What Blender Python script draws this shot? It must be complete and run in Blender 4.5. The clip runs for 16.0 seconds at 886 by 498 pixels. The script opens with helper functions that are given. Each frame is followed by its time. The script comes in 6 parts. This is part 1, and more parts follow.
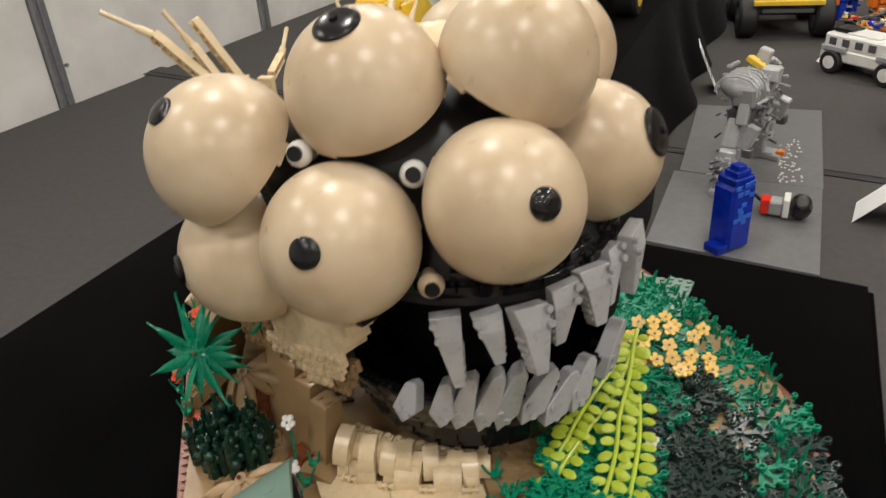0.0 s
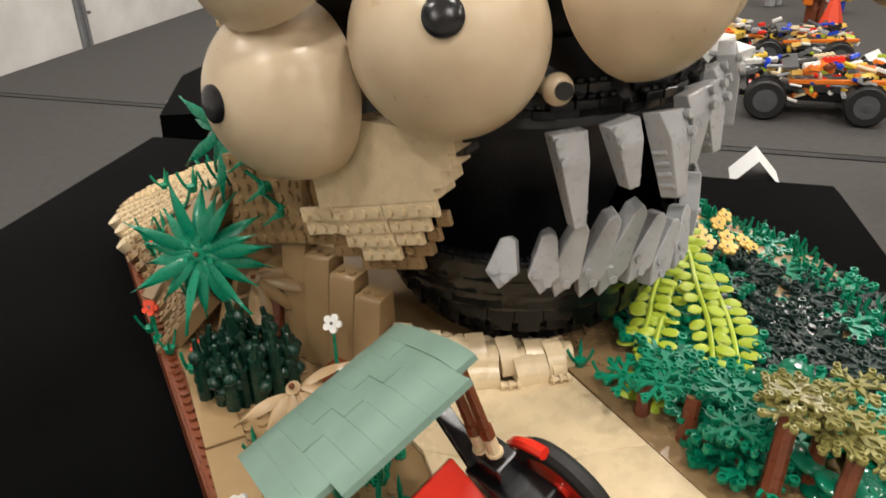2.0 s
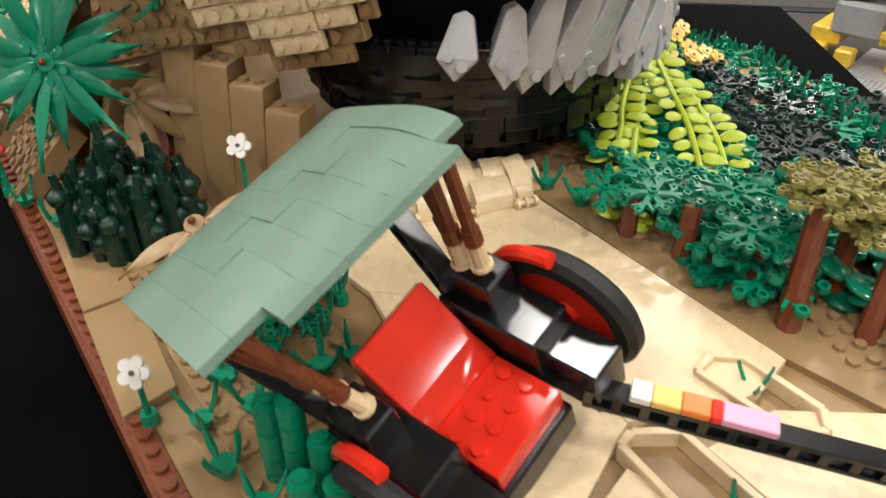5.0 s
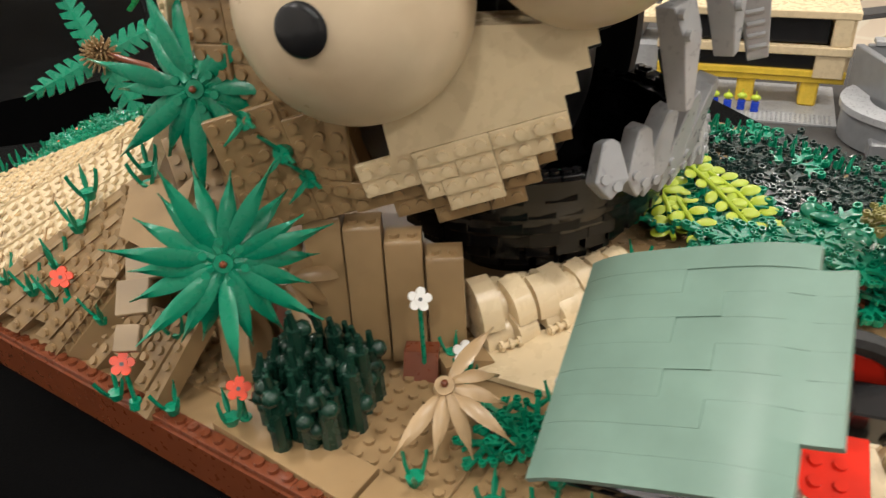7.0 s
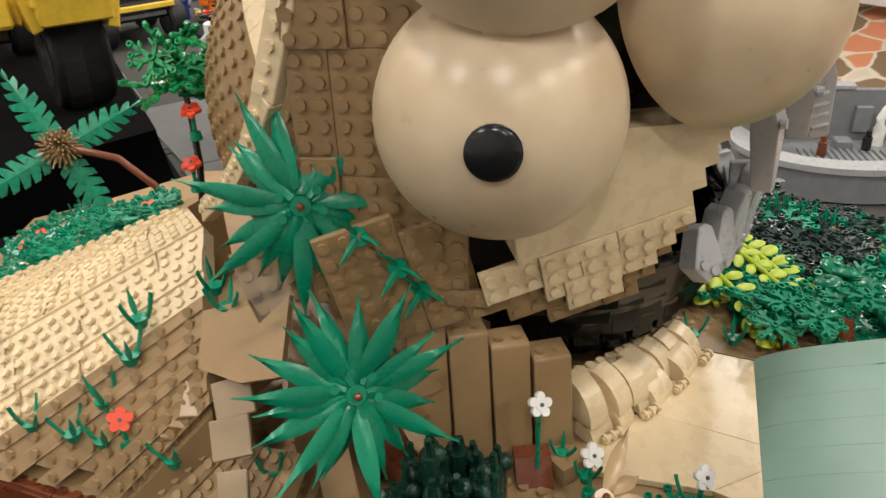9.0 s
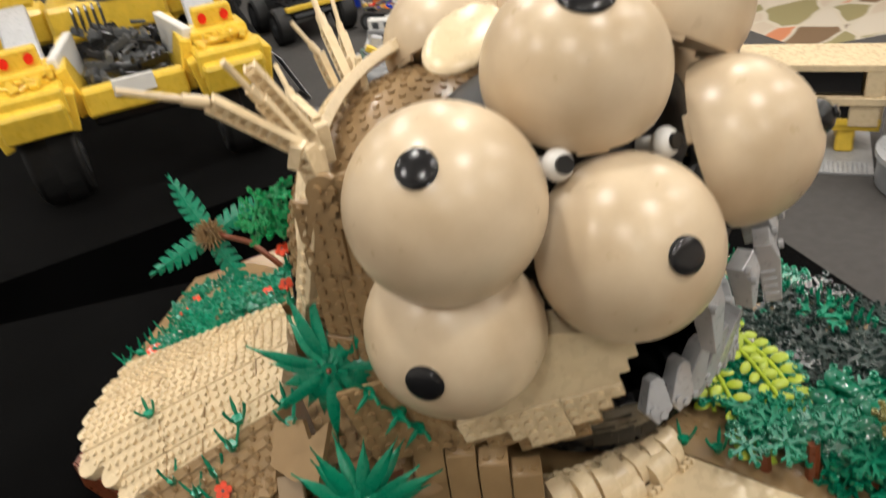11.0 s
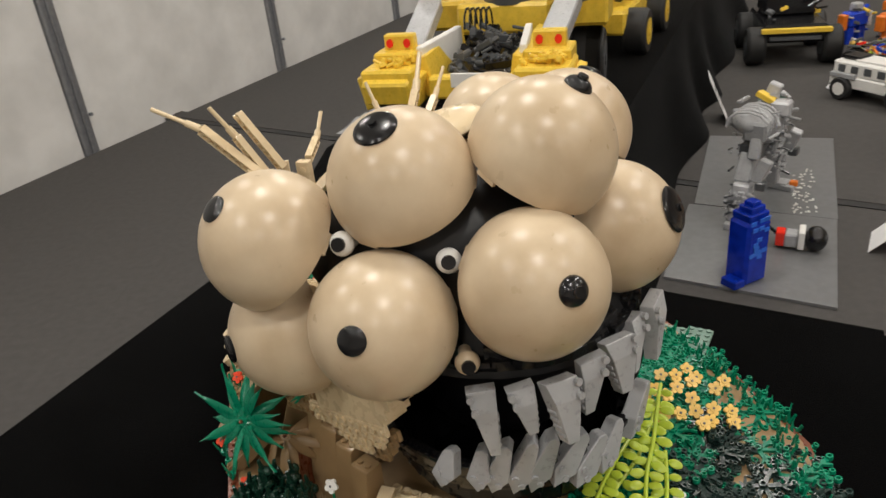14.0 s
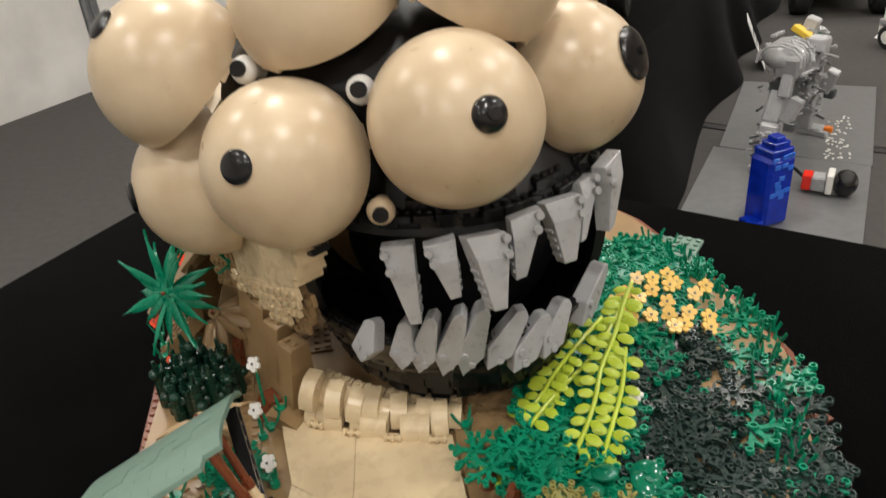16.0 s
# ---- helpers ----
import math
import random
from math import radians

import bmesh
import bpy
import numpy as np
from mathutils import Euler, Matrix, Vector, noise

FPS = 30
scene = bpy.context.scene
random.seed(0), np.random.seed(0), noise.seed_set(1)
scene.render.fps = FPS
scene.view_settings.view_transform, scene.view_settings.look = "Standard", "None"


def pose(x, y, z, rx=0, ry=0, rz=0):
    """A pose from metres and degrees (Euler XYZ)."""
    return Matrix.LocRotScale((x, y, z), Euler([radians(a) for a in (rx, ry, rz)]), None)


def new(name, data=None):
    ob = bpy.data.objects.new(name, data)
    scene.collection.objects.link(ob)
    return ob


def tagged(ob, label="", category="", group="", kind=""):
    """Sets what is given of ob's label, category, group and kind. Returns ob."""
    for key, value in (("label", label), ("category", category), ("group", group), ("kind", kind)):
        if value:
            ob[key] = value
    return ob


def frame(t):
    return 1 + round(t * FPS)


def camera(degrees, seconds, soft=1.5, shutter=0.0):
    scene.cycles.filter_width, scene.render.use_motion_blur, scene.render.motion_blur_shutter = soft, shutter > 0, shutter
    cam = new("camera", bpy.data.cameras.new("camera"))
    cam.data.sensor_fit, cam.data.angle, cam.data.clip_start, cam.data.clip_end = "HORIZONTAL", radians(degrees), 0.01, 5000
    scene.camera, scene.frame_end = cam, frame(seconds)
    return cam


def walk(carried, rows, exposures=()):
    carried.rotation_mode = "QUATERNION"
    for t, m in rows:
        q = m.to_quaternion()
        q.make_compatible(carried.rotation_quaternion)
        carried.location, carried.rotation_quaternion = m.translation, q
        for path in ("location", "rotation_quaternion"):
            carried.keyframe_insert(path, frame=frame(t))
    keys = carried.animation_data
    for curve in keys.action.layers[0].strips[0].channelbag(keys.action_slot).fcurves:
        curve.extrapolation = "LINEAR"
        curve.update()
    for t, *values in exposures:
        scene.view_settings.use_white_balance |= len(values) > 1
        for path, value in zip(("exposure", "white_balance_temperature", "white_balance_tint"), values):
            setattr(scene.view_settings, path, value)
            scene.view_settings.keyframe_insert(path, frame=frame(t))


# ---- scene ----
LAMP_WATTS = 14.2
EXPOSURES = [(0.0, 0.0), (0.5, 0.0), (1.5, 0.35), (2.0, 0.4), (3.0, 0.35), (5.5, 0.5), (6.5, 0.5), (8.0, 0.45), (8.7, 0.42), (10.8, 0.25), (11.0, 0.2), (11.5, 0.0), (12.5, -0.1), (14.5, -0.15), (15.5, 0.0), (16.0, 0.15)]
cam = camera(60.7, 16.0, soft=1.45, shutter=0.5)
METRES, EYE, TILT, LEAN, TURN = 1.31, 0.70, -29.2, 3.5, 0.0
ROWS = [
    (0.0, 0.0, 0.0, 0.0, 0.0, 0.0, 0.0),
    (0.5, -0.0189, 0.0189, -0.03, -0.03, 1.16, 0.62),
    (1.0, -0.054, 0.0413, -0.0471, -5.7, 2.31, 3.5),
    (1.5, -0.0841, 0.0598, -0.0647, -10.19, 3.4, 3.9),
    (2.0, -0.1047, 0.0749, -0.0775, -12.95, 2.71, 4.82),
    (2.5, -0.1039, 0.0853, -0.0958, -14.43, 2.11, 5.75),
    (3.0, -0.0975, 0.1051, -0.1232, -15.9, -1.31, 6.22),
    (3.2, -0.0955, 0.1116, -0.1283, -16.49, -2.91, 6.36),
    (5.3, -0.1111, 0.1498, -0.0956, -22.06, -6.43, 8.53),
    (5.5, -0.1221, 0.1568, -0.0873, -23.84, -5.14, 9.34),
    (6.0, -0.148, 0.1669, -0.063, -30.14, -4.38, 14.81),
    (6.5, -0.1891, 0.1718, -0.051, -35.75, -5.6, 18.96),
    (7.0, -0.2172, 0.1848, -0.0503, -38.71, -6.4, 19.71),
    (7.5, -0.2313, 0.2167, -0.0411, -43.65, -7.66, 20.2),
    (8.0, -0.2372, 0.2311, -0.0237, -48.09, -7.02, 21.2),
    (8.5, -0.2471, 0.2463, -0.0129, -51.26, -6.8, 22.14),
    (8.7, -0.255, 0.245, -0.0105, -51.04, -7.0, 22.64),
    (10.8, -0.2407, 0.1416, 0.0427, -37.46, -7.01, 23.45),
    (11.0, -0.233, 0.1256, 0.0493, -35.38, -5.22, 23.42),
    (11.5, -0.2062, 0.0812, 0.0612, -27.77, -1.57, 22.77),
    (12.0, -0.1649, 0.0599, 0.0617, -21.04, -0.54, 15.62),
    (12.5, -0.1041, 0.0237, 0.0644, -12.52, 1.34, 10.05),
    (13.0, -0.0629, -0.0012, 0.0573, -4.46, 2.34, 6.99),
    (13.5, -0.0359, -0.0176, 0.0394, -2.88, 1.42, 3.73),
    (14.0, -0.0078, -0.0235, 0.0245, 1.15, 1.86, 1.54),
    (14.5, 0.0128, -0.0083, 0.0086, 2.78, 2.12, 1.08),
    (15.0, 0.0242, 0.0009, -0.0038, 3.63, 1.8, 0.21),
    (15.5, 0.032, 0.0123, -0.0118, 3.87, 0.7, -0.55),
    (16.0, 0.0394, 0.0207, -0.0256, 3.93, -0.72, -0.96),
]
walk(cam, [(t, pose(0, 0, EYE, TILT, LEAN, TURN) @ pose(METRES * x, METRES * y, METRES * z, 90 + pitch, roll, yaw)) for t, x, y, z, yaw, pitch, roll in ROWS], EXPOSURES)

# ---------------------------------------------------------------- light
world = bpy.data.worlds.new("world")
scene.world = world
world.use_nodes = True
world.node_tree.nodes["Background"].inputs[0].default_value = (0.9, 0.86, 0.8, 1)
world.node_tree.nodes["Background"].inputs[1].default_value = 0.05
CEIL = 2.55
LAMPS = [(-2.1 + 1.75 * i + (0.6 if j % 2 else 0.0), -2.2 + 1.6 * j) for j in range(5) for i in range(4)]
for lx, ly in LAMPS:
    ld = bpy.data.lights.new("ceiling_lamp_light", "AREA")
    ld.shape, ld.size, ld.energy, ld.color = "DISK", 0.24, LAMP_WATTS, (1.0, 0.96, 0.90)
    new("ceiling_lamp_light", ld).matrix_world = pose(lx, ly, CEIL - 0.06)


# ---------------------------------------------------------------- materials
def material(name, color, rough=0.3, metal=0.0, vary=0.06, scale=60.0, bump=0.0, bump_scale=400.0, spec=0.5, trans=0.0, coat=0.0, second=None, island=0.0):
    m = bpy.data.materials.new(name)
    m.use_nodes = True
    n, l = m.node_tree.nodes, m.node_tree.links
    b = n["Principled BSDF"]
    b.inputs["Roughness"].default_value, b.inputs["Metallic"].default_value = rough, metal
    b.inputs["Specular IOR Level"].default_value = spec
    b.inputs["Transmission Weight"].default_value = trans
    b.inputs["Coat Weight"].default_value = coat
    co = n.new("ShaderNodeTexCoord")
    no = n.new("ShaderNodeTexNoise")
    no.inputs["Scale"].default_value, no.inputs["Detail"].default_value = scale, 6
    l.new(co.outputs["Object"], no.inputs["Vector"])
    ramp = n.new("ShaderNodeValToRGB")
    dark = second or tuple(c * (1 - 2 * vary) for c in color)
    ramp.color_ramp.elements[0].color = (*dark, 1)
    ramp.color_ramp.elements[1].color = (*(min(1, c * (1 + vary)) for c in color), 1)
    ramp.color_ramp.elements[0].position, ramp.color_ramp.elements[1].position = 0.32, 0.68
    l.new(no.outputs["Fac"], ramp.inputs["Fac"])
    last = ramp.outputs["Color"]
    if island:
        info = n.new("ShaderNodeObjectInfo")
        geo = n.new("ShaderNodeNewGeometry")
        add = n.new("ShaderNodeMath")
        add.operation = "ADD"
        l.new(info.outputs["Random"], add.inputs[0])
        l.new(geo.outputs["Random Per Island"], add.inputs[1])
        mr = n.new("ShaderNodeMapRange")
        mr.inputs["From Max"].default_value = 2.0
        mr.inputs["To Min"].default_value, mr.inputs["To Max"].default_value = 1 - island, 1 + island
        l.new(add.outputs[0], mr.inputs["Value"])
        hs = n.new("ShaderNodeHueSaturation")
        l.new(mr.outputs["Result"], hs.inputs["Value"])
        l.new(last, hs.inputs["Color"])
        last = hs.outputs["Color"]
    l.new(last, b.inputs["Base Color"])
    n2 = n.new("ShaderNodeTexNoise")
    n2.inputs["Scale"].default_value, n2.inputs["Detail"].default_value = scale * 4, 4
    l.new(co.outputs["Object"], n2.inputs["Vector"])
    rr = n.new("ShaderNodeMapRange")
    rr.inputs["To Min"].default_value, rr.inputs["To Max"].default_value = max(0.02, rough - 0.06), min(1, rough + 0.08)
    l.new(n2.outputs["Fac"], rr.inputs["Value"])
    l.new(rr.outputs["Result"], b.inputs["Roughness"])
    if bump:
        n3 = n.new("ShaderNodeTexNoise")
        n3.inputs["Scale"].default_value, n3.inputs["Detail"].default_value = bump_scale, 5
        l.new(co.outputs["Object"], n3.inputs["Vector"])
        bu = n.new("ShaderNodeBump")
        bu.inputs["Strength"].default_value, bu.inputs["Distance"].default_value = bump, 0.002
        l.new(n3.outputs["Fac"], bu.inputs["Height"])
        l.new(bu.outputs["Normal"], b.inputs["Normal"])
    return m


TAN = material("tan_plastic", (0.72, 0.575, 0.365), 0.27, vary=0.04, scale=30, island=0.04)
EYE_TAN = material("eye_tan_plastic", (0.65, 0.528, 0.372), 0.29, spec=0.5, vary=0.05, scale=23, second=(0.51, 0.385, 0.245), bump=0.03, bump_scale=90)
DARK_TAN = material("dark_tan_plastic", (0.30, 0.195, 0.095), 0.3, vary=0.05, island=0.08)
BROWN = material("reddish_brown_plastic", (0.16, 0.042, 0.016), 0.28, island=0.1)
BLACK = material("black_plastic", (0.010, 0.010, 0.011), 0.2, vary=0.1)
JAW_BLACK = material("jaw_black_plastic", (0.006, 0.006, 0.0065), 0.16, vary=0.1, spec=0.28)
BLACK_MATT = material("black_matt_plastic", (0.008, 0.008, 0.009), 0.45, vary=0.2, bump=0.1)
GREY = material("bluish_grey_plastic", (0.37, 0.375, 0.385), 0.28, vary=0.05, island=0.06)
DARK_GREY = material("dark_grey_plastic", (0.085, 0.09, 0.095), 0.3, island=0.1)
WHITE = material("white_plastic", (0.78, 0.77, 0.74), 0.3, vary=0.02)
GREEN = material("green_plastic", (0.002, 0.215, 0.115), 0.27, spec=0.4, island=0.2)
DARK_GREEN = material("dark_green_plastic", (0.006, 0.032, 0.02), 0.25, island=0.25)
LIME = material("yellowish_green_plastic", (0.44, 0.56, 0.045), 0.3, island=0.08)
OLIVE = material("olive_green_plastic", (0.26, 0.24, 0.075), 0.3, island=0.15)
SAND_GREEN = material("sand_green_plastic", (0.165, 0.258, 0.212), 0.36, spec=0.3, vary=0.05, scale=45, island=0.012)
RED = material("red_plastic", (0.80, 0.035, 0.018), 0.11, vary=0.05)
CORAL = material("coral_plastic", (0.85, 0.08, 0.03), 0.3)
YELLOW = material("yellow_plastic", (0.82, 0.56, 0.06), 0.28, island=0.05)
LIGHT_YELLOW = material("light_orange_plastic", (0.85, 0.55, 0.14), 0.3, island=0.08)
PINK = material("pink_plastic", (0.75, 0.38, 0.55), 0.3)
ORANGE = material("orange_plastic", (0.8, 0.2, 0.02), 0.3)
BLUE = material("blue_plastic", (0.01, 0.05, 0.5), 0.25, island=0.2)
CLEAR_BLUE = material("transparent_blue_plastic", (0.01, 0.06, 0.75), 0.1, trans=0.55, vary=0.15, scale=40)
CLOTH = material("black_cloth", (0.0019, 0.0019, 0.002), 0.97, vary=0.2, scale=9, bump=0.35, bump_scale=900, spec=0.02)
CLOTH.node_tree.nodes["Principled BSDF"].inputs["Sheen Weight"].default_value = 0.05
CLOTH.node_tree.nodes["Principled BSDF"].inputs["Sheen Roughness"].default_value = 0.35
TABLE_GREY = material("grey_table_cloth", (0.07, 0.066, 0.063), 0.85, vary=0.05, scale=55, bump=0.3, bump_scale=700, spec=0.2)
WALL_PANEL = material("partition_panel", (0.77, 0.755, 0.73), 0.75, vary=0.04, scale=7, bump=0.25, bump_scale=45, second=(0.66, 0.645, 0.62))
METAL = material("aluminium", (0.36, 0.37, 0.39), 0.4, metal=0.7)
PAPER = material("white_card", (0.8, 0.8, 0.8), 0.7, vary=0.02)
PRINT = material("printed_ink", (0.05, 0.05, 0.055), 0.7)
PLASTER = material("ceiling_plaster", (0.7, 0.68, 0.64), 0.9, vary=0.04, scale=3)
FILM = material("clear_plastic_bag", (0.9, 0.9, 0.93), 0.18, trans=0.55)
RUBBER = material("black_rubber", (0.012, 0.012, 0.012), 0.6, bump=0.2)
CARPET = material("leaf_carpet", (0.4, 0.3, 0.2), 0.95, spec=0.1)
cn, cl = CARPET.node_tree.nodes, CARPET.node_tree.links
vor = cn.new("ShaderNodeTexVoronoi")
vor.inputs["Scale"].default_value = 2.6
mp = cn.new("ShaderNodeMapping")
mp.inputs["Scale"].default_value, mp.inputs["Rotation"].default_value = (1.0, 2.3, 1.0), (0, 0, 0.5)
tc = cn.new("ShaderNodeTexCoord")
warp = cn.new("ShaderNodeTexNoise")
warp.inputs["Scale"].default_value = 1.6
mixv = cn.new("ShaderNodeMix")
mixv.data_type, mixv.inputs["Factor"].default_value = "VECTOR", 0.18
cl.new(tc.outputs["Object"], warp.inputs["Vector"])
cl.new(tc.outputs["Object"], mixv.inputs[4])
cl.new(warp.outputs["Color"], mixv.inputs[5])
cl.new(mixv.outputs[1], mp.inputs["Vector"])
cl.new(mp.outputs["Vector"], vor.inputs["Vector"])
sep = cn.new("ShaderNodeSeparateColor")
cl.new(vor.outputs["Color"], sep.inputs["Color"])
leaves = cn.new("ShaderNodeValToRGB")
leaves.color_ramp.interpolation = "CONSTANT"
for pos_, col_ in ((0.0, (0.27, 0.18, 0.11, 1)), (0.22, (0.72, 0.61, 0.48, 1)), (0.42, (0.40, 0.35, 0.18, 1)), (0.58, (0.74, 0.30, 0.16, 1)), (0.80, (0.78, 0.70, 0.58, 1))):
    el = leaves.color_ramp.elements[0] if pos_ == 0 else leaves.color_ramp.elements.new(pos_)
    el.position, el.color = pos_, col_
leaves.color_ramp.elements[-1].color = (0.78, 0.70, 0.58, 1)
cl.new(sep.outputs["Red"], leaves.inputs["Fac"])
# pale outlines between the leaves, and a soft pile
rim = cn.new("ShaderNodeTexVoronoi")
rim.feature = "DISTANCE_TO_EDGE"
rim.inputs["Scale"].default_value = 2.6
cl.new(mp.outputs["Vector"], rim.inputs["Vector"])
line = cn.new("ShaderNodeMapRange")
line.inputs["From Min"].default_value, line.inputs["From Max"].default_value = 0.03, 0.07
cl.new(rim.outputs["Distance"], line.inputs["Value"])
edge_mix = cn.new("ShaderNodeMix")
edge_mix.data_type = "RGBA"
edge_mix.inputs[6].default_value = (0.76, 0.68, 0.55, 1)
cl.new(line.outputs["Result"], edge_mix.inputs["Factor"])
cl.new(leaves.outputs["Color"], edge_mix.inputs[7])
cl.new(edge_mix.outputs[2], cn["Principled BSDF"].inputs["Base Color"])
LAMP_GLOW = bpy.data.materials.new("lamp_glow")
LAMP_GLOW.use_nodes = True
LAMP_GLOW.node_tree.nodes["Principled BSDF"].inputs["Emission Color"].default_value = (1, 0.9, 0.76, 1)
LAMP_GLOW.node_tree.nodes["Principled BSDF"].inputs["Emission Strength"].default_value = 4.0


# ---------------------------------------------------------------- building helpers
def finish(bm, material_, name, smooth=35):
    me = bpy.data.meshes.new(name)
    bmesh.ops.recalc_face_normals(bm, faces=bm.faces)
    bm.to_mesh(me)
    bm.free()
    me.materials.append(material_)
    if smooth:
        for p in me.polygons:
            p.use_smooth = True
        me.set_sharp_from_angle(angle=radians(smooth))
    return me


def part(name, bm, material_, parent=None, label="", m=None, smooth=35):
    ob = new(name, finish(bm, material_, name, smooth))
    if parent is not None:
        ob.parent = parent
    if m is not None:
        ob.matrix_basis = m
    return tagged(ob, label)


def share(name, mesh, parent, m):
    ob = new(name, mesh)
    ob.parent = parent
    ob.matrix_basis = m
    return ob


def thing(name, label, category, m=None, group="", kind=""):
    ob = new(name)
    ob.empty_display_size = 0.01
    if m is not None:
        ob.matrix_basis = m
    return tagged(ob, label, category, group, kind)


def box(bm, x, y, z, sx, sy, sz, bevel=0.0, m=None):
    """A block whose base centre is x, y, z."""
    mm = Matrix.Translation((x, y, z + sz / 2)) @ Matrix.Diagonal((sx, sy, sz, 1))
    if m is not None:
        mm = m @ mm
    vs = bmesh.ops.create_cube(bm, size=1, matrix=mm)["verts"]
    if bevel:
        es = list({e for v in vs for e in v.link_edges})
        bmesh.ops.bevel(bm, geom=es, offset=bevel, segments=1, affect="EDGES", profile=0.5)
    return bm


def tube(bm, a, b, r1, r2=None, seg=12, caps=True):
    a, b = Vector(a), Vector(b)
    d = b - a
    mm = Matrix.Translation((a + b) / 2) @ d.to_track_quat("Z", "Y").to_matrix().to_4x4()
    bmesh.ops.create_cone(bm, cap_ends=caps, segments=seg, radius1=r1, radius2=r1 if r2 is None else r2, depth=d.length, matrix=mm)
    return bm


def sweep(bm, pts, radii, seg=8):
    """A round stalk through the given points."""
    rings = []
    pts = [Vector(p) for p in pts]
    for i, p in enumerate(pts):
        d = (pts[min(i + 1, len(pts) - 1)] - pts[max(i - 1, 0)]).normalized()
        q = d.to_track_quat("Z", "Y")
        rings.append([bm.verts.new(p + q @ Vector((math.cos(k * math.tau / seg) * radii[i], math.sin(k * math.tau / seg) * radii[i], 0))) for k in range(seg)])
    for r0, r1 in zip(rings, rings[1:]):
        for k in range(seg):
            bm.faces.new((r0[k], r0[(k + 1) % seg], r1[(k + 1) % seg], r1[k]))
    bm.faces.new(rings[0][::-1])
    bm.faces.new(rings[-1])
    return bm


def ball(bm, c, r, seg=16, rings=10, m=None):
    mm = Matrix.Translation(c) @ (Matrix.Diagonal((*r, 1)) if isinstance(r, tuple) else Matrix.Scale(r, 4))
    bmesh.ops.create_uvsphere(bm, u_segments=seg, v_segments=rings, radius=1, matrix=mm if m is None else m @ mm)
    return bm


def prism(bm, outline, y0, y1, m=None):
    """The outline in x and z, drawn out from y0 to y1."""
    a = [bm.verts.new((x, y0, z)) for x, z in outline]
    b = [bm.verts.new((x, y1, z)) for x, z in outline]
    bm.faces.new(a)
    bm.faces.new(b[::-1])
    for i in range(len(a)):
        j = (i + 1) % len(a)
        bm.faces.new((a[i], b[i], b[j], a[j]))
    if m is not None:
        bmesh.ops.transform(bm, matrix=m, verts=a + b)
    return bm


def slab(bm, outline, z0, z1):
    """The outline in x and y, raised from z0 to z1."""
    a = [bm.verts.new((x, y, z0)) for x, y in outline]
    b = [bm.verts.new((x, y, z1)) for x, y in outline]
    bm.faces.new(a[::-1])
    bm.faces.new(b)
    for i in range(len(a)):
        j = (i + 1) % len(a)
        bm.faces.new((a[i], a[j], b[j], b[i]))
    return bm


S = 0.008  # one stud
P = 0.0032  # one plate
BR = 0.0096  # one brick


def stud(bm, x, y, z, seg=10, m=None, r=0.0024, h=0.0017):
    mm = Matrix.Translation((x, y, z + h / 2))
    bmesh.ops.create_cone(bm, cap_ends=True, segments=seg, radius1=r, radius2=r * 0.96, depth=h, matrix=mm if m is None else m @ mm)


def plate(bm, nx, ny, h=P, m=None, studs=True, seg=10):
    """A studded plate with its corner at the origin."""
    box(bm, nx * S / 2, ny * S / 2, 0, nx * S - 0.0002, ny * S - 0.0002, h, 0.0003, m)
    if studs:
        for i in range(nx):
            for j in range(ny):
                stud(bm, (i + 0.5) * S, (j + 0.5) * S, h, seg, m)
    return bm


def frame_of(o, ex, ez):
    """A pose at o whose x axis is ex and whose z axis is about ez."""
    ex = Vector(ex).normalized()
    ez = Vector(ez)
    ez = (ez - ex * ez.dot(ex)).normalized()
    ey = ez.cross(ex)
    return Matrix.Translation(o) @ Matrix((ex, ey, ez)).transposed().to_4x4()


def toward(o, d, spin=0.0):
    return Matrix.Translation(o) @ Vector(d).to_track_quat("Z", "Y").to_matrix().to_4x4() @ Matrix.Rotation(spin, 4, "Z")


ROAD = 0.311  # top of the model's base
TOP = 0.284  # top of the black-draped plinth

# ---------------------------------------------------------------- the hall
hall = []
bm = bmesh.new()
box(bm, 3.3, 1.6, -0.80, 14.0, 11.0, 0.05)
carpet = part("floor", bm, CARPET)
tagged(carpet, "hotel carpet with large orange, cream and olive leaves", "floor", kind="structure")
bm = bmesh.new()
box(bm, 3.3, 1.6, CEIL, 14.0, 11.0, 0.1)
tagged(part("ceiling", bm, PLASTER), "plain off-white plaster ceiling of the hall", "ceiling", kind="structure")
for nm, x, y, sx, sy in (("wall_north", 3.3, 7.15, 14.0, 0.1), ("wall_south", 3.3, -3.95, 14.0, 0.1), ("wall_east", 10.35, 1.6, 0.1, 11.0), ("wall_west", -3.75, 1.6, 0.1, 11.0)):
    bm = bmesh.new()
    box(bm, x, y, -0.75, sx, sy, CEIL + 0.75)
    tagged(part(nm, bm, PLASTER), "plain pale plaster wall of the hall", "wall", kind="structure")
for lx, ly in LAMPS:
    lamp = thing("ceiling_lamp", "round white ceiling lamp, switched on", "ceiling lamp", pose(lx, ly, CEIL), "ceiling lamps")
    bm = bmesh.new()
    tube(bm, (0, 0, -0.05), (0, 0, 0), 0.155, 0.16, 32)
    part("housing", bm, WHITE, lamp)
    bm = bmesh.new()
    tube(bm, (0, 0, -0.054), (0, 0, -0.05), 0.13, 0.13, 32)
    part("diffuser", bm, LAMP_GLOW, lamp, "glowing diffuser")

U = Vector((0.43, 0.903, 0))  # along the table
V = Vector((0.903, -0.43, 0))  # across it
WALL0 = Vector((-1.40, 1.93, 0))
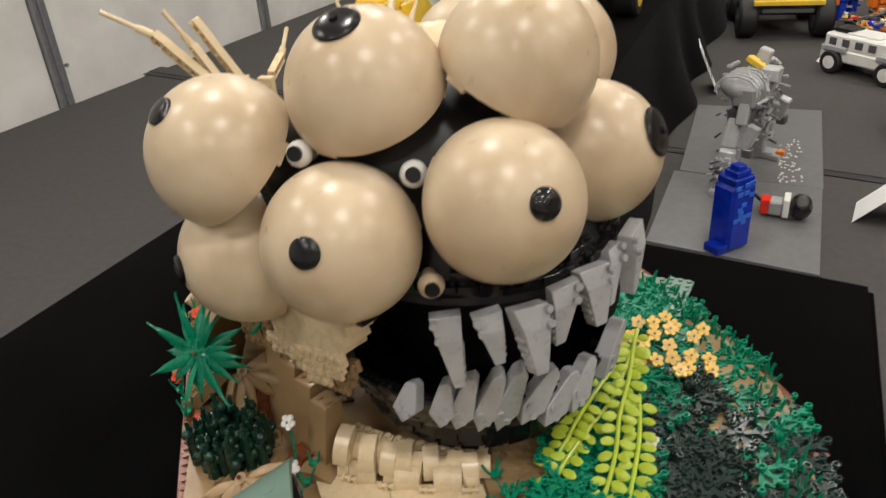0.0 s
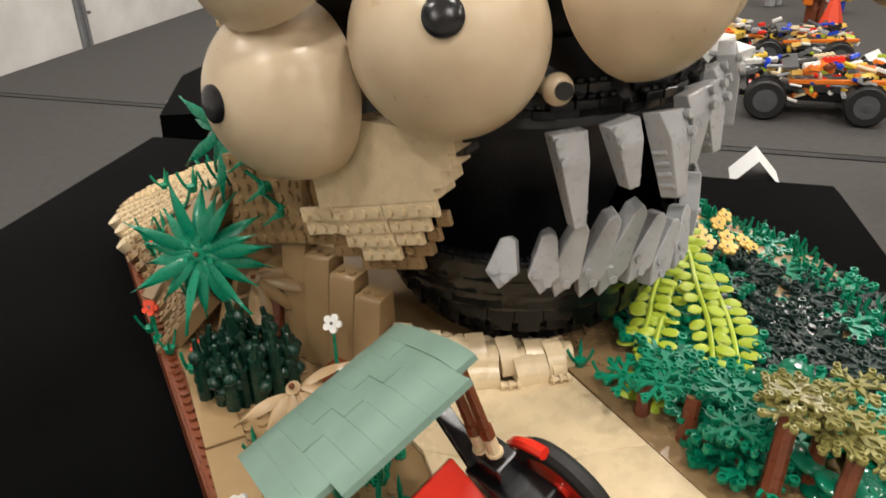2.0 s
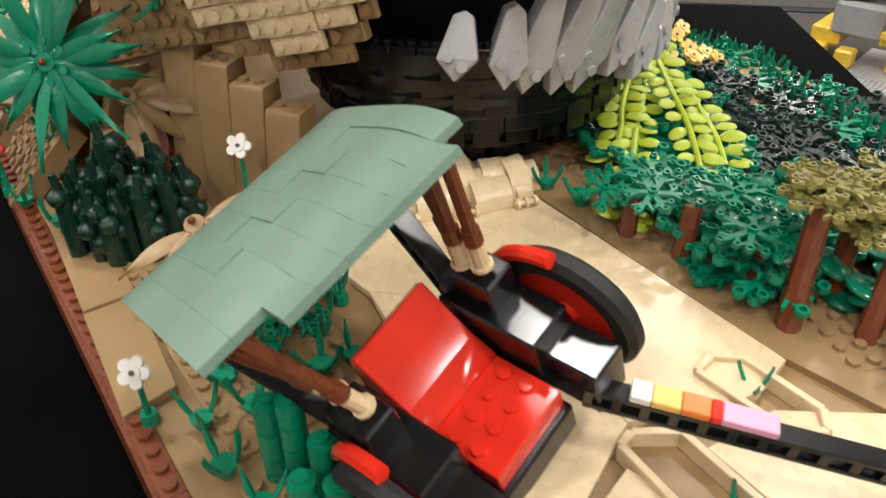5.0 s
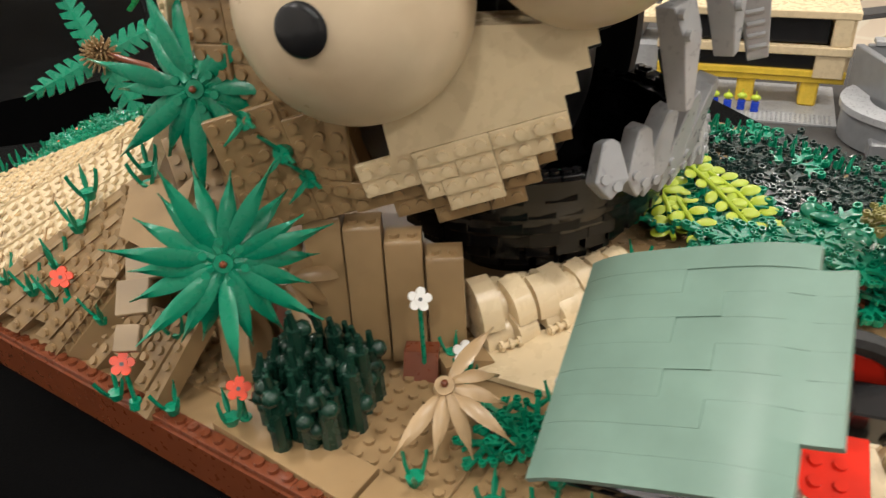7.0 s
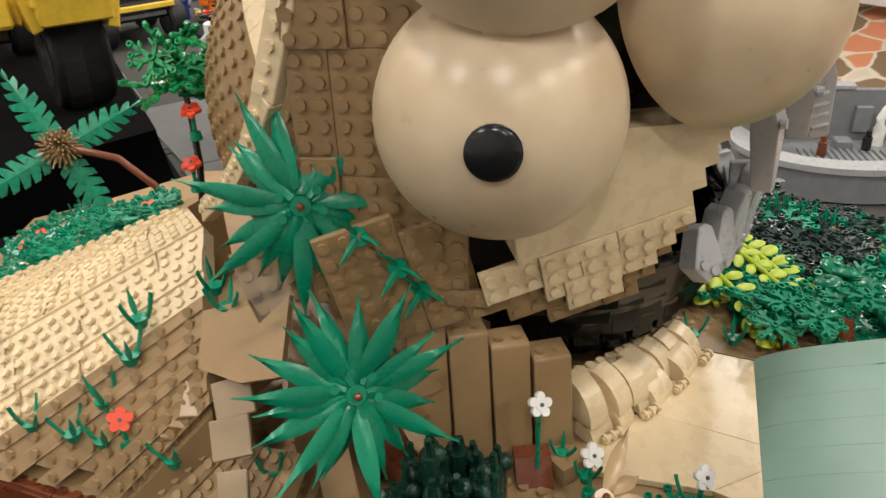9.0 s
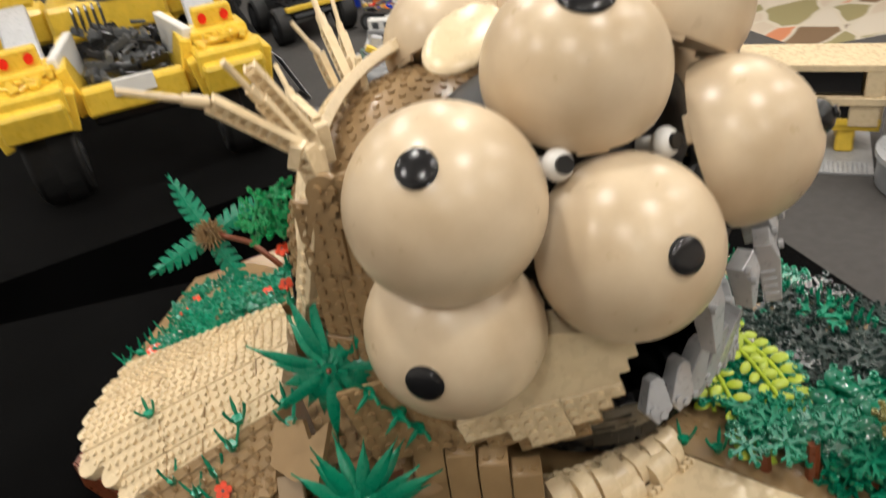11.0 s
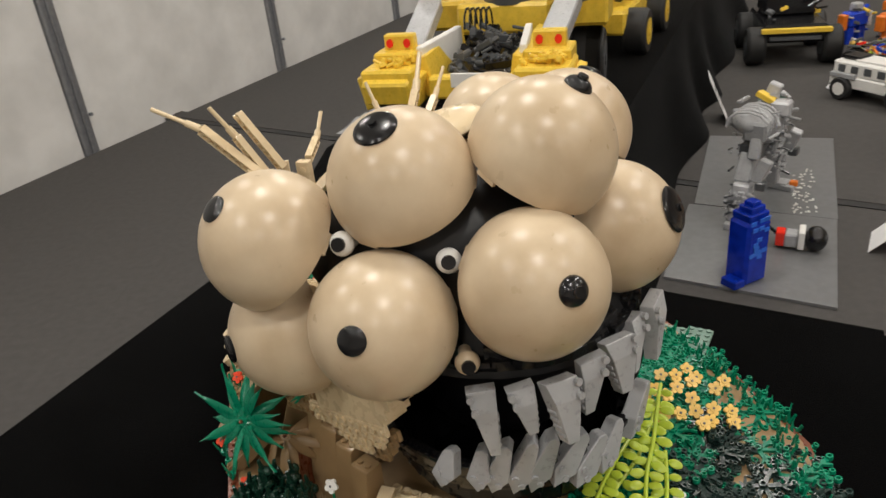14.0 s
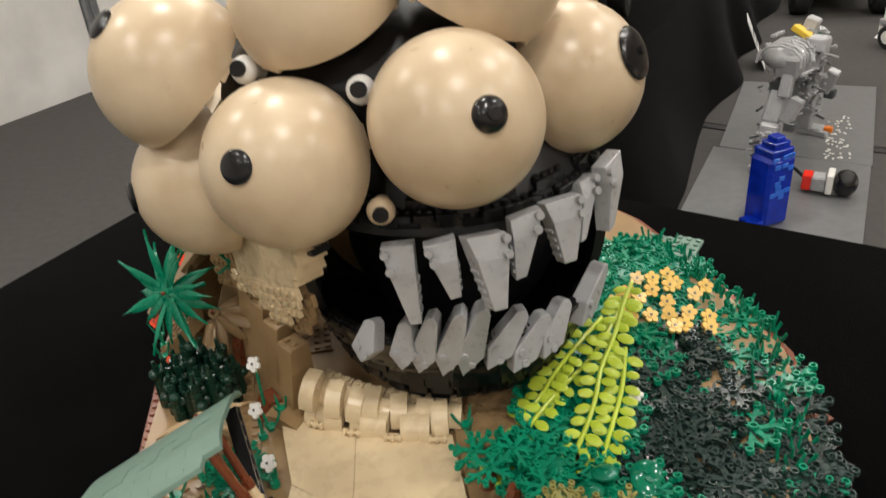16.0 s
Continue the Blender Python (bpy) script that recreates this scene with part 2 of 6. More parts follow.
# the long table under a grey cloth
bm = bmesh.new()
o = WALL0 - V * 0.01 - U * 4.4
c = [o, o + V * 3.12, o + V * 3.12 + U * 9.0, o + U * 9.0]
slab(bm, [(p.x, p.y) for p in c], -0.03, 0.0)
table = thing("table", "long display table under a dark grey cloth", "table")
part("tabletop", bm, TABLE_GREY, table)
bm = bmesh.new()
c2 = [o + V * 0.02, o + V * 3.1, o + V * 3.1 + U * 9.0, o + V * 0.02 + U * 9.0]
slab(bm, [(p.x, p.y) for p in c2], -0.75, -0.03)
part("table_skirt", bm, TABLE_GREY, table, "grey cloth hanging to the floor")

# partition wall of pale panels in aluminium posts along the table's far side
wall = thing("wall_partition", "pale mottled partition panels held in aluminium posts", "wall", kind="structure")
ang = math.degrees(math.atan2(U.y, U.x))
WM = Matrix.Translation(WALL0) @ pose(0, 0, 0, 0, 0, ang)
for i in range(-4, 7):
    bm = bmesh.new()
    box(bm, 0.43 + i * 1.04 + 0.52, 0.05, -0.75, 0.985, 0.03, 2.55, 0.002)
    part("panel", bm, WALL_PANEL, wall, m=WM)
    bm = bmesh.new()
    box(bm, 0.43 + i * 1.04, 0.045, -0.75, 0.05, 0.05, 2.6, 0.004)
    box(bm, 0.43 + i * 1.04, 0.016, -0.75, 0.012, 0.01, 2.6, 0.002)
    post = part("post", bm, METAL, wall, m=WM)
    for zz in (0.12, 0.9):
        bm = bmesh.new()
        tube(bm, (0.43 + i * 1.04 + 0.028, 0.02, zz), (0.43 + i * 1.04 + 0.028, 0.01, zz), 0.006)
        part("latch", bm, METAL, wall, "small round latch", m=WM)

# the black-draped plinth under the model
bm = bmesh.new()
PL = [(-0.728, 0.04), (0.128, 0.02), (0.397, 0.628), (-0.292, 1.015)]
slab(bm, PL, TOP - 0.012, TOP)
bmesh.ops.bevel(bm, geom=[e for e in bm.edges if max(v.co.z for v in e.verts) > TOP - 0.001], offset=0.006, segments=3, affect="EDGES")
plinth = thing("plinth", "low display plinth draped in plain black cloth", "plinth")
part("cloth_top", bm, CLOTH, plinth, "flat black cloth")
for i in range(4):
    p, q = Vector((*PL[i], 0.002)), Vector((*PL[(i + 1) % 4], 0.002))
    nrm = Vector((q.y - p.y, p.x - q.x, 0)).normalized()
    bm = bmesh.new()
    n = int((q - p).length / 0.02)
    cols = []
    for k in range(n + 1):
        u = k / n
        base_pt = p.lerp(q, u)
        fold = 0.5 + 0.5 * math.sin(k * 1.1 + 1.5 * math.sin(k * 0.4 + i))
        cols.append([bm.verts.new(base_pt + nrm * (-0.004 + t * 0.016 * fold) + Vector((0, 0, (TOP - 0.014) * (1 - t)))) for t in (0, 0.25, 0.5, 0.75, 1.0)])
        cols[-1] += [bm.verts.new(base_pt - nrm * 0.012 + Vector((0, 0, (TOP - 0.014) * (1 - t)))) for t in (1.0, 0.0)]
    for c0, c1 in zip(cols, cols[1:]):
        for j in range(7):
            bm.faces.new((c0[j], c1[j], c1[(j + 1) % 7], c0[(j + 1) % 7]))
    part("cloth_side", bm, CLOTH, plinth, "black cloth hanging in soft folds", smooth=70)


# ---------------------------------------------------------------- the model's base
def base_outline(grow=0.0):
    return [(-0.135 - grow, 0.08 - grow), (0.06 + grow, 0.05 - grow), (0.17 + grow, 0.19 - grow), (0.226 + grow, 0.345), (0.240 + grow, 0.45), (0.205 + grow, 0.57), (0.165 + grow, 0.66), (0.03, 0.83 + grow),
            (-0.10, 0.86 + grow), (-0.288 - grow, 0.692 + grow)]


base = thing("model_base", "brick-built display base edged in reddish brown", "model base")
bm = bmesh.new()
slab(bm, base_outline(), TOP + 0.001, ROAD - P)
part("core", bm, BROWN, base, "reddish brown brick edge")
bm = bmesh.new()
slab(bm, base_outline(-0.006), ROAD - P, ROAD - 0.001)
part("ground_plate", bm, DARK_TAN, base, "dark tan ground plate")

# ---------------------------------------------------------------- the creature
creature = thing("creature", "brick-built creature with bulging tan eyes and a toothy black mouth", "model")
EYES = [  # centre, pupil, pupil kind, rim depth
    ((-0.0488, 0.3975, 0.5795), (-0.058, 0.382, 0.617), "dish", 0.013),
    ((0.0335, 0.4055, 0.5875), (0.052, 0.402, 0.621), "knob", 0.0085, -0.35),
    ((-0.0659, 0.3572, 0.5082), (-0.077, 0.321, 0.523), "disc", 0.0083),
    ((0.0211, 0.3587, 0.5265), (0.037, 0.326, 0.540), "dome", 0.0086),
    ((-0.1322, 0.400, 0.5469), (-0.157, 0.382, 0.579), "disc", 0.0083),
    ((-0.1314, 0.4067, 0.4788), (-0.1697, 0.3845, 0.481), "disc", 0.0088),
    ((0.080, 0.4348, 0.5206), (0.1161, 0.416, 0.5387), "dish", 0.015),
    ((0.062, 0.500, 0.565), (0.080, 0.515, 0.605), "disc", 0.0083),
    ((0.012, 0.556, 0.553), (0.02, 0.58, 0.59), "disc", 0.0083),
]
ER = 0.0437


def eyeball(c, p, kind, pr, deep=-0.16):
    """A hollow-backed plastic dome that looks towards its pupil."""
    c, d = Vector(c), (Vector(p) - Vector(c)).normalized()
    bm = bmesh.new()
    ball(bm, (0, 0, 0), ER, 64, 40)
    cut = deep * ER
    r = bmesh.ops.bisect_plane(bm, geom=bm.verts[:] + bm.edges[:] + bm.faces[:], plane_co=(0, 0, cut), plane_no=(0, 0, -1), clear_outer=True)
    bmesh.ops.holes_fill(bm, edges=[e for e in bm.edges if e.is_boundary])
    e = part("eyeball", bm, EYE_TAN, creature, "glossy tan plastic dome", toward(c, d), smooth=40)
    for a in (0.4, 2.5, 4.6):
        bm = bmesh.new()
        box(bm, 0, 0, 0, 0.003, 0.014, 0.004, 0.0005)
        part("clip_tab", bm, EYE_TAN, e, "", Matrix.Rotation(a, 4, "Z") @ Matrix.Translation((math.sqrt(1 - deep * deep) * ER - 0.0022, 0, cut - 0.003)))
    bm = bmesh.new()
    if kind == "disc":
        tube(bm, (0, 0, ER - 0.0016), (0, 0, ER + 0.0006), pr, pr, 32)
        for k in range(5):
            a0, a1 = k * 0.31, (k + 1) * 0.31
            tube(bm, (0, 0, ER + 0.0006 + 0.0022 * math.sin(a0)), (0, 0, ER + 0.0006 + 0.0022 * math.sin(a1)), pr * math.cos(a0), pr * math.cos(a1), 32, caps=False)
        bmesh.ops.remove_doubles(bm, verts=bm.verts, dist=0.00001)
    elif kind == "dish":
        for k in range(6):
            a0, a1 = k / 6, (k + 1) / 6
            tube(bm, (0, 0, ER - 0.0015 + 0.0042 * math.sin(a0 * 1.57)), (0, 0, ER - 0.0015 + 0.0042 * math.sin(a1 * 1.57)), pr * math.cos(a0 * 1.5), pr * math.cos(a1 * 1.5), 32)
        tube(bm, (0, 0, ER + 0.002), (0, 0, ER + 0.0042), 0.0024, 0.0024, 16)
    else:
        ball(bm, (0, 0, ER - 0.001), (pr, pr, pr * 0.72), 24, 14)
        tube(bm, (0, 0, ER + pr * 0.6), (0, 0, ER + pr * 0.78), 0.0034, 0.003, 16)
    part("pupil", bm, BLACK, e, "black round pupil")


for row in EYES:
    eyeball(*row)
for (x, y, z), ring, d in (((-0.087, 0.373, 0.554), WHITE, (-0.25, -0.9, 0.35)), ((-0.025, 0.36, 0.544), WHITE, (0, -0.9, 0.3)), ((-0.019, 0.342, 0.485), EYE_TAN, (0.1, -0.95, 0.1))):
    bm = bmesh.new()
    ball(bm, (0, 0, -0.005), (0.0075, 0.0075, 0.006), 24, 14)
    tube(bm, (0, 0, -0.02), (0, 0, -0.004), 0.004, 0.004, 16)
    s = part("small_eye", bm, ring, creature, "small round eye", toward((x, y, z), d))
    bm = bmesh.new()
    tube(bm, (0, 0, -0.001), (0, 0, 0.002), 0.0042, 0.0042, 20)
    part("pupil", bm, BLACK, s)

# head core, black between the eyes
bm = bmesh.new()
ball(bm, (-0.025, 0.437, 0.520), (0.098, 0.060, 0.055), 48, 28)
part("head_core", bm, BLACK_MATT, creature, "black brick core between the eyes")

# jaws: an egg-shaped shell with the mouth cut out of its front
JC, JR = Vector((0.004, 0.445, 0.425)), Vector((0.102, 0.092, 0.108))


def on_jaw(a, z, out=0.0):
    """The place on the jaw shell at the angle a (0: ahead) and the height z."""
    u = abs(z - JC.z) / JR.z
    e = 2.0 + max(0.0, JC.z - 0.04 - z) * 9
    k = max(0.0, 1 - u ** e) ** (1 / e)
    return Vector((JC.x + (JR.x + out) * k * math.sin(a), JC.y - (JR.y + out) * k * math.cos(a), z))


def shell(z0, z1, a0, a1, name, mat, thick=0.006, na=60, nz=12, label=""):
    bm = bmesh.new()
    g = []
    for i in range(nz + 1):
        z = z0 + (z1 - z0) * i / nz
        g.append([(bm.verts.new(on_jaw(a0 + (a1 - a0) * k / na, z)), bm.verts.new(on_jaw(a0 + (a1 - a0) * k / na, z, -thick))) for k in range(na + 1)])
    for i in range(nz):
        for k in range(na):
            for s in (0, 1):
                bm.faces.new((g[i][k][s], g[i][k + 1][s], g[i + 1][k + 1][s], g[i + 1][k][s]))
    for i in (0, nz):
        for k in range(na):
            bm.faces.new((g[i][k][0], g[i][k + 1][0], g[i][k + 1][1], g[i][k][1]))
    for k in (0, na):
        for i in range(nz):
            bm.faces.new((g[i][k][0], g[i + 1][k][0], g[i + 1][k][1], g[i][k][1]))
    return part(name, bm, mat, creature, label)


shell(0.325, 0.388, -math.pi, math.pi, "lower_jaw", JAW_BLACK, label="black brick-built lower jaw")
shell(0.386, 0.470, radians(88), radians(300), "cheek_shell", BLACK_MATT)
shell(0.462, 0.50, -math.pi, math.pi, "upper_jaw", BLACK_MATT, label="black upper jaw of stepped plates")
bm = bmesh.new()
ball(bm, (JC.x, JC.y + 0.03, JC.z - 0.01), (0.075, 0.05, 0.085), 40, 24)
part("throat", bm, BLACK_MATT, creature, "black inside of the mouth")

UPPER = [((-0.0225, 0.344, 0.464), (-0.0046, 0.345, 0.465), (-0.0067, 0.3406, 0.418)), ((0.0014, 0.336, 0.468), (0.0178, 0.339, 0.471), (0.0168, 0.335, 0.438)),
         ((0.0238, 0.333, 0.474), (0.0434, 0.345, 0.471), (0.0401, 0.332, 0.432)), ((0.0455, 0.3476, 0.4755), (0.0619, 0.3534, 0.479), (0.0509, 0.343, 0.444)),
         ((0.0636, 0.368, 0.474), (0.0836, 0.380, 0.4735), (0.0784, 0.3665, 0.439)), ((0.084, 0.388, 0.476), (0.093, 0.397, 0.478), (0.0858, 0.3762, 0.4466)),
         ((0.098, 0.393, 0.482), (0.108, 0.408, 0.486), (0.103, 0.392, 0.445))]
LOWER = [((-0.0446, 0.3521, 0.3838), (-0.0377, 0.3602, 0.409)), ((-0.0215, 0.3539, 0.3756), (-0.0171, 0.3563, 0.4096)), ((-0.0121, 0.3564, 0.3711), (-0.0009, 0.352, 0.4147)),
         ((0.002, 0.357, 0.368), (0.016, 0.350, 0.418)), ((0.0138, 0.3587, 0.3664), (0.0293, 0.3487, 0.4215)), ((0.0288, 0.3559, 0.3729), (0.0516, 0.3669, 0.408)),
         ((0.0439, 0.3584, 0.3681), (0.0651, 0.374, 0.4)), ((0.062, 0.366, 0.372), (0.0776, 0.386, 0.402)), ((0.086, 0.390, 0.378), (0.1042, 0.4181, 0.4065))]


def tooth(a, b, tip, blunt=0.35, depth=0.009):
    """A wedge brick from the edge a-b to a blunt tip."""
    a, b, tip = Vector(a), Vector(b), Vector(tip)
    w = b - a
    back = w.cross(tip - a).normalized()
    if (JC - a).dot(back) < 0:
        back = -back
    t0, t1 = tip - w * blunt * 0.6, tip + w * blunt * 0.4
    mid0, mid1 = a.lerp(t0, 0.3) - back * 0.003, b.lerp(t1, 0.3) - back * 0.003
    bm = bmesh.new()
    f = [bm.verts.new(v) for v in (a, b, mid1, t1, t0, mid0)]
    r = [bm.verts.new(v + back * depth) for v in (a, b, mid1 + back * 0.003, t1, t0, mid0 + back * 0.003)]
    bm.faces.new((f[0], f[1], f[2], f[5]))
    bm.faces.new((f[5], f[2], f[3], f[4]))
    bm.faces.new((r[0], r[5], r[2], r[1]))
    bm.faces.new((r[5], r[4], r[3], r[2]))
    for i in range(6):
        j = (i + 1) % 6
        bm.faces.new((f[i], r[i], r[j], f[j]))
    bmesh.ops.bevel(bm, geom=bm.edges[:], offset=0.0004, segments=1, affect="EDGES")
    # two studs down one side, small saw teeth down the other
    notch = (a.x * 977 + a.z * 613) % 1 < 0.5
    p0, p1, q0, q1 = (a, mid0, b, t1) if notch else (b, mid1, a, t0)
    inward = (b - a).normalized() * (1 if notch else -1)
    for k in (0.22, 0.85):
        p = p0.lerp(p1, k) + inward * 0.0016
        stud(bm, 0, 0, 0, 10, frame_of(p - back * 0.0006, w.normalized(), -back), h=0.0026)
    for k in range(4):
        p = q0.lerp(q1, 0.46 + 0.13 * k) - inward * 0.0002
        tube(bm, p + back * 0.0006, p + back * (depth - 0.001), 0.0013, 0.0013, 8)
    return part("tooth", bm, GREY, creature, "light bluish grey wedge tooth", smooth=20)


for a, b, tip in UPPER:
    tooth(a, b, tip)
def lower_tooth(lo, hi, w=0.0088, depth=0.010):
    """A house-shaped wedge brick, pointed below and bevelled above."""
    lo, hi = Vector(lo), Vector(hi)
    up = hi - lo
    side = Vector((JC.y - lo.y, lo.x - JC.x, 0)).normalized()
    side = (side - up.normalized() * side.dot(up.normalized())).normalized()
    if side.x < 0:
        side = -side
    back = up.normalized().cross(side).normalized()
    if (JC - lo).dot(back) < 0:
        back = -back
    outline = ((0.0, 0.0), (0.95, 0.34), (0.55, 0.93), (0.15, 1.0), (-0.35, 0.93), (-0.9, 0.30))
    bm = bmesh.new()
    f = [bm.verts.new(lo + side * (w * x) + up * t - back * (0.002 * math.sin(t * 3.1))) for x, t in outline]
    r = [bm.verts.new(lo + side * (w * x) + up * t + back * depth) for x, t in outline]
    bm.faces.new(f)
    bm.faces.new(r[::-1])
    for i in range(6):
        j = (i + 1) % 6
        bm.faces.new((f[i], r[i], r[j], f[j]))
    bmesh.ops.bevel(bm, geom=bm.edges[:], offset=0.0006, segments=1, affect="EDGES")
    stud(bm, 0, 0, 0, 10, frame_of(lo + side * w * 0.3 + up * 0.22 - back * 0.0005, side, -back), h=0.0018)
    stud(bm, 0, 0, 0, 10, frame_of(lo - side * w * 0.35 + up * 0.34 - back * 0.001, side, -back), h=0.0018)
    part("tooth", bm, GREY, creature, "light bluish grey wedge tooth", smooth=20)


for lo, hi in LOWER:
    lower_tooth(lo, hi)

# ---------------------------------------------------------------- flanks and back of the creature
CHEEK = frame_of((-0.132, 0.418, 0.4138), (0.061, -0.057, 0.0205), (-0.17, 0.14, 0.97))  # x along the cheek, -y outwards


def studded(cols, rows, c0, r0, out, mat, label="", studs=True, name="plate", base=CHEEK):
    """A plate of cols x rows studs on a flank, its studs facing outwards."""
    bm = bmesh.new()
    m = base @ Matrix.Translation((c0 * S, -out, -r0 * S)) @ Matrix.Rotation(radians(90), 4, "X") @ Matrix.Translation((0, -rows * S, 0))
    plate(bm, cols, rows, P, m, studs, 14)
    return part(name, bm, mat, creature, label)


for c0, r0, cols, rows, out, mat in (
        (0, 0, 3, 1, 0.0030, TAN), (3, 0, 4, 1, 0.0052, TAN), (7, 0, 4, 1, 0.0052, TAN), (0, 1, 3, 1, 0.0016, TAN), (3, 1, 2, 1, 0.0034, TAN), (5, 1, 2, 1, 0.0040, TAN), (7, 1, 3, 1, 0.0030, TAN), (3, 2, 1, 1, 0.0012, TAN), (4, 2, 3, 1, 0.0026, TAN), (7, 2, 2, 1, 0.0008, TAN), (4, 3, 3, 1, 0.0008, TAN),
        (-7, -4, 4, 7, -0.0075, DARK_TAN), (-3, -3, 3, 6, -0.0065, DARK_TAN), (-1, 2, 4, 1, -0.0040, DARK_TAN), (1, 3, 3, 1, -0.0052, DARK_TAN), (3, 4, 3, 1, -0.0058, DARK_TAN), (6, 4, 2, 1, -0.0052, DARK_TAN), (7, 3, 2, 1, -0.0040, DARK_TAN), (9, 2, 1, 1, -0.0034, DARK_TAN), (10, 1, 1, 1, -0.0026, DARK_TAN), (5, 2, 4, 2, -0.0064, DARK_TAN)):
    studded(cols, rows, c0, r0, out, mat)
bm = bmesh.new()
prism(bm, [(0.016, 0.0002), (0.088, 0.0002), (0.088, 0.006), (0.094, 0.006), (0.094, 0.014), (0.1, 0.014), (0.1, 0.022), (0.105, 0.022), (0.105, 0.03), (0.06, 0.042), (0.02, 0.04)], -0.0078, 0.012, CHEEK)
part("cheek_panel", bm, TAN, creature, "smooth tan cheek panel")
for k in range(3):
    bm = bmesh.new()
    box(bm, 0.098 + 0.005 * k, 0.006, 0.018 + 0.006 * k, 0.016, 0.012, 0.004, 0.0003, CHEEK)
    part("lip_plate", bm, BLACK, creature, "stepped black lip")
FLANK = frame_of((-0.131, 0.421, 0.5), (0.052, -0.10, 0.0), (-0.0, 0, 1.0))
for c0, r0, cols, rows in ((-6, 6, 6, 6), (-8, 5, 2, 8), (-6, 0, 6, 6), (-8, 0, 2, 5), (-8, -5, 3, 5), (-5, -5, 5, 5), (-4, 12, 5, 1)):
    studded(cols, rows, c0, r0, 0.002 * ((c0 + r0) % 2), DARK_TAN, base=FLANK, label="dark tan studded flank plate")
for cx, cz, rr in ((-3.5, 5.2, 2.0), (-5.2, 5.6, 1.4)):
    bm = bmesh.new()
    m = FLANK @ Matrix.Translation((cx * S, -0.006, cz * S)) @ Matrix.Rotation(radians(90), 4, "X")
    tube(bm, (0, 0, -0.002), (0, 0, 0.0016), rr * S, rr * S, 28)
    for i in range(-2, 3):
        for j in range(-2, 3):
            if math.hypot(i + 0.5, j + 0.5) < rr - 0.2:
                stud(bm, (i + 0.5) * S, (j + 0.5) * S, 0.0016)
    bmesh.ops.transform(bm, matrix=m, verts=bm.verts)
    part("round_plate", bm, DARK_TAN, creature)
# rounded back, built of studded bricks
bm = bmesh.new()
BC, BRAD = Vector((-0.035, 0.535, 0.445)), Vector((0.105, 0.085, 0.108))
ball(bm, BC, tuple(BRAD), 40, 26)
part("back_core", bm, DARK_TAN, creature, "dark tan brick-built back")
bm = bmesh.new()
n_st = 1700
for i in range(n_st):
    zz = 1 - 2 * (i + 0.5) / n_st
    a = i * 2.399963
    rr = math.sqrt(1 - zz * zz)
    d = Vector((rr * math.cos(a), rr * math.sin(a), zz))
    if d.z < -0.5 or d.y < -0.75:
        continue
    p = Vector((BC.x + d.x * BRAD.x, BC.y + d.y * BRAD.y, BC.z + d.z * BRAD.z))
    nn = Vector((d.x / BRAD.x, d.y / BRAD.y, d.z / BRAD.z)).normalized()
    stud(bm, 0, 0, -0.0004, 8, toward(p, nn))
tagged(part("back_studs", bm, DARK_TAN, creature), kind="stuff")
# tan collar round the back of the head
ring = []
for k in range(25):
    t = k / 24
    q0, q1, q2 = Vector((-0.158, 0.485, 0.49)), Vector((-0.11, 0.575, 0.575)), Vector((0.03, 0.562, 0.562))
    ring.append(q0 * (1 - t) ** 2 + q1 * 2 * t * (1 - t) + q2 * t * t)
for p, q in zip(ring, ring[1:]):
    m = frame_of((p + q) / 2, q - p, (p + q) / 2 - Vector((-0.045, 0.48, 0.44)))
    bm = bmesh.new()
    box(bm, 0, 0, -0.004, (q - p).length * 1.1, 0.016, 0.007, 0.0006, m)
    part("collar_plate", bm, TAN, creature, "curved tan collar plate")


def spike(points, radii, name="spike"):
    """A tail spike: a stout beam with holes, then a thin bar."""
    pts = [Vector(p) for p in points]
    bm = bmesh.new()
    m = frame_of(pts[0], pts[1] - pts[0], (0, -0.4, 1))
    length = (pts[1] - pts[0]).length
    r = radii[0]
    for sd in (-1, 1):
        box(bm, length / 2, 0, sd * r * 0.82 - r * 0.2, length, r * 1.7, r * 0.4, 0.0003, m)
    box(bm, length / 2, 0, -r * 0.7, length, r * 0.5, r * 1.4, 0.0, m)
    for k in range(int(length / 0.0055) + 1):
        box(bm, min(k * 0.0055 + 0.0009, length - 0.0009), 0, -r * 0.7, 0.0018, r * 1.6, r * 1.4, 0.0, m)
    b = part(name, bm, TAN, creature, "tan perforated beam")
    if len(pts) > 2:
        bm = bmesh.new()
        d = (pts[2] - pts[1])
        tube(bm, pts[1], pts[1] + d * 0.3, radii[1] * 1.7, radii[1] * 1.6, 10)
        tube(bm, pts[1] + d * 0.3, pts[2], radii[1], radii[1], 10)
        part("bar", bm, TAN, b, "thin tan bar")


spike([(-0.150, 0.472, 0.560), (-0.188, 0.479, 0.597), (-0.2207, 0.4865, 0.6115)], (0.0036, 0.0016))
spike([(-0.150, 0.478, 0.562), (-0.165, 0.478, 0.590), (-0.178, 0.476, 0.612)], (0.003, 0.0016))
spike([(-0.140, 0.486, 0.562), (-0.163, 0.485, 0.604)], (0.0032, 0.0016))
spike([(-0.125, 0.505, 0.560), (-0.122, 0.530, 0.566), (-0.1188, 0.5475, 0.5816)], (0.003, 0.0015))
spike([(-0.150, 0.466, 0.535), (-0.155, 0.469, 0.566)], (0.005, 0.0016))
spike([(-0.075, 0.565, 0.552), (-0.078, 0.570, 0.573), (-0.0861, 0.5793, 0.5926)], (0.003, 0.0014))
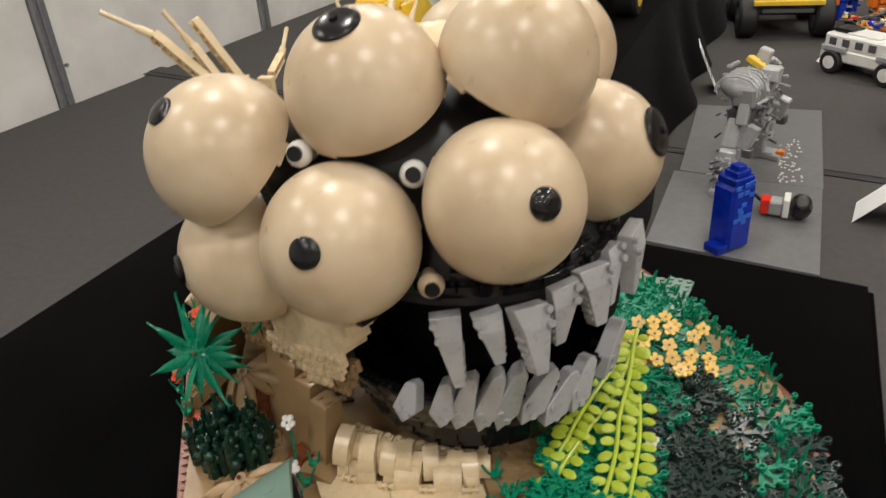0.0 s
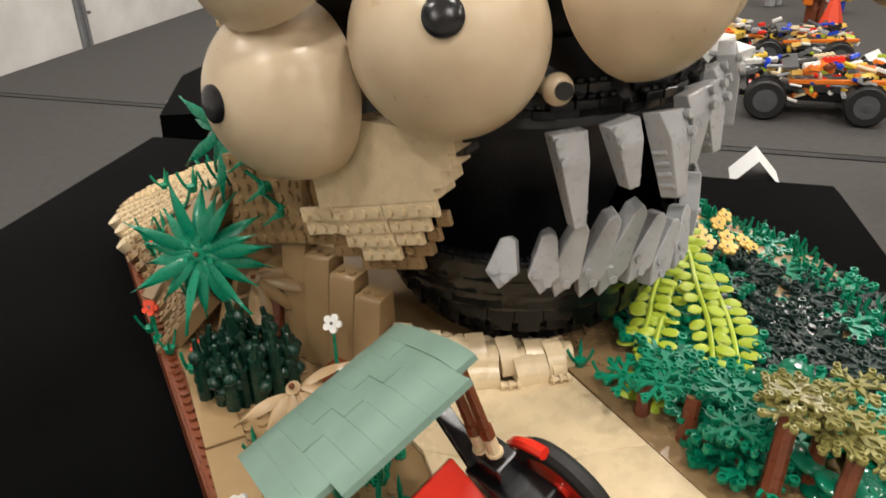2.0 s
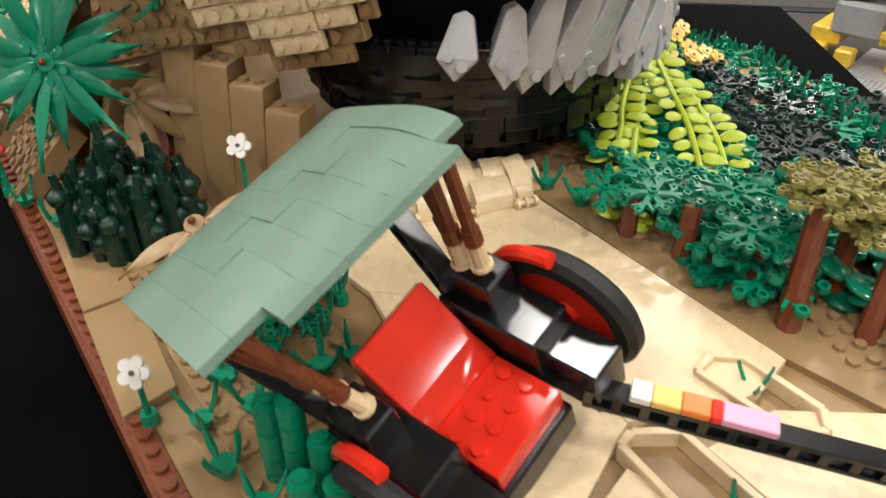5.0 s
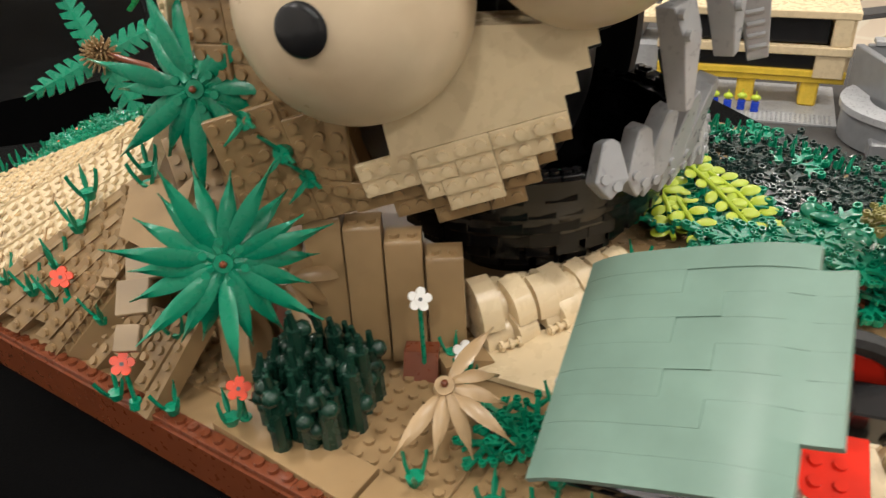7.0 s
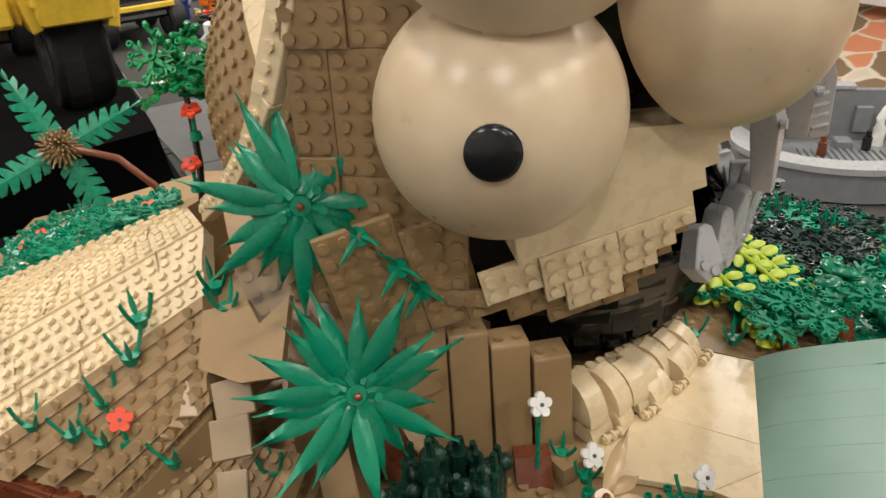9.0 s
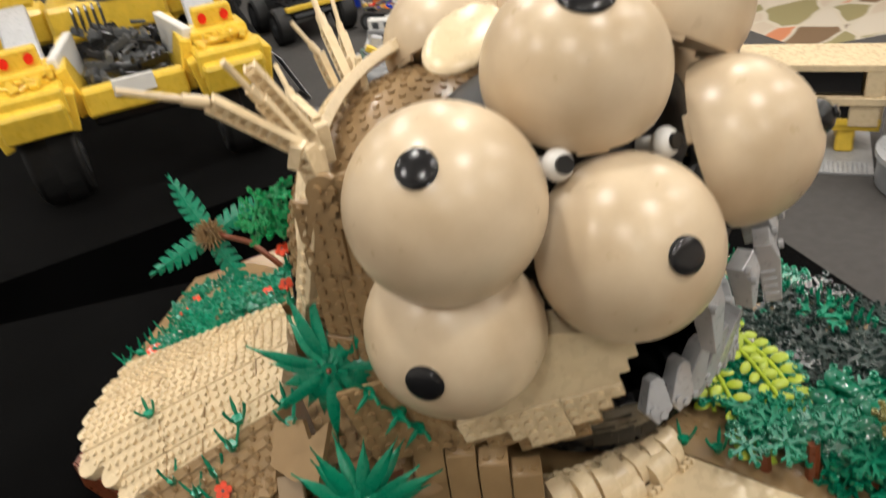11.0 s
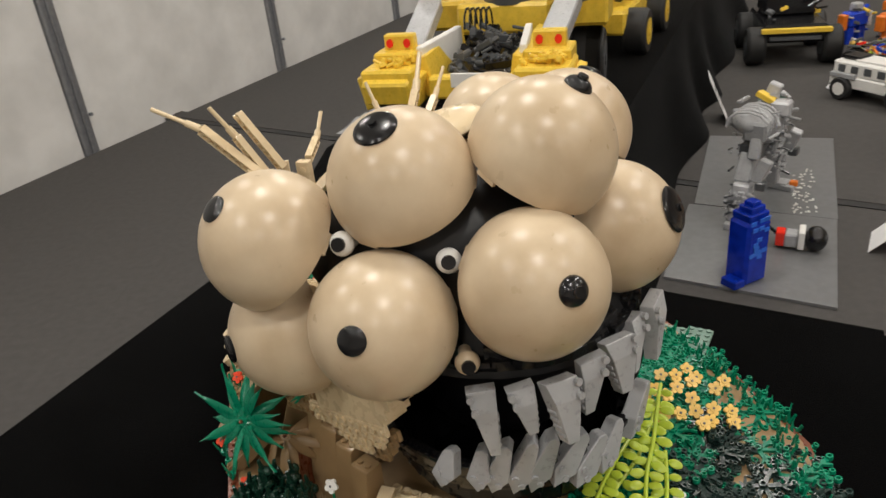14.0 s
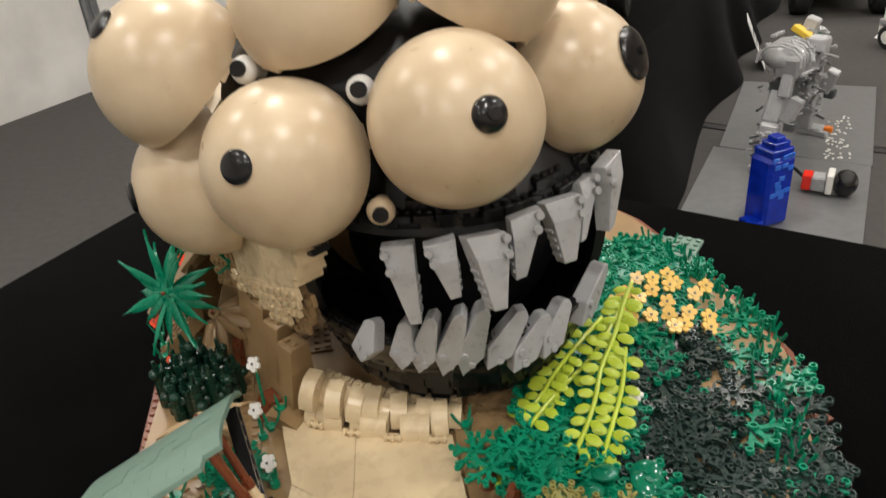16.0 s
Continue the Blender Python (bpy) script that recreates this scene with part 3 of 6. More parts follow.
spike([(-0.060, 0.570, 0.545), (-0.049, 0.605, 0.575), (-0.0435, 0.6245, 0.602)], (0.0036, 0.002))
spike([(-0.05, 0.575, 0.542), (-0.034, 0.610, 0.567), (-0.0251, 0.6283, 0.5874)], (0.0034, 0.0015))
for x, y, z, rx in ((-0.11, 0.548, 0.536, 20), (-0.06, 0.556, 0.555, 10), (-0.01, 0.55, 0.565, -10)):
    bm = bmesh.new()
    m = pose(x, y, z, rx, 0, 0)
    tube(bm, m @ Vector((0, 0, -0.006)), m @ Vector((0, 0.002, 0.012)), 0.004, 0.0022, 8)
    part("horn", bm, TAN, creature, "short tan horn")

# ---------------------------------------------------------------- ground of the model
def jungle_z(x, y):
    return ROAD - max(0.0, x - 0.06) * 0.10


bm = bmesh.new()
out = [(0.004, 0.372), (0.033, 0.236), (0.06, 0.17), (0.10, 0.09), (0.168, 0.195), (0.222, 0.345), (0.236, 0.45), (0.201, 0.57), (0.162, 0.655), (0.08, 0.60), (0.06, 0.44)]
a = [bm.verts.new((x, y, jungle_z(x, y) + 0.002)) for x, y in out]
b = [bm.verts.new((x, y, TOP + 0.002)) for x, y in out]
bm.faces.new(a)
bm.faces.new(b[::-1])
for i in range(len(a)):
    j = (i + 1) % len(a)
    bm.faces.new((b[i], b[j], a[j], a[i]))
part("jungle_floor", bm, DARK_TAN, base, "brown and tan jungle floor")
# smooth tan road, laid of big tiles
ROADS = [[(-0.118, 0.394), (-0.06, 0.37), (-0.05, 0.30), (-0.092, 0.325)], [(-0.06, 0.37), (0.003, 0.366), (0.018, 0.300), (-0.05, 0.30)], [(-0.05, 0.30), (0.018, 0.300), (0.033, 0.232), (0.012, 0.222), (-0.035, 0.228)],
         [(-0.092, 0.325), (-0.05, 0.30), (-0.035, 0.228), (-0.085, 0.19)], [(-0.085, 0.19), (-0.045, 0.213), (-0.005, 0.13), (-0.06, 0.09)], [(-0.018, 0.21), (0.012, 0.215), (0.045, 0.20), (0.05, 0.11), (0.0, 0.12)]]
for o in ROADS:
    cx, cy = sum(p[0] for p in o) / len(o), sum(p[1] for p in o) / len(o)
    bm = bmesh.new()
    slab(bm, [(cx + (x - cx) * 0.998, cy + (y - cy) * 0.998) for x, y in o], ROAD - 0.0005, ROAD + 0.003)
    bmesh.ops.bevel(bm, geom=bm.edges[:], offset=0.0003, segments=1, affect="EDGES")
    part("road_tile", bm, TAN, base, "smooth tan road tile")
# sunken hollows in the road with tan kerbs
for pts_ in ([(-0.0433, 0.2196), (-0.0372, 0.2231), (-0.0225, 0.2173), (-0.0150, 0.1733), (-0.022, 0.160), (-0.036, 0.168)], [(-0.001, 0.2380), (0.0085, 0.2425), (0.0182, 0.2372), (0.0254, 0.2078), (0.020, 0.200), (0.008, 0.206)]):
    for p, q in zip(pts_, pts_[1:] + pts_[:1]):
        p, q = Vector((*p, ROAD)), Vector((*q, ROAD))
        bm = bmesh.new()
        box(bm, 0, 0, -0.001, (q - p).length, 0.0028, 0.0065, 0.0003, frame_of((p + q) / 2, q - p, (0, 0, 1)))
        part("kerb", bm, TAN, base)
# tan tiles and studded brown edge along the side
for o in ([(-0.213, 0.432), (-0.196, 0.441), (-0.178, 0.36), (-0.198, 0.355)], [(-0.198, 0.353), (-0.178, 0.358), (-0.168, 0.30), (-0.186, 0.292)]):
    bm = bmesh.new()
    slab(bm, o, ROAD - 0.001, ROAD + 0.0032)
    bmesh.ops.bevel(bm, geom=bm.edges[:], offset=0.0003, segments=1, affect="EDGES")
    part("edge_tile", bm, DARK_TAN, base, "smooth tan edge tile")
EDGE0, EDGE1 = Vector((-0.139, 0.1, ROAD)), Vector((-0.287, 0.69, ROAD))
ed = (EDGE1 - EDGE0).normalized()
nst = int((EDGE1 - EDGE0).length / S)
for k in range(0, nst, 4):
    bm = bmesh.new()
    plate(bm, 4, 1, P, frame_of(EDGE0 + ed * (k * S) + Vector((0.0005, 0, -P)), ed, (0, 0, 1)) @ Matrix.Translation((0, -S, 0)))
    part("edge_plate", bm, BROWN, base, "reddish brown edge plate")
# studded ground plates
def ground_plate(x, y, nx, ny, rz, z=ROAD - P, mat=DARK_TAN, rx=0, ry=0):
    bm = bmesh.new()
    plate(bm, nx, ny, P, pose(x, y, z, rx, ry, rz), seg=8)
    part("plate", bm, mat, base)


for x, y, nx, ny, rz in ((-0.188, 0.40, 6, 8, 14), (-0.172, 0.33, 7, 8, 14), (-0.155, 0.262, 7, 8, 14), (-0.14, 0.19, 6, 8, 14), (-0.205, 0.46, 6, 8, 14), (-0.14, 0.45, 6, 6, 14), (0.005, 0.37, 8, 6, -10), (0.03, 0.30, 4, 8, -12), (0.05, 0.22, 6, 8, -12)):
    ground_plate(x, y, nx, ny, rz, ROAD - P + 0.001)


def ramp(corners, cols, rows, mat, name, label):
    """A sloping field of studs over a quadrilateral, in stepped plates."""
    A, B, C, D = (Vector(c) for c in corners)
    nrm = (B - A).cross(D - A).normalized()
    if nrm.z < 0:
        nrm = -nrm
    for j in range(rows):
        t0, t1 = j / rows, (j + 1) / rows
        p0, p1 = A.lerp(D, t0), B.lerp(C, t0)
        q0, q1 = A.lerp(D, t1), B.lerp(C, t1)
        sh = ((j * 7) % 5 - 2) * 0.005
        e = (p1 - p0).normalized()
        p0, q0 = p0 + e * sh, q0 + e * sh
        bm = bmesh.new()
        tp = [bm.verts.new(v + nrm * 0.0012 * (j % 2)) for v in (p0, p1, q1, q0)]
        bt = [bm.verts.new(v - nrm * 0.01) for v in (p0, p1, q1, q0)]
        bm.faces.new(tp)
        bm.faces.new(bt[::-1])
        for i in range(4):
            bm.faces.new((bt[i], bt[(i + 1) % 4], tp[(i + 1) % 4], tp[i]))
        for i in range(cols):
            u = (i + 0.5) / cols
            c = p0.lerp(p1, u).lerp(q0.lerp(q1, u), 0.5)
            stud(bm, 0, 0, 0.0012 * (j % 2), 8, toward(c, nrm), r=0.0023)
        part(name, bm, mat, base, label)


LEFT = [(-0.265, 0.612, 0.318), (-0.284, 0.683, 0.318), (-0.258, 0.722, 0.323), (-0.222, 0.752, 0.325)]  # low end of the ramp
RIGHT = [(-0.183, 0.5265, 0.3917), (-0.150, 0.566, 0.400), (-0.128, 0.610, 0.390), (-0.1125, 0.6515, 0.371)]  # high end, at the flank


def along(line, t):
    k = min(int(t * (len(line) - 1)), len(line) - 2)
    return Vector(line[k]).lerp(Vector(line[k + 1]), t * (len(line) - 1) - k)


# the cream ramp: long studded plates side by side, each with a rounded low end
STRIPS = 9
for j in range(STRIPS):
    t0, t1 = j / STRIPS, (j + 1) / STRIPS
    p0, q0, p1, q1 = along(LEFT, t0), along(LEFT, t1), along(RIGHT, t0), along(RIGHT, t1)
    e = ((p1 + q1) - (p0 + q0)).normalized()
    nrm = e.cross((q0 + q1) - (p0 + p1)).normalized()
    nrm = -nrm if nrm.z < 0 else nrm
    back = (0.0, 0.007, 0.003, 0.010, 0.001)[j % 5]
    lift = nrm * (0.0, 0.0014, 0.0005, 0.0018, 0.0009)[j % 5]
    p0, q0 = p0 + e * back, q0 + e * back
    bm = bmesh.new()
    tp = [bm.verts.new(v + lift) for v in (p0, p1, q1, q0)]
    bt = [bm.verts.new(v - nrm * 0.008) for v in (p0, p1, q1, q0)]
    bm.faces.new(tp)
    bm.faces.new(bt[::-1])
    for i in range(4):
        bm.faces.new((bt[i], bt[(i + 1) % 4], tp[(i + 1) % 4], tp[i]))
    half = (q0 - p0).length / 2
    mid = (p0 + q0) / 2 + e * 0.001
    tube(bm, mid - nrm * 0.0075, mid + lift - nrm * 0.0002, half * 0.96, None, 20)
    n = max(4, int(((p1 + q1) - (p0 + q0)).length / 2 / 0.0078))
    for i in range(n):
        for v_ in (0.27, 0.73):
            u = (i + 0.3) / n
            c = p0.lerp(q0, v_).lerp(p1.lerp(q1, v_), u)
            stud(bm, 0, 0, 0, 8, toward(c + lift, nrm), r=0.0023)
    part("ramp_plate", bm, TAN, base, "cream tan studded ramp plate with a rounded end")
    for k in range(3):
        u = (0.28 + 0.24 * k + 0.05 * (j % 3))
        a_, b_ = p0.lerp(p1, u) + lift, q0.lerp(q1, u) + lift
        bm = bmesh.new()
        box(bm, 0, 0, 0.0001, 0.0006, (b_ - a_).length * 0.9, 0.0008, 0, frame_of((a_ + b_) / 2, e, nrm))
        part("plate_joint", bm, DARK_TAN, base, "narrow joint between two plates")
ramp(((-0.2403, 0.5307, 0.3184), (-0.2123, 0.4926, 0.3675), RIGHT[0], (-0.2655, 0.611, 0.319)), 8, 8, DARK_TAN, "slope", "dark tan studded slope row")
ramp(((-0.2243, 0.4602, 0.317), (-0.196, 0.4625, 0.344), (-0.2105, 0.494, 0.348), (-0.231, 0.524, 0.317)), 5, 7, DARK_TAN, "low_slope", "dark tan studded plate row at the slope's foot")
# stacked plates closing the slope's side
for k in range(8):
    u = k / 8
    bm = bmesh.new()
    a_ = Vector((-0.2403, 0.5307, 0.3184)).lerp(Vector((-0.2123, 0.4926, 0.3675)), u)
    b_ = Vector((-0.150, 0.520, 0.3184)).lerp(Vector(RIGHT[0]), u)
    d_ = b_ - a_
    box(bm, d_.length / 2, 0.004, -0.006, d_.length, 0.008, 0.0058, 0.0004, frame_of(a_, d_, (0, 0, 1)))
    part("side_plate", bm, DARK_TAN, base)
# bank that carries the ramps
bm = bmesh.new()
rim_ = [Vector(v) for v in ((-0.2403, 0.5307, 0.3184), (-0.2123, 0.4926, 0.3675), *RIGHT, *LEFT[::-1])]
a = [bm.verts.new(v - Vector((0, 0, 0.006))) for v in rim_]
b = [bm.verts.new((v.x, v.y, ROAD - 0.004)) for v in rim_]
mid = bm.verts.new(sum(rim_, Vector()) / len(rim_) - Vector((0, 0, 0.008)))
for i in range(len(a)):
    j = (i + 1) % len(a)
    bm.faces.new((a[i], a[j], mid))
    bm.faces.new((b[i], b[j], a[j], a[i]))
part("bank", bm, DARK_TAN, base)
# upright tan strip that carries on from the ramp along the creature's flank
strip = [(-0.139, 0.578, 0.402), (-0.150, 0.540, 0.428), (-0.161, 0.505, 0.458), (-0.165, 0.487, 0.482), (-0.162, 0.476, 0.512), (-0.157, 0.470, 0.540)]
for p_, q_ in zip(strip, strip[1:]):
    p_, q_ = Vector(p_), Vector(q_)
    bm = bmesh.new()
    m_ = frame_of(p_, q_ - p_, (-0.8, -0.2, 0.5))
    ln = (q_ - p_).length
    box(bm, ln / 2, 0, -0.004, ln * 1.04, 0.012, 0.0062, 0.0005, m_)
    for k in range(int(ln / S)):
        stud(bm, (k + 0.5) * S, 0.0, 0.0022, 8, m_)
    part("flank_strip", bm, TAN, creature, "tan studded strip up the flank")
# rocks of tan slopes between ramp and ferns
for x, y, z, sx, sy, sz, rx, ry, rz, mat in ((-0.168, 0.468, 0.315, 0.03, 0.02, 0.05, -15, 0, 10, DARK_TAN), (-0.152, 0.444, 0.312, 0.02, 0.016, 0.045, -15, 8, 40, BROWN), (-0.178, 0.452, 0.312, 0.024, 0.016, 0.03, -15, 0, 30, DARK_TAN)):
    bm = bmesh.new()
    prism(bm, [(-sx / 2, 0), (sx / 2, 0), (sx / 2, sz), (-sx * 0.1, sz), (-sx / 2, sz * 0.35)], -sy / 2, sy / 2)
    bmesh.ops.bevel(bm, geom=bm.edges[:], offset=0.0005, segments=1, affect="EDGES")
    part("rock", bm, mat, base, "sloping tan rock", pose(x, y, z, rx, ry, rz))
for x, y, zt in ((-0.1385, 0.4405, 0.384), (-0.1268, 0.4268, 0.3790), (-0.1148, 0.4133, 0.3718), (-0.1030, 0.3992, 0.3636)):
    h = zt - ROAD
    bm = bmesh.new()
    prism(bm, [(-0.0135, 0), (0.010, 0), (0.010, h), (-0.0035, h), (-0.0045, h - 0.002)], -0.0085, 0.0085)
    bmesh.ops.bevel(bm, geom=bm.edges[:], offset=0.0004, segments=1, affect="EDGES")
    for s in (-0.004, 0.004):
        stud(bm, 0.001, s, h)
    part("pillar", bm, DARK_TAN, base, "dark tan slope pillar", pose(x, y, ROAD, 0, 0, 48))
bm = bmesh.new()
prism(bm, [(-0.008, 0), (0.008, 0), (0.008, 0.012), (0.0, 0.012)], -0.008, 0.008)
part("red_rock", bm, BROWN, base, "reddish brown slope", pose(-0.1255, 0.3935, ROAD, 0, 0, 40))
bm = bmesh.new()
prism(bm, [(-0.012, 0), (0.012, 0), (0.012, 0.004), (-0.0, 0.009), (-0.012, 0.009)], -0.010, 0.010)
part("step", bm, DARK_TAN, base, "smooth tan step", pose(-0.108, 0.385, ROAD, 0, 0, -20))


def arch(r0, r1, w):
    """A quarter-arch brick."""
    bm = bmesh.new()
    o = [(r1 * math.cos(radians(a)), r1 * math.sin(radians(a))) for a in range(0, 91, 15)] + [(r0 * math.cos(radians(a)), r0 * math.sin(radians(a))) for a in range(90, -1, -15)]
    prism(bm, o, -w / 2, w / 2)
    bmesh.ops.bevel(bm, geom=[e for e in bm.edges if e.calc_length() > 0.006], offset=0.0003, segments=1, affect="EDGES")
    return bm


ROW0, ROW1, ROW2 = Vector((-0.092, 0.392, 0)), Vector((-0.048, 0.372, 0)), Vector((0.010, 0.374, 0))


def arch_line(t):
    p = ROW0 * (1 - t) ** 2 + ROW1 * 2 * t * (1 - t) + ROW2 * t * t
    d = (ROW1 - ROW0) * (1 - t) + (ROW2 - ROW1) * t
    return p, math.atan2(d.y, d.x)


for k in range(12):
    t = (k + 0.4) / 12
    p, a = arch_line(t)
    out_ = Vector((math.sin(a), -math.cos(a), 0))
    turn = math.degrees(a) - 90 + (4, -6, 9, 0, -4)[k % 5]
    # a tall quarter round behind, standing on bricks, and a low one before it
    hgt = (0.0175, 0.0125, 0.0165, 0.0115, 0.0155)[k % 5] * (1.15 - 0.25 * t)
    lift = 0.0125 * (1 - t) ** 1.3
    q = p - out_ * (0.006 + 0.003 * (k % 2))
    part("arch", arch(hgt * 0.45 if k % 3 == 1 else hgt * 0.05, hgt, 0.0108), TAN, base, "tan arch brick", pose(q.x, q.y, ROAD + 0.002 + lift, 0, 0, turn))
    if lift > 0.003:
        bm = bmesh.new()
        box(bm, 0.005, 0, 0, 0.012, 0.0078, lift, 0.0003)
        part("brick", bm, TAN, base, "", pose(q.x, q.y, ROAD + 0.002, 0, 0, turn))
    if k % 4 != 3:
        r_ = (0.0118, 0.0098, 0.0125)[k % 3]
        part("arch", arch(r_ * 0.05, r_, (0.0079, 0.0079, 0.0119)[k % 3]), TAN, base, "tan arch brick", pose(p.x + out_.x * 0.002, p.y + out_.y * 0.002, ROAD + 0.003, 0, 0, turn + 6))
    bm = bmesh.new()
    b_ = p - out_ * 0.014
    box(bm, 0, 0, 0, 0.0078, 0.0118, 0.0095 + lift, 0.0004)
    stud(bm, 0, -0.003, 0.0095 + lift)
    stud(bm, 0, 0.003, 0.0095 + lift)
    part("brick", bm, TAN, base, "", pose(b_.x, b_.y, ROAD + 0.001, 0, 0, turn + 90))
    if k in (1, 4, 7, 10):
        bm = bmesh.new()
        c_ = p + out_ * 0.015 + Vector((0, 0, ROAD + 0.0055))
        s_ = Vector((math.cos(a), math.sin(a), 0))
        tube(bm, c_ - s_ * 0.006, c_ + s_ * 0.006, 0.0014, 0.0014, 10)
        for w_ in (-0.0045, 0.0, 0.0045):
            tube(bm, c_ + s_ * (w_ - 0.0008), c_ + s_ * (w_ + 0.0008), 0.0026, 0.0026, 10)
        part("bar_clip", bm, TAN, base, "tan bar with clips")
# black foot of the jaw between the arches, added to darken the shade
bm = bmesh.new()
tube(bm, (0, 0, 0), (0, 0, 0.018), 0.86, 1.0, 40)
bmesh.ops.transform(bm, matrix=Matrix.Translation((JC.x, JC.y, ROAD)) @ Matrix.Diagonal((0.054, 0.046, 1, 1)), verts=bm.verts)
part("jaw_foot_fill", bm, JAW_BLACK, creature, "glossy black foot of the jaw, filling in the shade below it")


# ---------------------------------------------------------------- plants
def blade_mesh(length, width, droop, mat, ridge=0.0012, n=8, name="leaf"):
    """A long leaf along x, pointed at both ends, drooping towards its tip."""
    bm = bmesh.new()
    rows = []
    for i in range(n + 1):
        t = i / n
        w = width * (0.28 + 0.72 * math.sin(math.pi * min(1, t * 1.15 + 0.02)) ** 0.8) * (1 - t ** 5) + 0.0003
        z = -droop * t * t
        rows.append([bm.verts.new((t * length, y, z + dz)) for y, dz in ((-w / 2, 0), (0, ridge), (w / 2, 0), (0, -0.0012))])
    for r0, r1 in zip(rows, rows[1:]):
        for k in range(4):
            bm.faces.new((r0[k], r0[(k + 1) % 4], r1[(k + 1) % 4], r1[k]))
    bm.faces.new(rows[0][::-1])
    bm.faces.new(rows[-1])
    return finish(bm, mat, name, 50)


TILE_TAN = material("worn_tan_plastic", (0.27, 0.19, 0.11), 0.42, island=0.05)
DRY = material("dry_tan_plastic", (0.45, 0.31, 0.17), 0.3, island=0.05)


def fern(c, d, n, length, mat, label, width=0.0072, tilt=18, down=(0, -0.4, -1), arc=360, droop=0.22):
    """A spray of pointed leaves round a crown that faces d; arc: the part of the circle that they fill, about the way down."""
    f = thing("fern", label, "plant", frame_of(c, down, d))
    meshes = [blade_mesh(length * s, width, length * droop * s, mat) for s in (1.0, 0.9, 0.78)]
    for k in range(n):
        a = radians(arc) * ((k + 0.5) / n - 0.5) + random.uniform(-0.1, 0.1)
        share("leaf", meshes[(k * 5) % 3], f, Matrix.Rotation(a, 4, "Z") @ Matrix.Translation((0.004, 0, 0.0012 * (k % 3))) @ Matrix.Rotation(-radians(tilt - 14 * (k % 3) + random.uniform(-7, 7)), 4, "Y") @ Matrix.Rotation(random.uniform(-0.35, 0.35), 4, "X"))
    bm = bmesh.new()
    tube(bm, (0, 0, -0.03), (0, 0, 0.002), 0.002, 0.002, 8)
    tube(bm, (0, 0, -0.001), (0, 0, 0.003), 0.0042, 0.004, 12)
    for k in range(6 if arc == 360 else 0):
        tube(bm, (0.0085 * math.cos(k), 0.0085 * math.sin(k), 0.0), (0.0085 * math.cos(k), 0.0085 * math.sin(k), 0.0034), 0.0019, 0.0018, 10)
    part("crown", bm, mat, f)
    bm = bmesh.new()
    ball(bm, (0, 0, 0.005), 0.0016, 10, 8)
    part("pin", bm, BROWN, f, "small brown pin")
    return f


GREEN_FERN = "large glossy green fern with pointed leaves"
fern((-0.1915, 0.4312, 0.3865), (-0.42, -0.66, 0.60), 21, 0.041, GREEN, GREEN_FERN, 0.0074, 20)
fern((-0.1690, 0.4715, 0.4430), (-0.66, -0.60, 0.42), 22, 0.042, GREEN, GREEN_FERN, 0.0070, 12, droop=0.36)
fern((-0.166, 0.437, 0.364), (-0.05, -0.75, 0.65), 6, 0.038, DARK_TAN, "withered dark tan fern behind the green one", 0.007, 10, (0.9, -0.3, -0.4), 150)
fern((-0.1500, 0.3500, 0.3440), (-0.25, -0.45, 0.85), 7, 0.029, DRY, "low dry tan leaf cluster", 0.0062, 8, (0.25, -0.85, -0.3), 215, 0.35)

SPRIG = blade_mesh(0.0112, 0.0021, -0.002, GREEN, 0.0006, 4, "blade")
bm = bmesh.new()
tube(bm, (0, 0, 0), (0, 0, 0.004), 0.0024, 0.0036, 10)
CUP = finish(bm, GREEN, "cup")


def sprig(x, y, z, s=1.0, n=3, lean=(0, 0)):
    g = thing("grass_sprig", "small bright green three-pronged grass sprig", "plant", pose(x, y, z, lean[0], lean[1], random.uniform(0, 360)) @ Matrix.Scale(s, 4), "grass sprigs")
    share("cup", CUP, g, Matrix())
    for k in range(n):
        share("blade", SPRIG, g, Matrix.Translation((0, 0, 0.003)) @ Matrix.Rotation(k * math.tau / n, 4, "Z") @ Matrix.Translation((0.0024, 0, 0)) @ Matrix.Rotation(-radians(random.uniform(48, 72)), 4, "Y"))


for x, y, z, s in ((-0.234, 0.640, 0.349, 1.1), (-0.240, 0.560, 0.335, 1.1), (-0.234, 0.545, 0.334, 1.2), (-0.226, 0.552, 0.347, 1.2), (-0.246, 0.585, 0.333, 1.1), (-0.213, 0.545, 0.366, 1.2), (-0.203, 0.548, 0.379, 1.2), (-0.224, 0.510, 0.334, 1.1),
                   (-0.222, 0.45, 0.314, 1.0), (-0.205, 0.47, 0.335, 1.0), (-0.236, 0.478, 0.314, 1.0), (-0.207, 0.425, 0.314, 1.1), (-0.172, 0.345, 0.312, 1.1), (-0.117, 0.372, 0.314, 1.0), (-0.113, 0.386, 0.317, 0.9)):
    sprig(x, y, z, s)
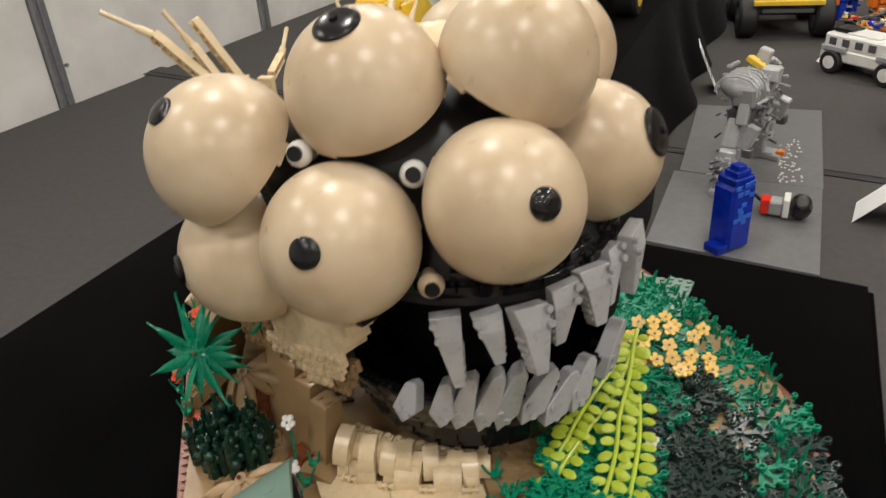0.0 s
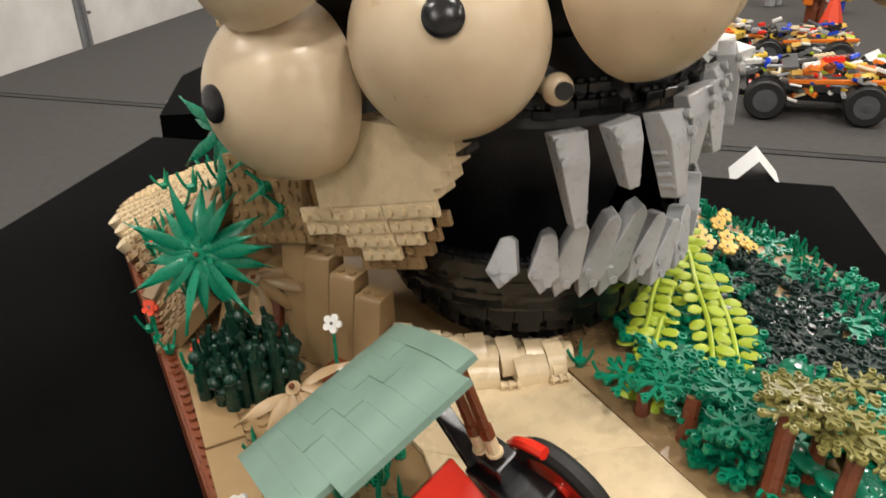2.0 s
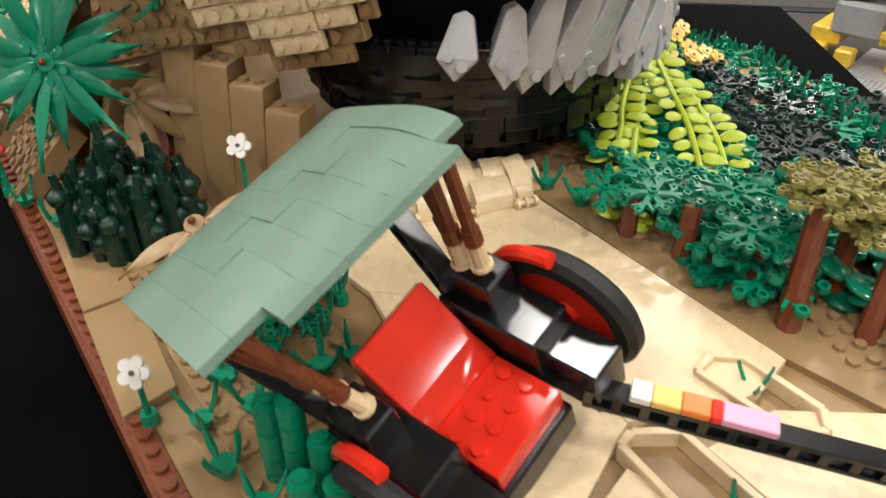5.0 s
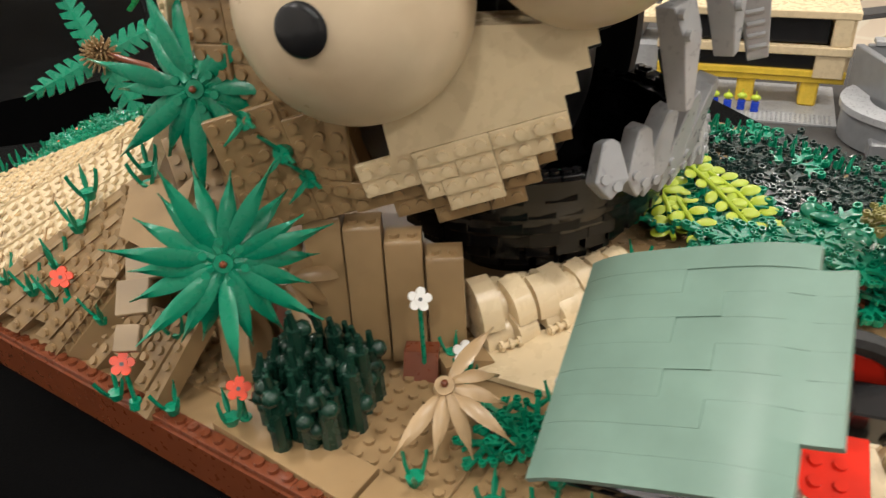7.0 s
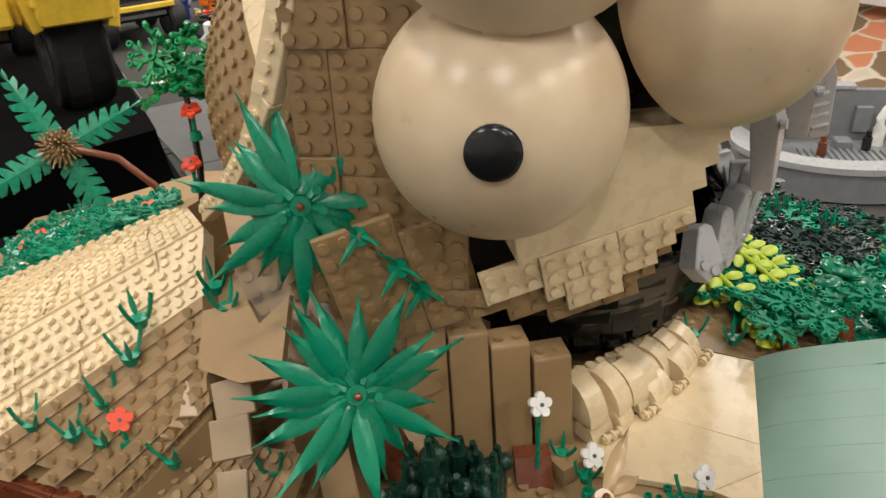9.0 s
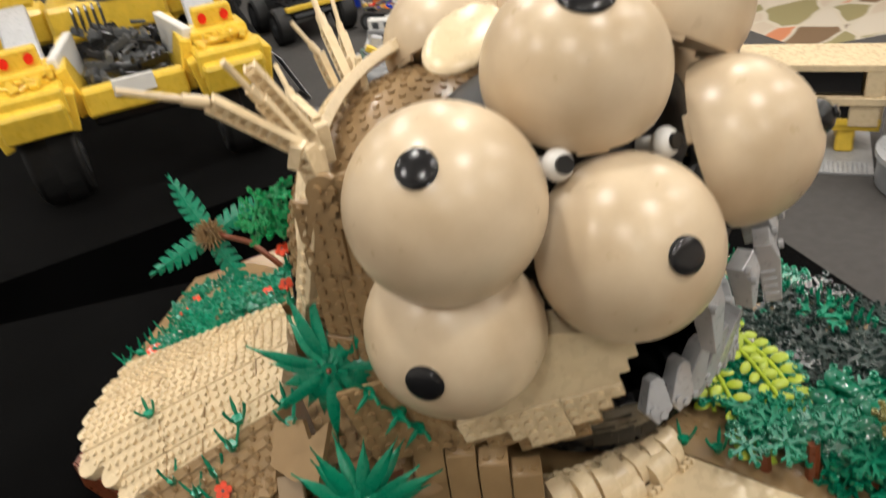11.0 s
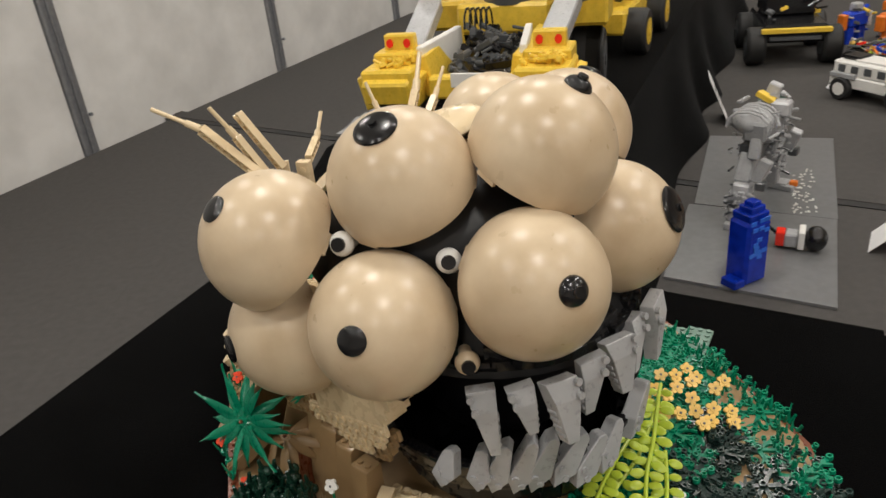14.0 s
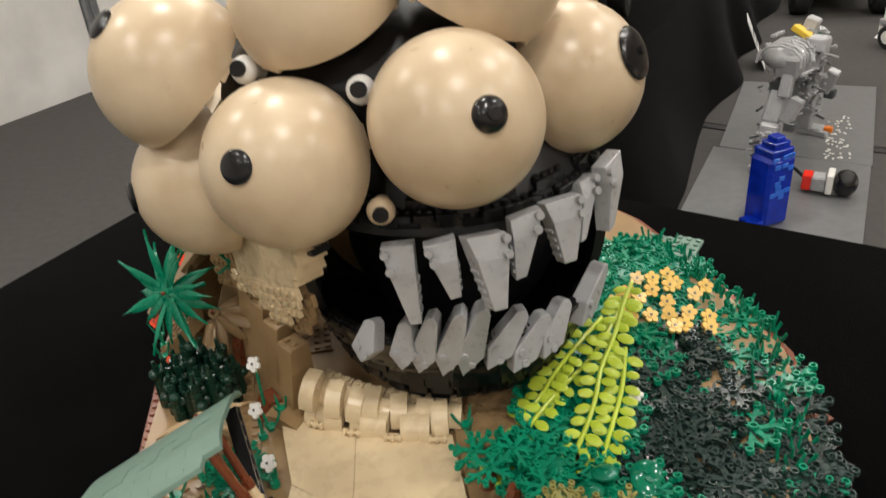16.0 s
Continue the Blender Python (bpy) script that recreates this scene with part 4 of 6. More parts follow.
for x, y, z, s in ((-0.16, 0.315, 0.312, 1.1), (-0.152, 0.297, 0.312, 1.2), (-0.162, 0.28, 0.312, 1.1), (-0.145, 0.28, 0.312, 1.2), (-0.158, 0.258, 0.312, 1.2), (-0.15, 0.24, 0.312, 1.1), (-0.125, 0.325, 0.312, 1.2), (-0.115, 0.31, 0.312, 1.2), (-0.105, 0.33, 0.312, 1.1),
                   (-0.12, 0.29, 0.312, 1.2), (-0.135, 0.305, 0.312, 1.1), (-0.108, 0.29, 0.312, 1.2), (-0.128, 0.345, 0.312, 1.0), (-0.14, 0.33, 0.312, 1.0), (0.012, 0.372, 0.313, 1.1), (0.02, 0.352, 0.313, 1.1), (0.037, 0.285, 0.313, 1.1), (0.066, 0.212, 0.313, 1.1), (-0.026, 0.185, 0.309, 1.1),
                   (0.014, 0.226, 0.309, 0.9), (-0.187, 0.505, 0.392, 1.1), (-0.181, 0.52, 0.394, 1.1)):
    sprig(x, y, z, s)
for p, d in (((-0.158, 0.452, 0.432), (-0.9, -0.4, 0.1)), ((-0.15, 0.44, 0.418), (-0.9, -0.4, 0.1)), ((-0.142, 0.436, 0.405), (-0.9, -0.4, 0.1))):
    g = thing("leaf_sprig", "small dark green leaf sprig clipped to the tan flank", "plant", toward(p, d) @ Matrix.Scale(1.2, 4), "leaf sprigs")
    share("cup", CUP, g, Matrix())
    for k in range(3):
        share("blade", SPRIG, g, Matrix.Translation((0, 0, 0.003)) @ Matrix.Rotation(k * 2.1, 4, "Z") @ Matrix.Rotation(-0.5, 4, "Y"))

FLOWERS = {}


def flower(x, y, z, mat, color, d=(-0.1, -0.5, 0.85), ground=ROAD, s=1.0):
    """A five-petalled flower on a stem that stands on the ground."""
    if color not in FLOWERS:
        bm = bmesh.new()
        for k in range(5):
            a = k * math.tau / 5
            tube(bm, (0.003 * math.cos(a), 0.003 * math.sin(a), 0), (0.003 * math.cos(a), 0.003 * math.sin(a), 0.0016), 0.0019, 0.0018, 10)
        tube(bm, (0, 0, 0.0002), (0, 0, 0.002), 0.0024, 0.0023, 12)
        FLOWERS[color] = finish(bm, mat, "petals")
        bm = bmesh.new()
        tube(bm, (0, 0, 0.002), (0, 0, 0.0024), 0.0008, 0.0008, 8)
        FLOWERS[color + "c"] = finish(bm, DARK_GREY, "centre")
    f = thing("flower", f"small {color} five-petalled flower on a green stem", "flower", pose(x, y, z), f"{color} flowers")
    t = toward((0, 0, 0), d) @ Matrix.Scale(s, 4)
    h = share("petals", FLOWERS[color], f, t)
    share("centre", FLOWERS[color + "c"], f, t)
    bm = bmesh.new()
    tube(bm, (0, 0, ground - z), (0, 0, 0), 0.0012, 0.001, 6)
    tube(bm, (0, 0, ground - z), (0, 0, ground - z + 0.004), 0.0034, 0.0028, 8)
    part("stem", bm, GREEN, f)


FRONT = (-0.35, -0.75, 0.55)
for x, y, z in ((-0.126, 0.391, 0.354), (-0.122, 0.368, 0.335), (-0.178, 0.290, 0.333), (-0.103, 0.327, 0.330)):
    flower(x, y, z, WHITE, "white", FRONT, s=1.15)
for x, y, z in ((0.231, 0.448, 0.302), (0.160, 0.317, 0.312), (0.121, 0.391, 0.322), (0.228, 0.40, 0.300), (0.221, 0.365, 0.300), (0.215, 0.352, 0.302), (0.19, 0.30, 0.302)):
    flower(x, y, z, WHITE, "white", (0, -0.3, 0.95), ground=jungle_z(x, y), s=1.1)
for x, y, z in ((-0.201, 0.424, 0.331), (-0.231, 0.470, 0.336), (-0.230, 0.534, 0.352), (-0.1232, 0.6057, 0.4153), (-0.121, 0.600, 0.445), (-0.1352, 0.7867, 0.328), (-0.0985, 0.7338, 0.342), (-0.150, 0.775, 0.330), (-0.118, 0.76, 0.336), (-0.105, 0.69, 0.362)):
    flower(x, y, z, CORAL, "coral red", FRONT if y < 0.6 else (-0.3, -0.2, 0.9), ground=z - 0.015 if y > 0.471 else ROAD, s=1.15)
rnd = random.Random(4)
for k in range(21):
    a, r = k * 2.4 + rnd.uniform(-0.3, 0.3), 0.042 * math.sqrt((k + 0.7 * rnd.random()) / 21)
    x, y = 0.158 + r * math.cos(a) * 1.0, 0.497 + r * math.sin(a) * 1.1
    flower(x, y, jungle_z(x, y) + 0.022 + rnd.uniform(-0.004, 0.005), LIGHT_YELLOW, "light orange", (rnd.uniform(-0.3, 0.3), -0.55 + rnd.uniform(-0.2, 0.2), 0.8), ground=jungle_z(x, y), s=1.3)


plant_ = thing("leafy_plant", "low bright green leafy plant beside the hand cart", "plant")
PLANT_SPOTS = ((-0.140, 0.336, 0.316), (-0.127, 0.342, 0.318), (-0.132, 0.325, 0.320), (-0.118, 0.330, 0.317), (-0.124, 0.314, 0.319))

# dark green bush of knobbly stems
bush = thing("knobbly_bush", "very dark green bush of knobbly upright stems", "plant", pose(-0.1745, 0.404, ROAD) @ Matrix.Scale(1.2, 4))
for k in range(30):
    a, r = k * 2.4, 0.020 * math.sqrt((k + 0.5) / 30)
    x, y = r * math.cos(a) * 1.15, r * math.sin(a) * 0.9
    h = 0.018 + 0.022 * rnd.random() * (1.2 - r / 0.025)
    bm = bmesh.new()
    tube(bm, (x, y, 0), (x, y, h), 0.0036, 0.003, 8)
    for q in range(3):
        ball(bm, (x + rnd.uniform(-0.003, 0.003), y + rnd.uniform(-0.003, 0.003), h * (0.45 + 0.25 * q)), 0.0034, 8, 6)
    tube(bm, (x, y, h), (x + rnd.uniform(-0.002, 0.002), y, h + 0.007), 0.0018, 0.0012, 6)
    part("stalk", bm, DARK_GREEN, bush)


# leafy sprays, flat plates with round sockets
def socket(bm, x, y, z, r, h):
    """A round hollow stud."""
    rings = []
    for rr, zz in ((r, z), (r, z + h), (r * 0.6, z + h), (r * 0.6, z + h * 0.35)):
        rings.append([bm.verts.new((x + rr * math.cos(k * math.tau / 8), y + rr * math.sin(k * math.tau / 8), zz)) for k in range(8)])
    for r0, r1 in zip(rings, rings[1:]):
        for k in range(8):
            bm.faces.new((r0[k], r0[(k + 1) % 8], r1[(k + 1) % 8], r1[k]))
    bm.faces.new(rings[-1])


def twig(bm, x0, y0, x1, y1, w0, w1, h):
    """A flat tapering twig of a leaf plate."""
    d = Vector((x1 - x0, y1 - y0)).normalized()
    nx, ny = -d.y, d.x
    o = [(x0 - nx * w0, y0 - ny * w0), (x1 - nx * w1, y1 - ny * w1), (x1 + d.x * w1, y1 + d.y * w1), (x1 + nx * w1, y1 + ny * w1), (x0 + nx * w0, y0 + ny * w0)]
    lo = [bm.verts.new((x, y, 0)) for x, y in o]
    hi = [bm.verts.new((x, y, h)) for x, y in o]
    bm.faces.new(hi)
    for i in range(5):
        bm.faces.new((lo[i], lo[(i + 1) % 5], hi[(i + 1) % 5], hi[i]))


def spray_mesh(mat, s=1.0, name="leaf_spray"):
    """A flat leaf plate: forked twigs round a hub, hollow studs at their tips."""
    bm = bmesh.new()
    h = 0.0022 * s
    socket(bm, 0, 0, 0, 0.003 * s, h * 2)
    for k in range(6):
        a = k * math.tau / 6 + (0.15, -0.1, 0.05)[k % 3]
        ln = (0.021, 0.017, 0.019)[k % 3] * s
        ca, sa = math.cos(a), math.sin(a)
        twig(bm, 0, 0, ln * ca, ln * sa, 0.0019 * s, 0.0014 * s, h)
        socket(bm, ln * ca, ln * sa, h * 0.5, 0.0025 * s, h * 1.3)
        for sd in (-1, 1):
            u = ln * (0.45 if sd > 0 else 0.6)
            e = a + sd * 0.85
            l2 = ln * (0.42 if sd > 0 else 0.33)
            twig(bm, u * ca, u * sa, u * ca + l2 * math.cos(e), u * sa + l2 * math.sin(e), 0.0014 * s, 0.0007 * s, h)
            if sd > 0 and k % 2:
                socket(bm, u * ca + l2 * math.cos(e), u * sa + l2 * math.sin(e), h * 0.5, 0.0022 * s, h * 1.2)
    return finish(bm, mat, name, 30)


MOSS = material("dark_grey_green_plastic", (0.016, 0.034, 0.030), 0.26, island=0.3)
BRIGHT = material("bright_green_plastic", (0.01, 0.27, 0.085), 0.25, island=0.15)
SPRAY_DARK, SPRAY_GREEN, SPRAY_OLIVE, SPRAY_BRIGHT = spray_mesh(MOSS), spray_mesh(GREEN), spray_mesh(OLIVE), spray_mesh(BRIGHT)


def inside(x, y, poly):
    r = False
    for (x0, y0), (x1, y1) in zip(poly, poly[1:] + poly[:1]):
        if (y0 > y) != (y1 > y) and x < (x1 - x0) * (y - y0) / (y1 - y0) + x0:
            r = not r
    return r


DARKZONE = [(0.115, 0.31), (0.215, 0.33), (0.232, 0.40), (0.213, 0.452), (0.178, 0.478), (0.132, 0.458), (0.112, 0.39)]
under = thing("undergrowth", "low undergrowth of dark and bright green leaf sprays", "plants")
for k in range(2200):
    x, y = rnd.uniform(0.03, 0.24), rnd.uniform(0.17, 0.60)
    if not inside(x, y, out[1:]) or k % 7 > 2:
        continue
    if y < 0.262 and x < 0.12:
        continue
    dark = inside(x, y, DARKZONE)
    if rnd.random() < (0.34 if dark else 0.50):
        continue
    share("leaf_spray", SPRAY_DARK if dark and rnd.random() < 0.82 else SPRAY_GREEN, under, pose(x, y, jungle_z(x, y) + 0.003 + rnd.uniform(0, 0.011), rnd.uniform(-12, 12), rnd.uniform(-12, 12), rnd.uniform(0, 360)) @ Matrix.Scale(rnd.uniform(0.9, 1.15), 4))
# spiky grass along the outer edge
for k in range(46):
    t = k / 45
    x = 0.228 - 0.055 * max(0, t - 0.55) / 0.45 * 1.0 + rnd.uniform(-0.012, 0.004)
    y = 0.34 + 0.27 * t
    if t < 0.55:
        x = 0.212 + 0.018 * t / 0.55 + rnd.uniform(-0.014, 0.004)
    sprig(x, y, jungle_z(x, y) + 0.003, 1.5)

# large round leaves
LEAF_GREEN = material("glossy_leaf_green_plastic", (0.002, 0.16, 0.085), 0.12, island=0.15)
bm = bmesh.new()
ball(bm, (0, 0, 0), (0.0092, 0.0085, 0.0032), 16, 9)
tube(bm, (0, 0, 0.0026), (0, 0, 0.0040), 0.0022, 0.0019, 10)
LEAFMESH = finish(bm, LEAF_GREEN, "round_leaf")
rl = thing("broadleaf_bush", "bush of shiny round green leaves along the road", "plant")
for k in range(130):
    t = rnd.random()
    x, y = 0.052 + 0.065 * rnd.random() + 0.03 * (1 - t), 0.185 + 0.14 * t
    share("leaf", LEAFMESH, rl, pose(x, y, jungle_z(x, y) + rnd.uniform(0.003, 0.018), rnd.uniform(-22, 22), rnd.uniform(-22, 22), rnd.uniform(0, 360)) @ Matrix.Scale(rnd.uniform(0.8, 1.15), 4))
for k in range(12):
    a = k * 0.9
    x, y = 0.158 + 0.037 * math.cos(a), 0.493 + 0.04 * math.sin(a)
    share("leaf", LEAFMESH, rl, pose(x, y, jungle_z(x, y) + 0.010, -25, rnd.uniform(-20, 20), rnd.uniform(0, 360)))

# lime vines
bm = bmesh.new()
ball(bm, (0.0062, 0, 0), (0.0056, 0.0036, 0.0009), 14, 8)
for v in bm.verts:
    v.co.z -= 12 * (v.co.x - 0.002) ** 2 if v.co.x > 0.002 else 0
tube(bm, (-0.001, 0, 0), (0.002, 0, 0), 0.0009, 0.0009, 6)
LIMELEAF = finish(bm, LIME, "vine_leaf", 60)


def vine(points):
    v = thing("vine", "lime green vine with paired rounded leaves", "plant")
    pts = [Vector(p) for p in points]
    fine = []
    for i in range(len(pts) - 1):
        p0, p1, p2, p3 = pts[max(i - 1, 0)], pts[i], pts[i + 1], pts[min(i + 2, len(pts) - 1)]
        for s in range(6):
            t = s / 6
            fine.append(0.5 * ((2 * p1) + (p2 - p0) * t + (2 * p0 - 5 * p1 + 4 * p2 - p3) * t * t + (3 * p1 - p0 - 3 * p2 + p3) * t ** 3))
    fine.append(pts[-1])
    bm = bmesh.new()
    sweep(bm, fine, [0.0016] * len(fine), 8)
    part("stem", bm, LIME, v)
    for i in range(1, len(fine) - 1):
        d = (fine[i + 1] - fine[i - 1]).normalized()
        for sd in (-1, 1):
            if i % 2:
                continue
            side = d.cross(Vector((0, 0, 1))).normalized() * sd
            way = (side + d * rnd.uniform(0.2, 0.7) + Vector((0, 0, rnd.uniform(-0.1, 0.4)))).normalized()
            share("leaf", LIMELEAF, v, frame_of(fine[i] + side * 0.001, way, (rnd.uniform(-0.3, 0.3), -0.45, 1)) @ Matrix.Scale(rnd.uniform(0.85, 1.15), 4))


vine([(0.132, 0.49, 0.345), (0.118, 0.455, 0.344), (0.098, 0.42, 0.335), (0.075, 0.392, 0.330), (0.055, 0.365, 0.326), (0.038, 0.340, 0.318), (0.028, 0.33, 0.314)])
vine([(0.125, 0.47, 0.348), (0.112, 0.43, 0.342), (0.1, 0.40, 0.338), (0.092, 0.372, 0.330), (0.08, 0.345, 0.322), (0.066, 0.325, 0.316)])
vine([(0.105, 0.445, 0.346), (0.085, 0.418, 0.342), (0.07, 0.40, 0.334), (0.06, 0.385, 0.328), (0.045, 0.37, 0.318)])
vine([(0.118, 0.42, 0.338), (0.112, 0.39, 0.330), (0.104, 0.365, 0.326), (0.095, 0.342, 0.318), (0.09, 0.33, 0.314)])
for k, q in enumerate(PLANT_SPOTS):
    share("leaf_spray", SPRAY_GREEN, plant_, pose(*q, rnd.uniform(-14, 14), rnd.uniform(-14, 14), 70 * k) @ Matrix.Scale(0.72, 4))
# small trees beside the road
for x, y, tx, ty, tz, r, crown in ((0.047, 0.247, 0.064, 0.262, 0.357, 0.0045, 1), (0.075, 0.254, 0.084, 0.262, 0.352, 0.004, 1), (0.069, 0.231, 0.083, 0.240, 0.342, 0.004, 1), (0.037, 0.299, 0.043, 0.304, 0.334, 0.0042, 0), (0.050, 0.268, 0.056, 0.276, 0.334, 0.004, 0), (0.026, 0.323, 0.03, 0.328, 0.328, 0.004, 0)):
    tr = thing("tree", "small brick tree with a brown trunk and " + ("olive" if crown else "green") + " crown", "tree", None, "trees beside the road")
    bm = bmesh.new()
    tube(bm, (x, y, ROAD - 0.001), (tx, ty, tz), r * 1.1, r * 0.95, 8)
    part("trunk", bm, BROWN, tr)
    for k in range(4 if crown else 3):
        share("leaf_spray", SPRAY_OLIVE if crown else SPRAY_GREEN, tr, pose(tx + rnd.uniform(-0.014, 0.018), ty + rnd.uniform(-0.01, 0.012), tz + 0.001 + 0.002 * k % 0.006, rnd.uniform(-8, 8), rnd.uniform(-8, 8), rnd.uniform(0, 360)) @ Matrix.Scale(0.72, 4))

# bamboo stumps
for x, y, h in ((-0.143, 0.252, 0.032), (-0.137, 0.247, 0.036), (-0.131, 0.238, 0.026), (-0.139, 0.230, 0.022), (-0.130, 0.227, 0.020), (-0.121, 0.224, 0.022), (-0.112, 0.221, 0.022), (-0.101, 0.216, 0.018), (-0.075, 0.232, 0.014), (-0.068, 0.228, 0.018), (-0.082, 0.224, 0.02)):
    bb = thing("bamboo_stump", "bright green round bamboo stump", "plant", pose(x, y, ROAD), "bamboo stumps")
    n = max(1, int(h / 0.0096 + 0.5))
    for k in range(n):
        bm = bmesh.new()
        tube(bm, (0, 0, k * h / n), (0, 0, (k + 1) * h / n - 0.0006), 0.0041, 0.0041, 16)
        tube(bm, (0, 0, (k + 1) * h / n - 0.0006), (0, 0, (k + 1) * h / n), 0.0034, 0.0034, 16)
        if k == n - 1:
            tube(bm, (0, 0, h), (0, 0, h + 0.0016), 0.0025, 0.0024, 14)
        part("segment", bm, GREEN, bb)

# palm tree behind the ramp
palm = thing("palm_tree", "small palm with a bent brown trunk and toothed green fronds", "palm tree")
bm = bmesh.new()
sweep(bm, [(-0.058, 0.735, 0.31), (-0.066, 0.742, 0.35), (-0.078, 0.762, 0.372), (-0.098, 0.793, 0.381)], [0.003, 0.0028, 0.0026, 0.0026], 10)
part("trunk", bm, BROWN, palm)
bm = bmesh.new()
for k in range(60):
    a, e = k * 2.4, 0.2 + 1.2 * k / 60
    d = Vector((math.cos(a) * math.cos(e), math.sin(a) * math.cos(e), math.sin(e)))
    tube(bm, Vector((-0.1, 0.797, 0.379)) + d * 0.004, Vector((-0.1, 0.797, 0.379)) + (toward((0, 0, 0), (-0.45, -0.75, 0.45)) @ d) * 0.016, 0.0016, 0.0008, 5)
part("coconut_tuft", bm, DARK_TAN, palm, "spiky tan tuft")
for k in range(4):
    a = k * math.tau / 4 + 0.4
    bm = bmesh.new()
    for i in range(7):
        t = (i + 1) / 7
        for sd in (-1, 1):
            w = 0.011 * math.sin(math.pi * (0.25 + 0.7 * t))
            vs = [bm.verts.new(v) for v in ((0.056 * (t - 0.16), 0, 0.001), (0.056 * t, 0, 0.001), (0.056 * (t + 0.05), sd * w, -0.001), (0.056 * (t - 0.03), sd * w, -0.001))]
            lo = [bm.verts.new(v.co - Vector((0, 0, 0.0018))) for v in vs]
            bm.faces.new(vs)
            bm.faces.new(lo[::-1])
            for q in range(4):
                bm.faces.new((lo[q], lo[(q + 1) % 4], vs[(q + 1) % 4], vs[q]))
    part("frond", bm, GREEN, palm, "toothed green frond", toward((-0.1, 0.797, 0.379), (-0.45, -0.75, 0.45)) @ Matrix.Rotation(a, 4, "Z") @ Matrix.Translation((0.008, 0, 0)))
# flower bed behind the ramp
bm = bmesh.new()
a = [bm.verts.new(v) for v in ((-0.222, 0.756, 0.318), (-0.1125, 0.654, 0.368), (-0.075, 0.655, 0.372), (-0.05, 0.735, 0.335), (-0.06, 0.83, 0.315), (-0.11, 0.850, 0.315))]
b = [bm.verts.new((v.co.x, v.co.y, ROAD - 0.005)) for v in a]
bm.faces.new(a)
for i in range(6):
    bm.faces.new((b[i], b[(i + 1) % 6], a[(i + 1) % 6], a[i]))
part("flower_bed", bm, DARK_TAN, base, "brown planted bank")
bedleaf = thing("ground_cover", "low green leaf sprays on the bank behind the ramp", "plants")
for k in range(60):
    t, u = rnd.random(), rnd.random()
    p = Vector((-0.196, 0.742, 0.324)).lerp(Vector((-0.115, 0.664, 0.366)), t).lerp(Vector((-0.12, 0.82, 0.318)).lerp(Vector((-0.075, 0.72, 0.345)), t), u)
    share("leaf_spray", SPRAY_GREEN, bedleaf, pose(p.x, p.y, p.z + 0.003, rnd.uniform(-15, 15), rnd.uniform(-15, 15), rnd.uniform(0, 360)) @ Matrix.Scale(0.7, 4))
for k in range(10):
    p = Vector((-0.215, 0.757, 0.320)).lerp(Vector((-0.09, 0.80, 0.322)), k / 9)
    sprig(p.x, p.y, p.z, 1.1)
for x, y, z, mat, label in ((-0.1931, 0.7438, 0.3262, CORAL, "coral red"), (-0.1703, 0.7400, 0.3300, DRY, "pale tan")):
    mu = thing("mushroom", f"{label} spotted round toadstool", "mushroom", pose(x, y, z))
    bm = bmesh.new()
    tube(bm, (0, 0, -0.006), (0, 0, 0.003), 0.003, 0.003, 10)
    part("stalk", bm, WHITE, mu)
    bm = bmesh.new()
    tube(bm, (0, 0, 0.002), (0, 0, 0.0045), 0.008, 0.0072, 20)
    part("cap", bm, mat, mu)
    for k in range(5):
        bm = bmesh.new()
        tube(bm, (0.0045 * math.cos(k * 1.25), 0.0045 * math.sin(k * 1.25), 0.0044), (0.0045 * math.cos(k * 1.25), 0.0045 * math.sin(k * 1.25), 0.005), 0.0013, 0.0013, 8)
        part("spot", bm, WHITE, mu)
# leafy branch behind the flank
br = thing("leafy_branch", "bright green leafy branch on a dark bent stem", "plant")
bm = bmesh.new()
sweep(bm, [(-0.118, 0.612, 0.385), (-0.112, 0.615, 0.410), (-0.108, 0.620, 0.438), (-0.108, 0.622, 0.455)], [0.0022, 0.002, 0.0018, 0.0016], 8)
part("stem", bm, BLACK, br)
for k in range(18):
    share("leaf_spray", SPRAY_BRIGHT, br, pose(-0.104 + rnd.uniform(-0.024, 0.02), 0.618 + rnd.uniform(-0.016, 0.016), 0.459 + rnd.uniform(-0.016, 0.016), rnd.uniform(-50, 50), rnd.uniform(-50, 50), rnd.uniform(0, 360)) @ Matrix.Scale(0.72, 4))

# sand green plates and brown spikes at the base's far side
for k in range(3):
    ground_plate(0.118 + 0.022 * k, 0.585 - 0.012 * k, 3, 8, -28, jungle_z(0.15, 0.6) + 0.001 + 0.0032 * k, SAND_GREEN)
for k in range(6):
    bm = bmesh.new()
    prism(bm, [(0, 0), (0.016, 0.002), (0, 0.005)], -0.005, 0.005)
    part("edge_spike", bm, BROWN, base, "pointed reddish brown edge piece", pose(0.205 + 0.006 * k, 0.285 + 0.022 * k, jungle_z(0.22, 0.3) - 0.004, 0, 0, -15 + 9 * k))
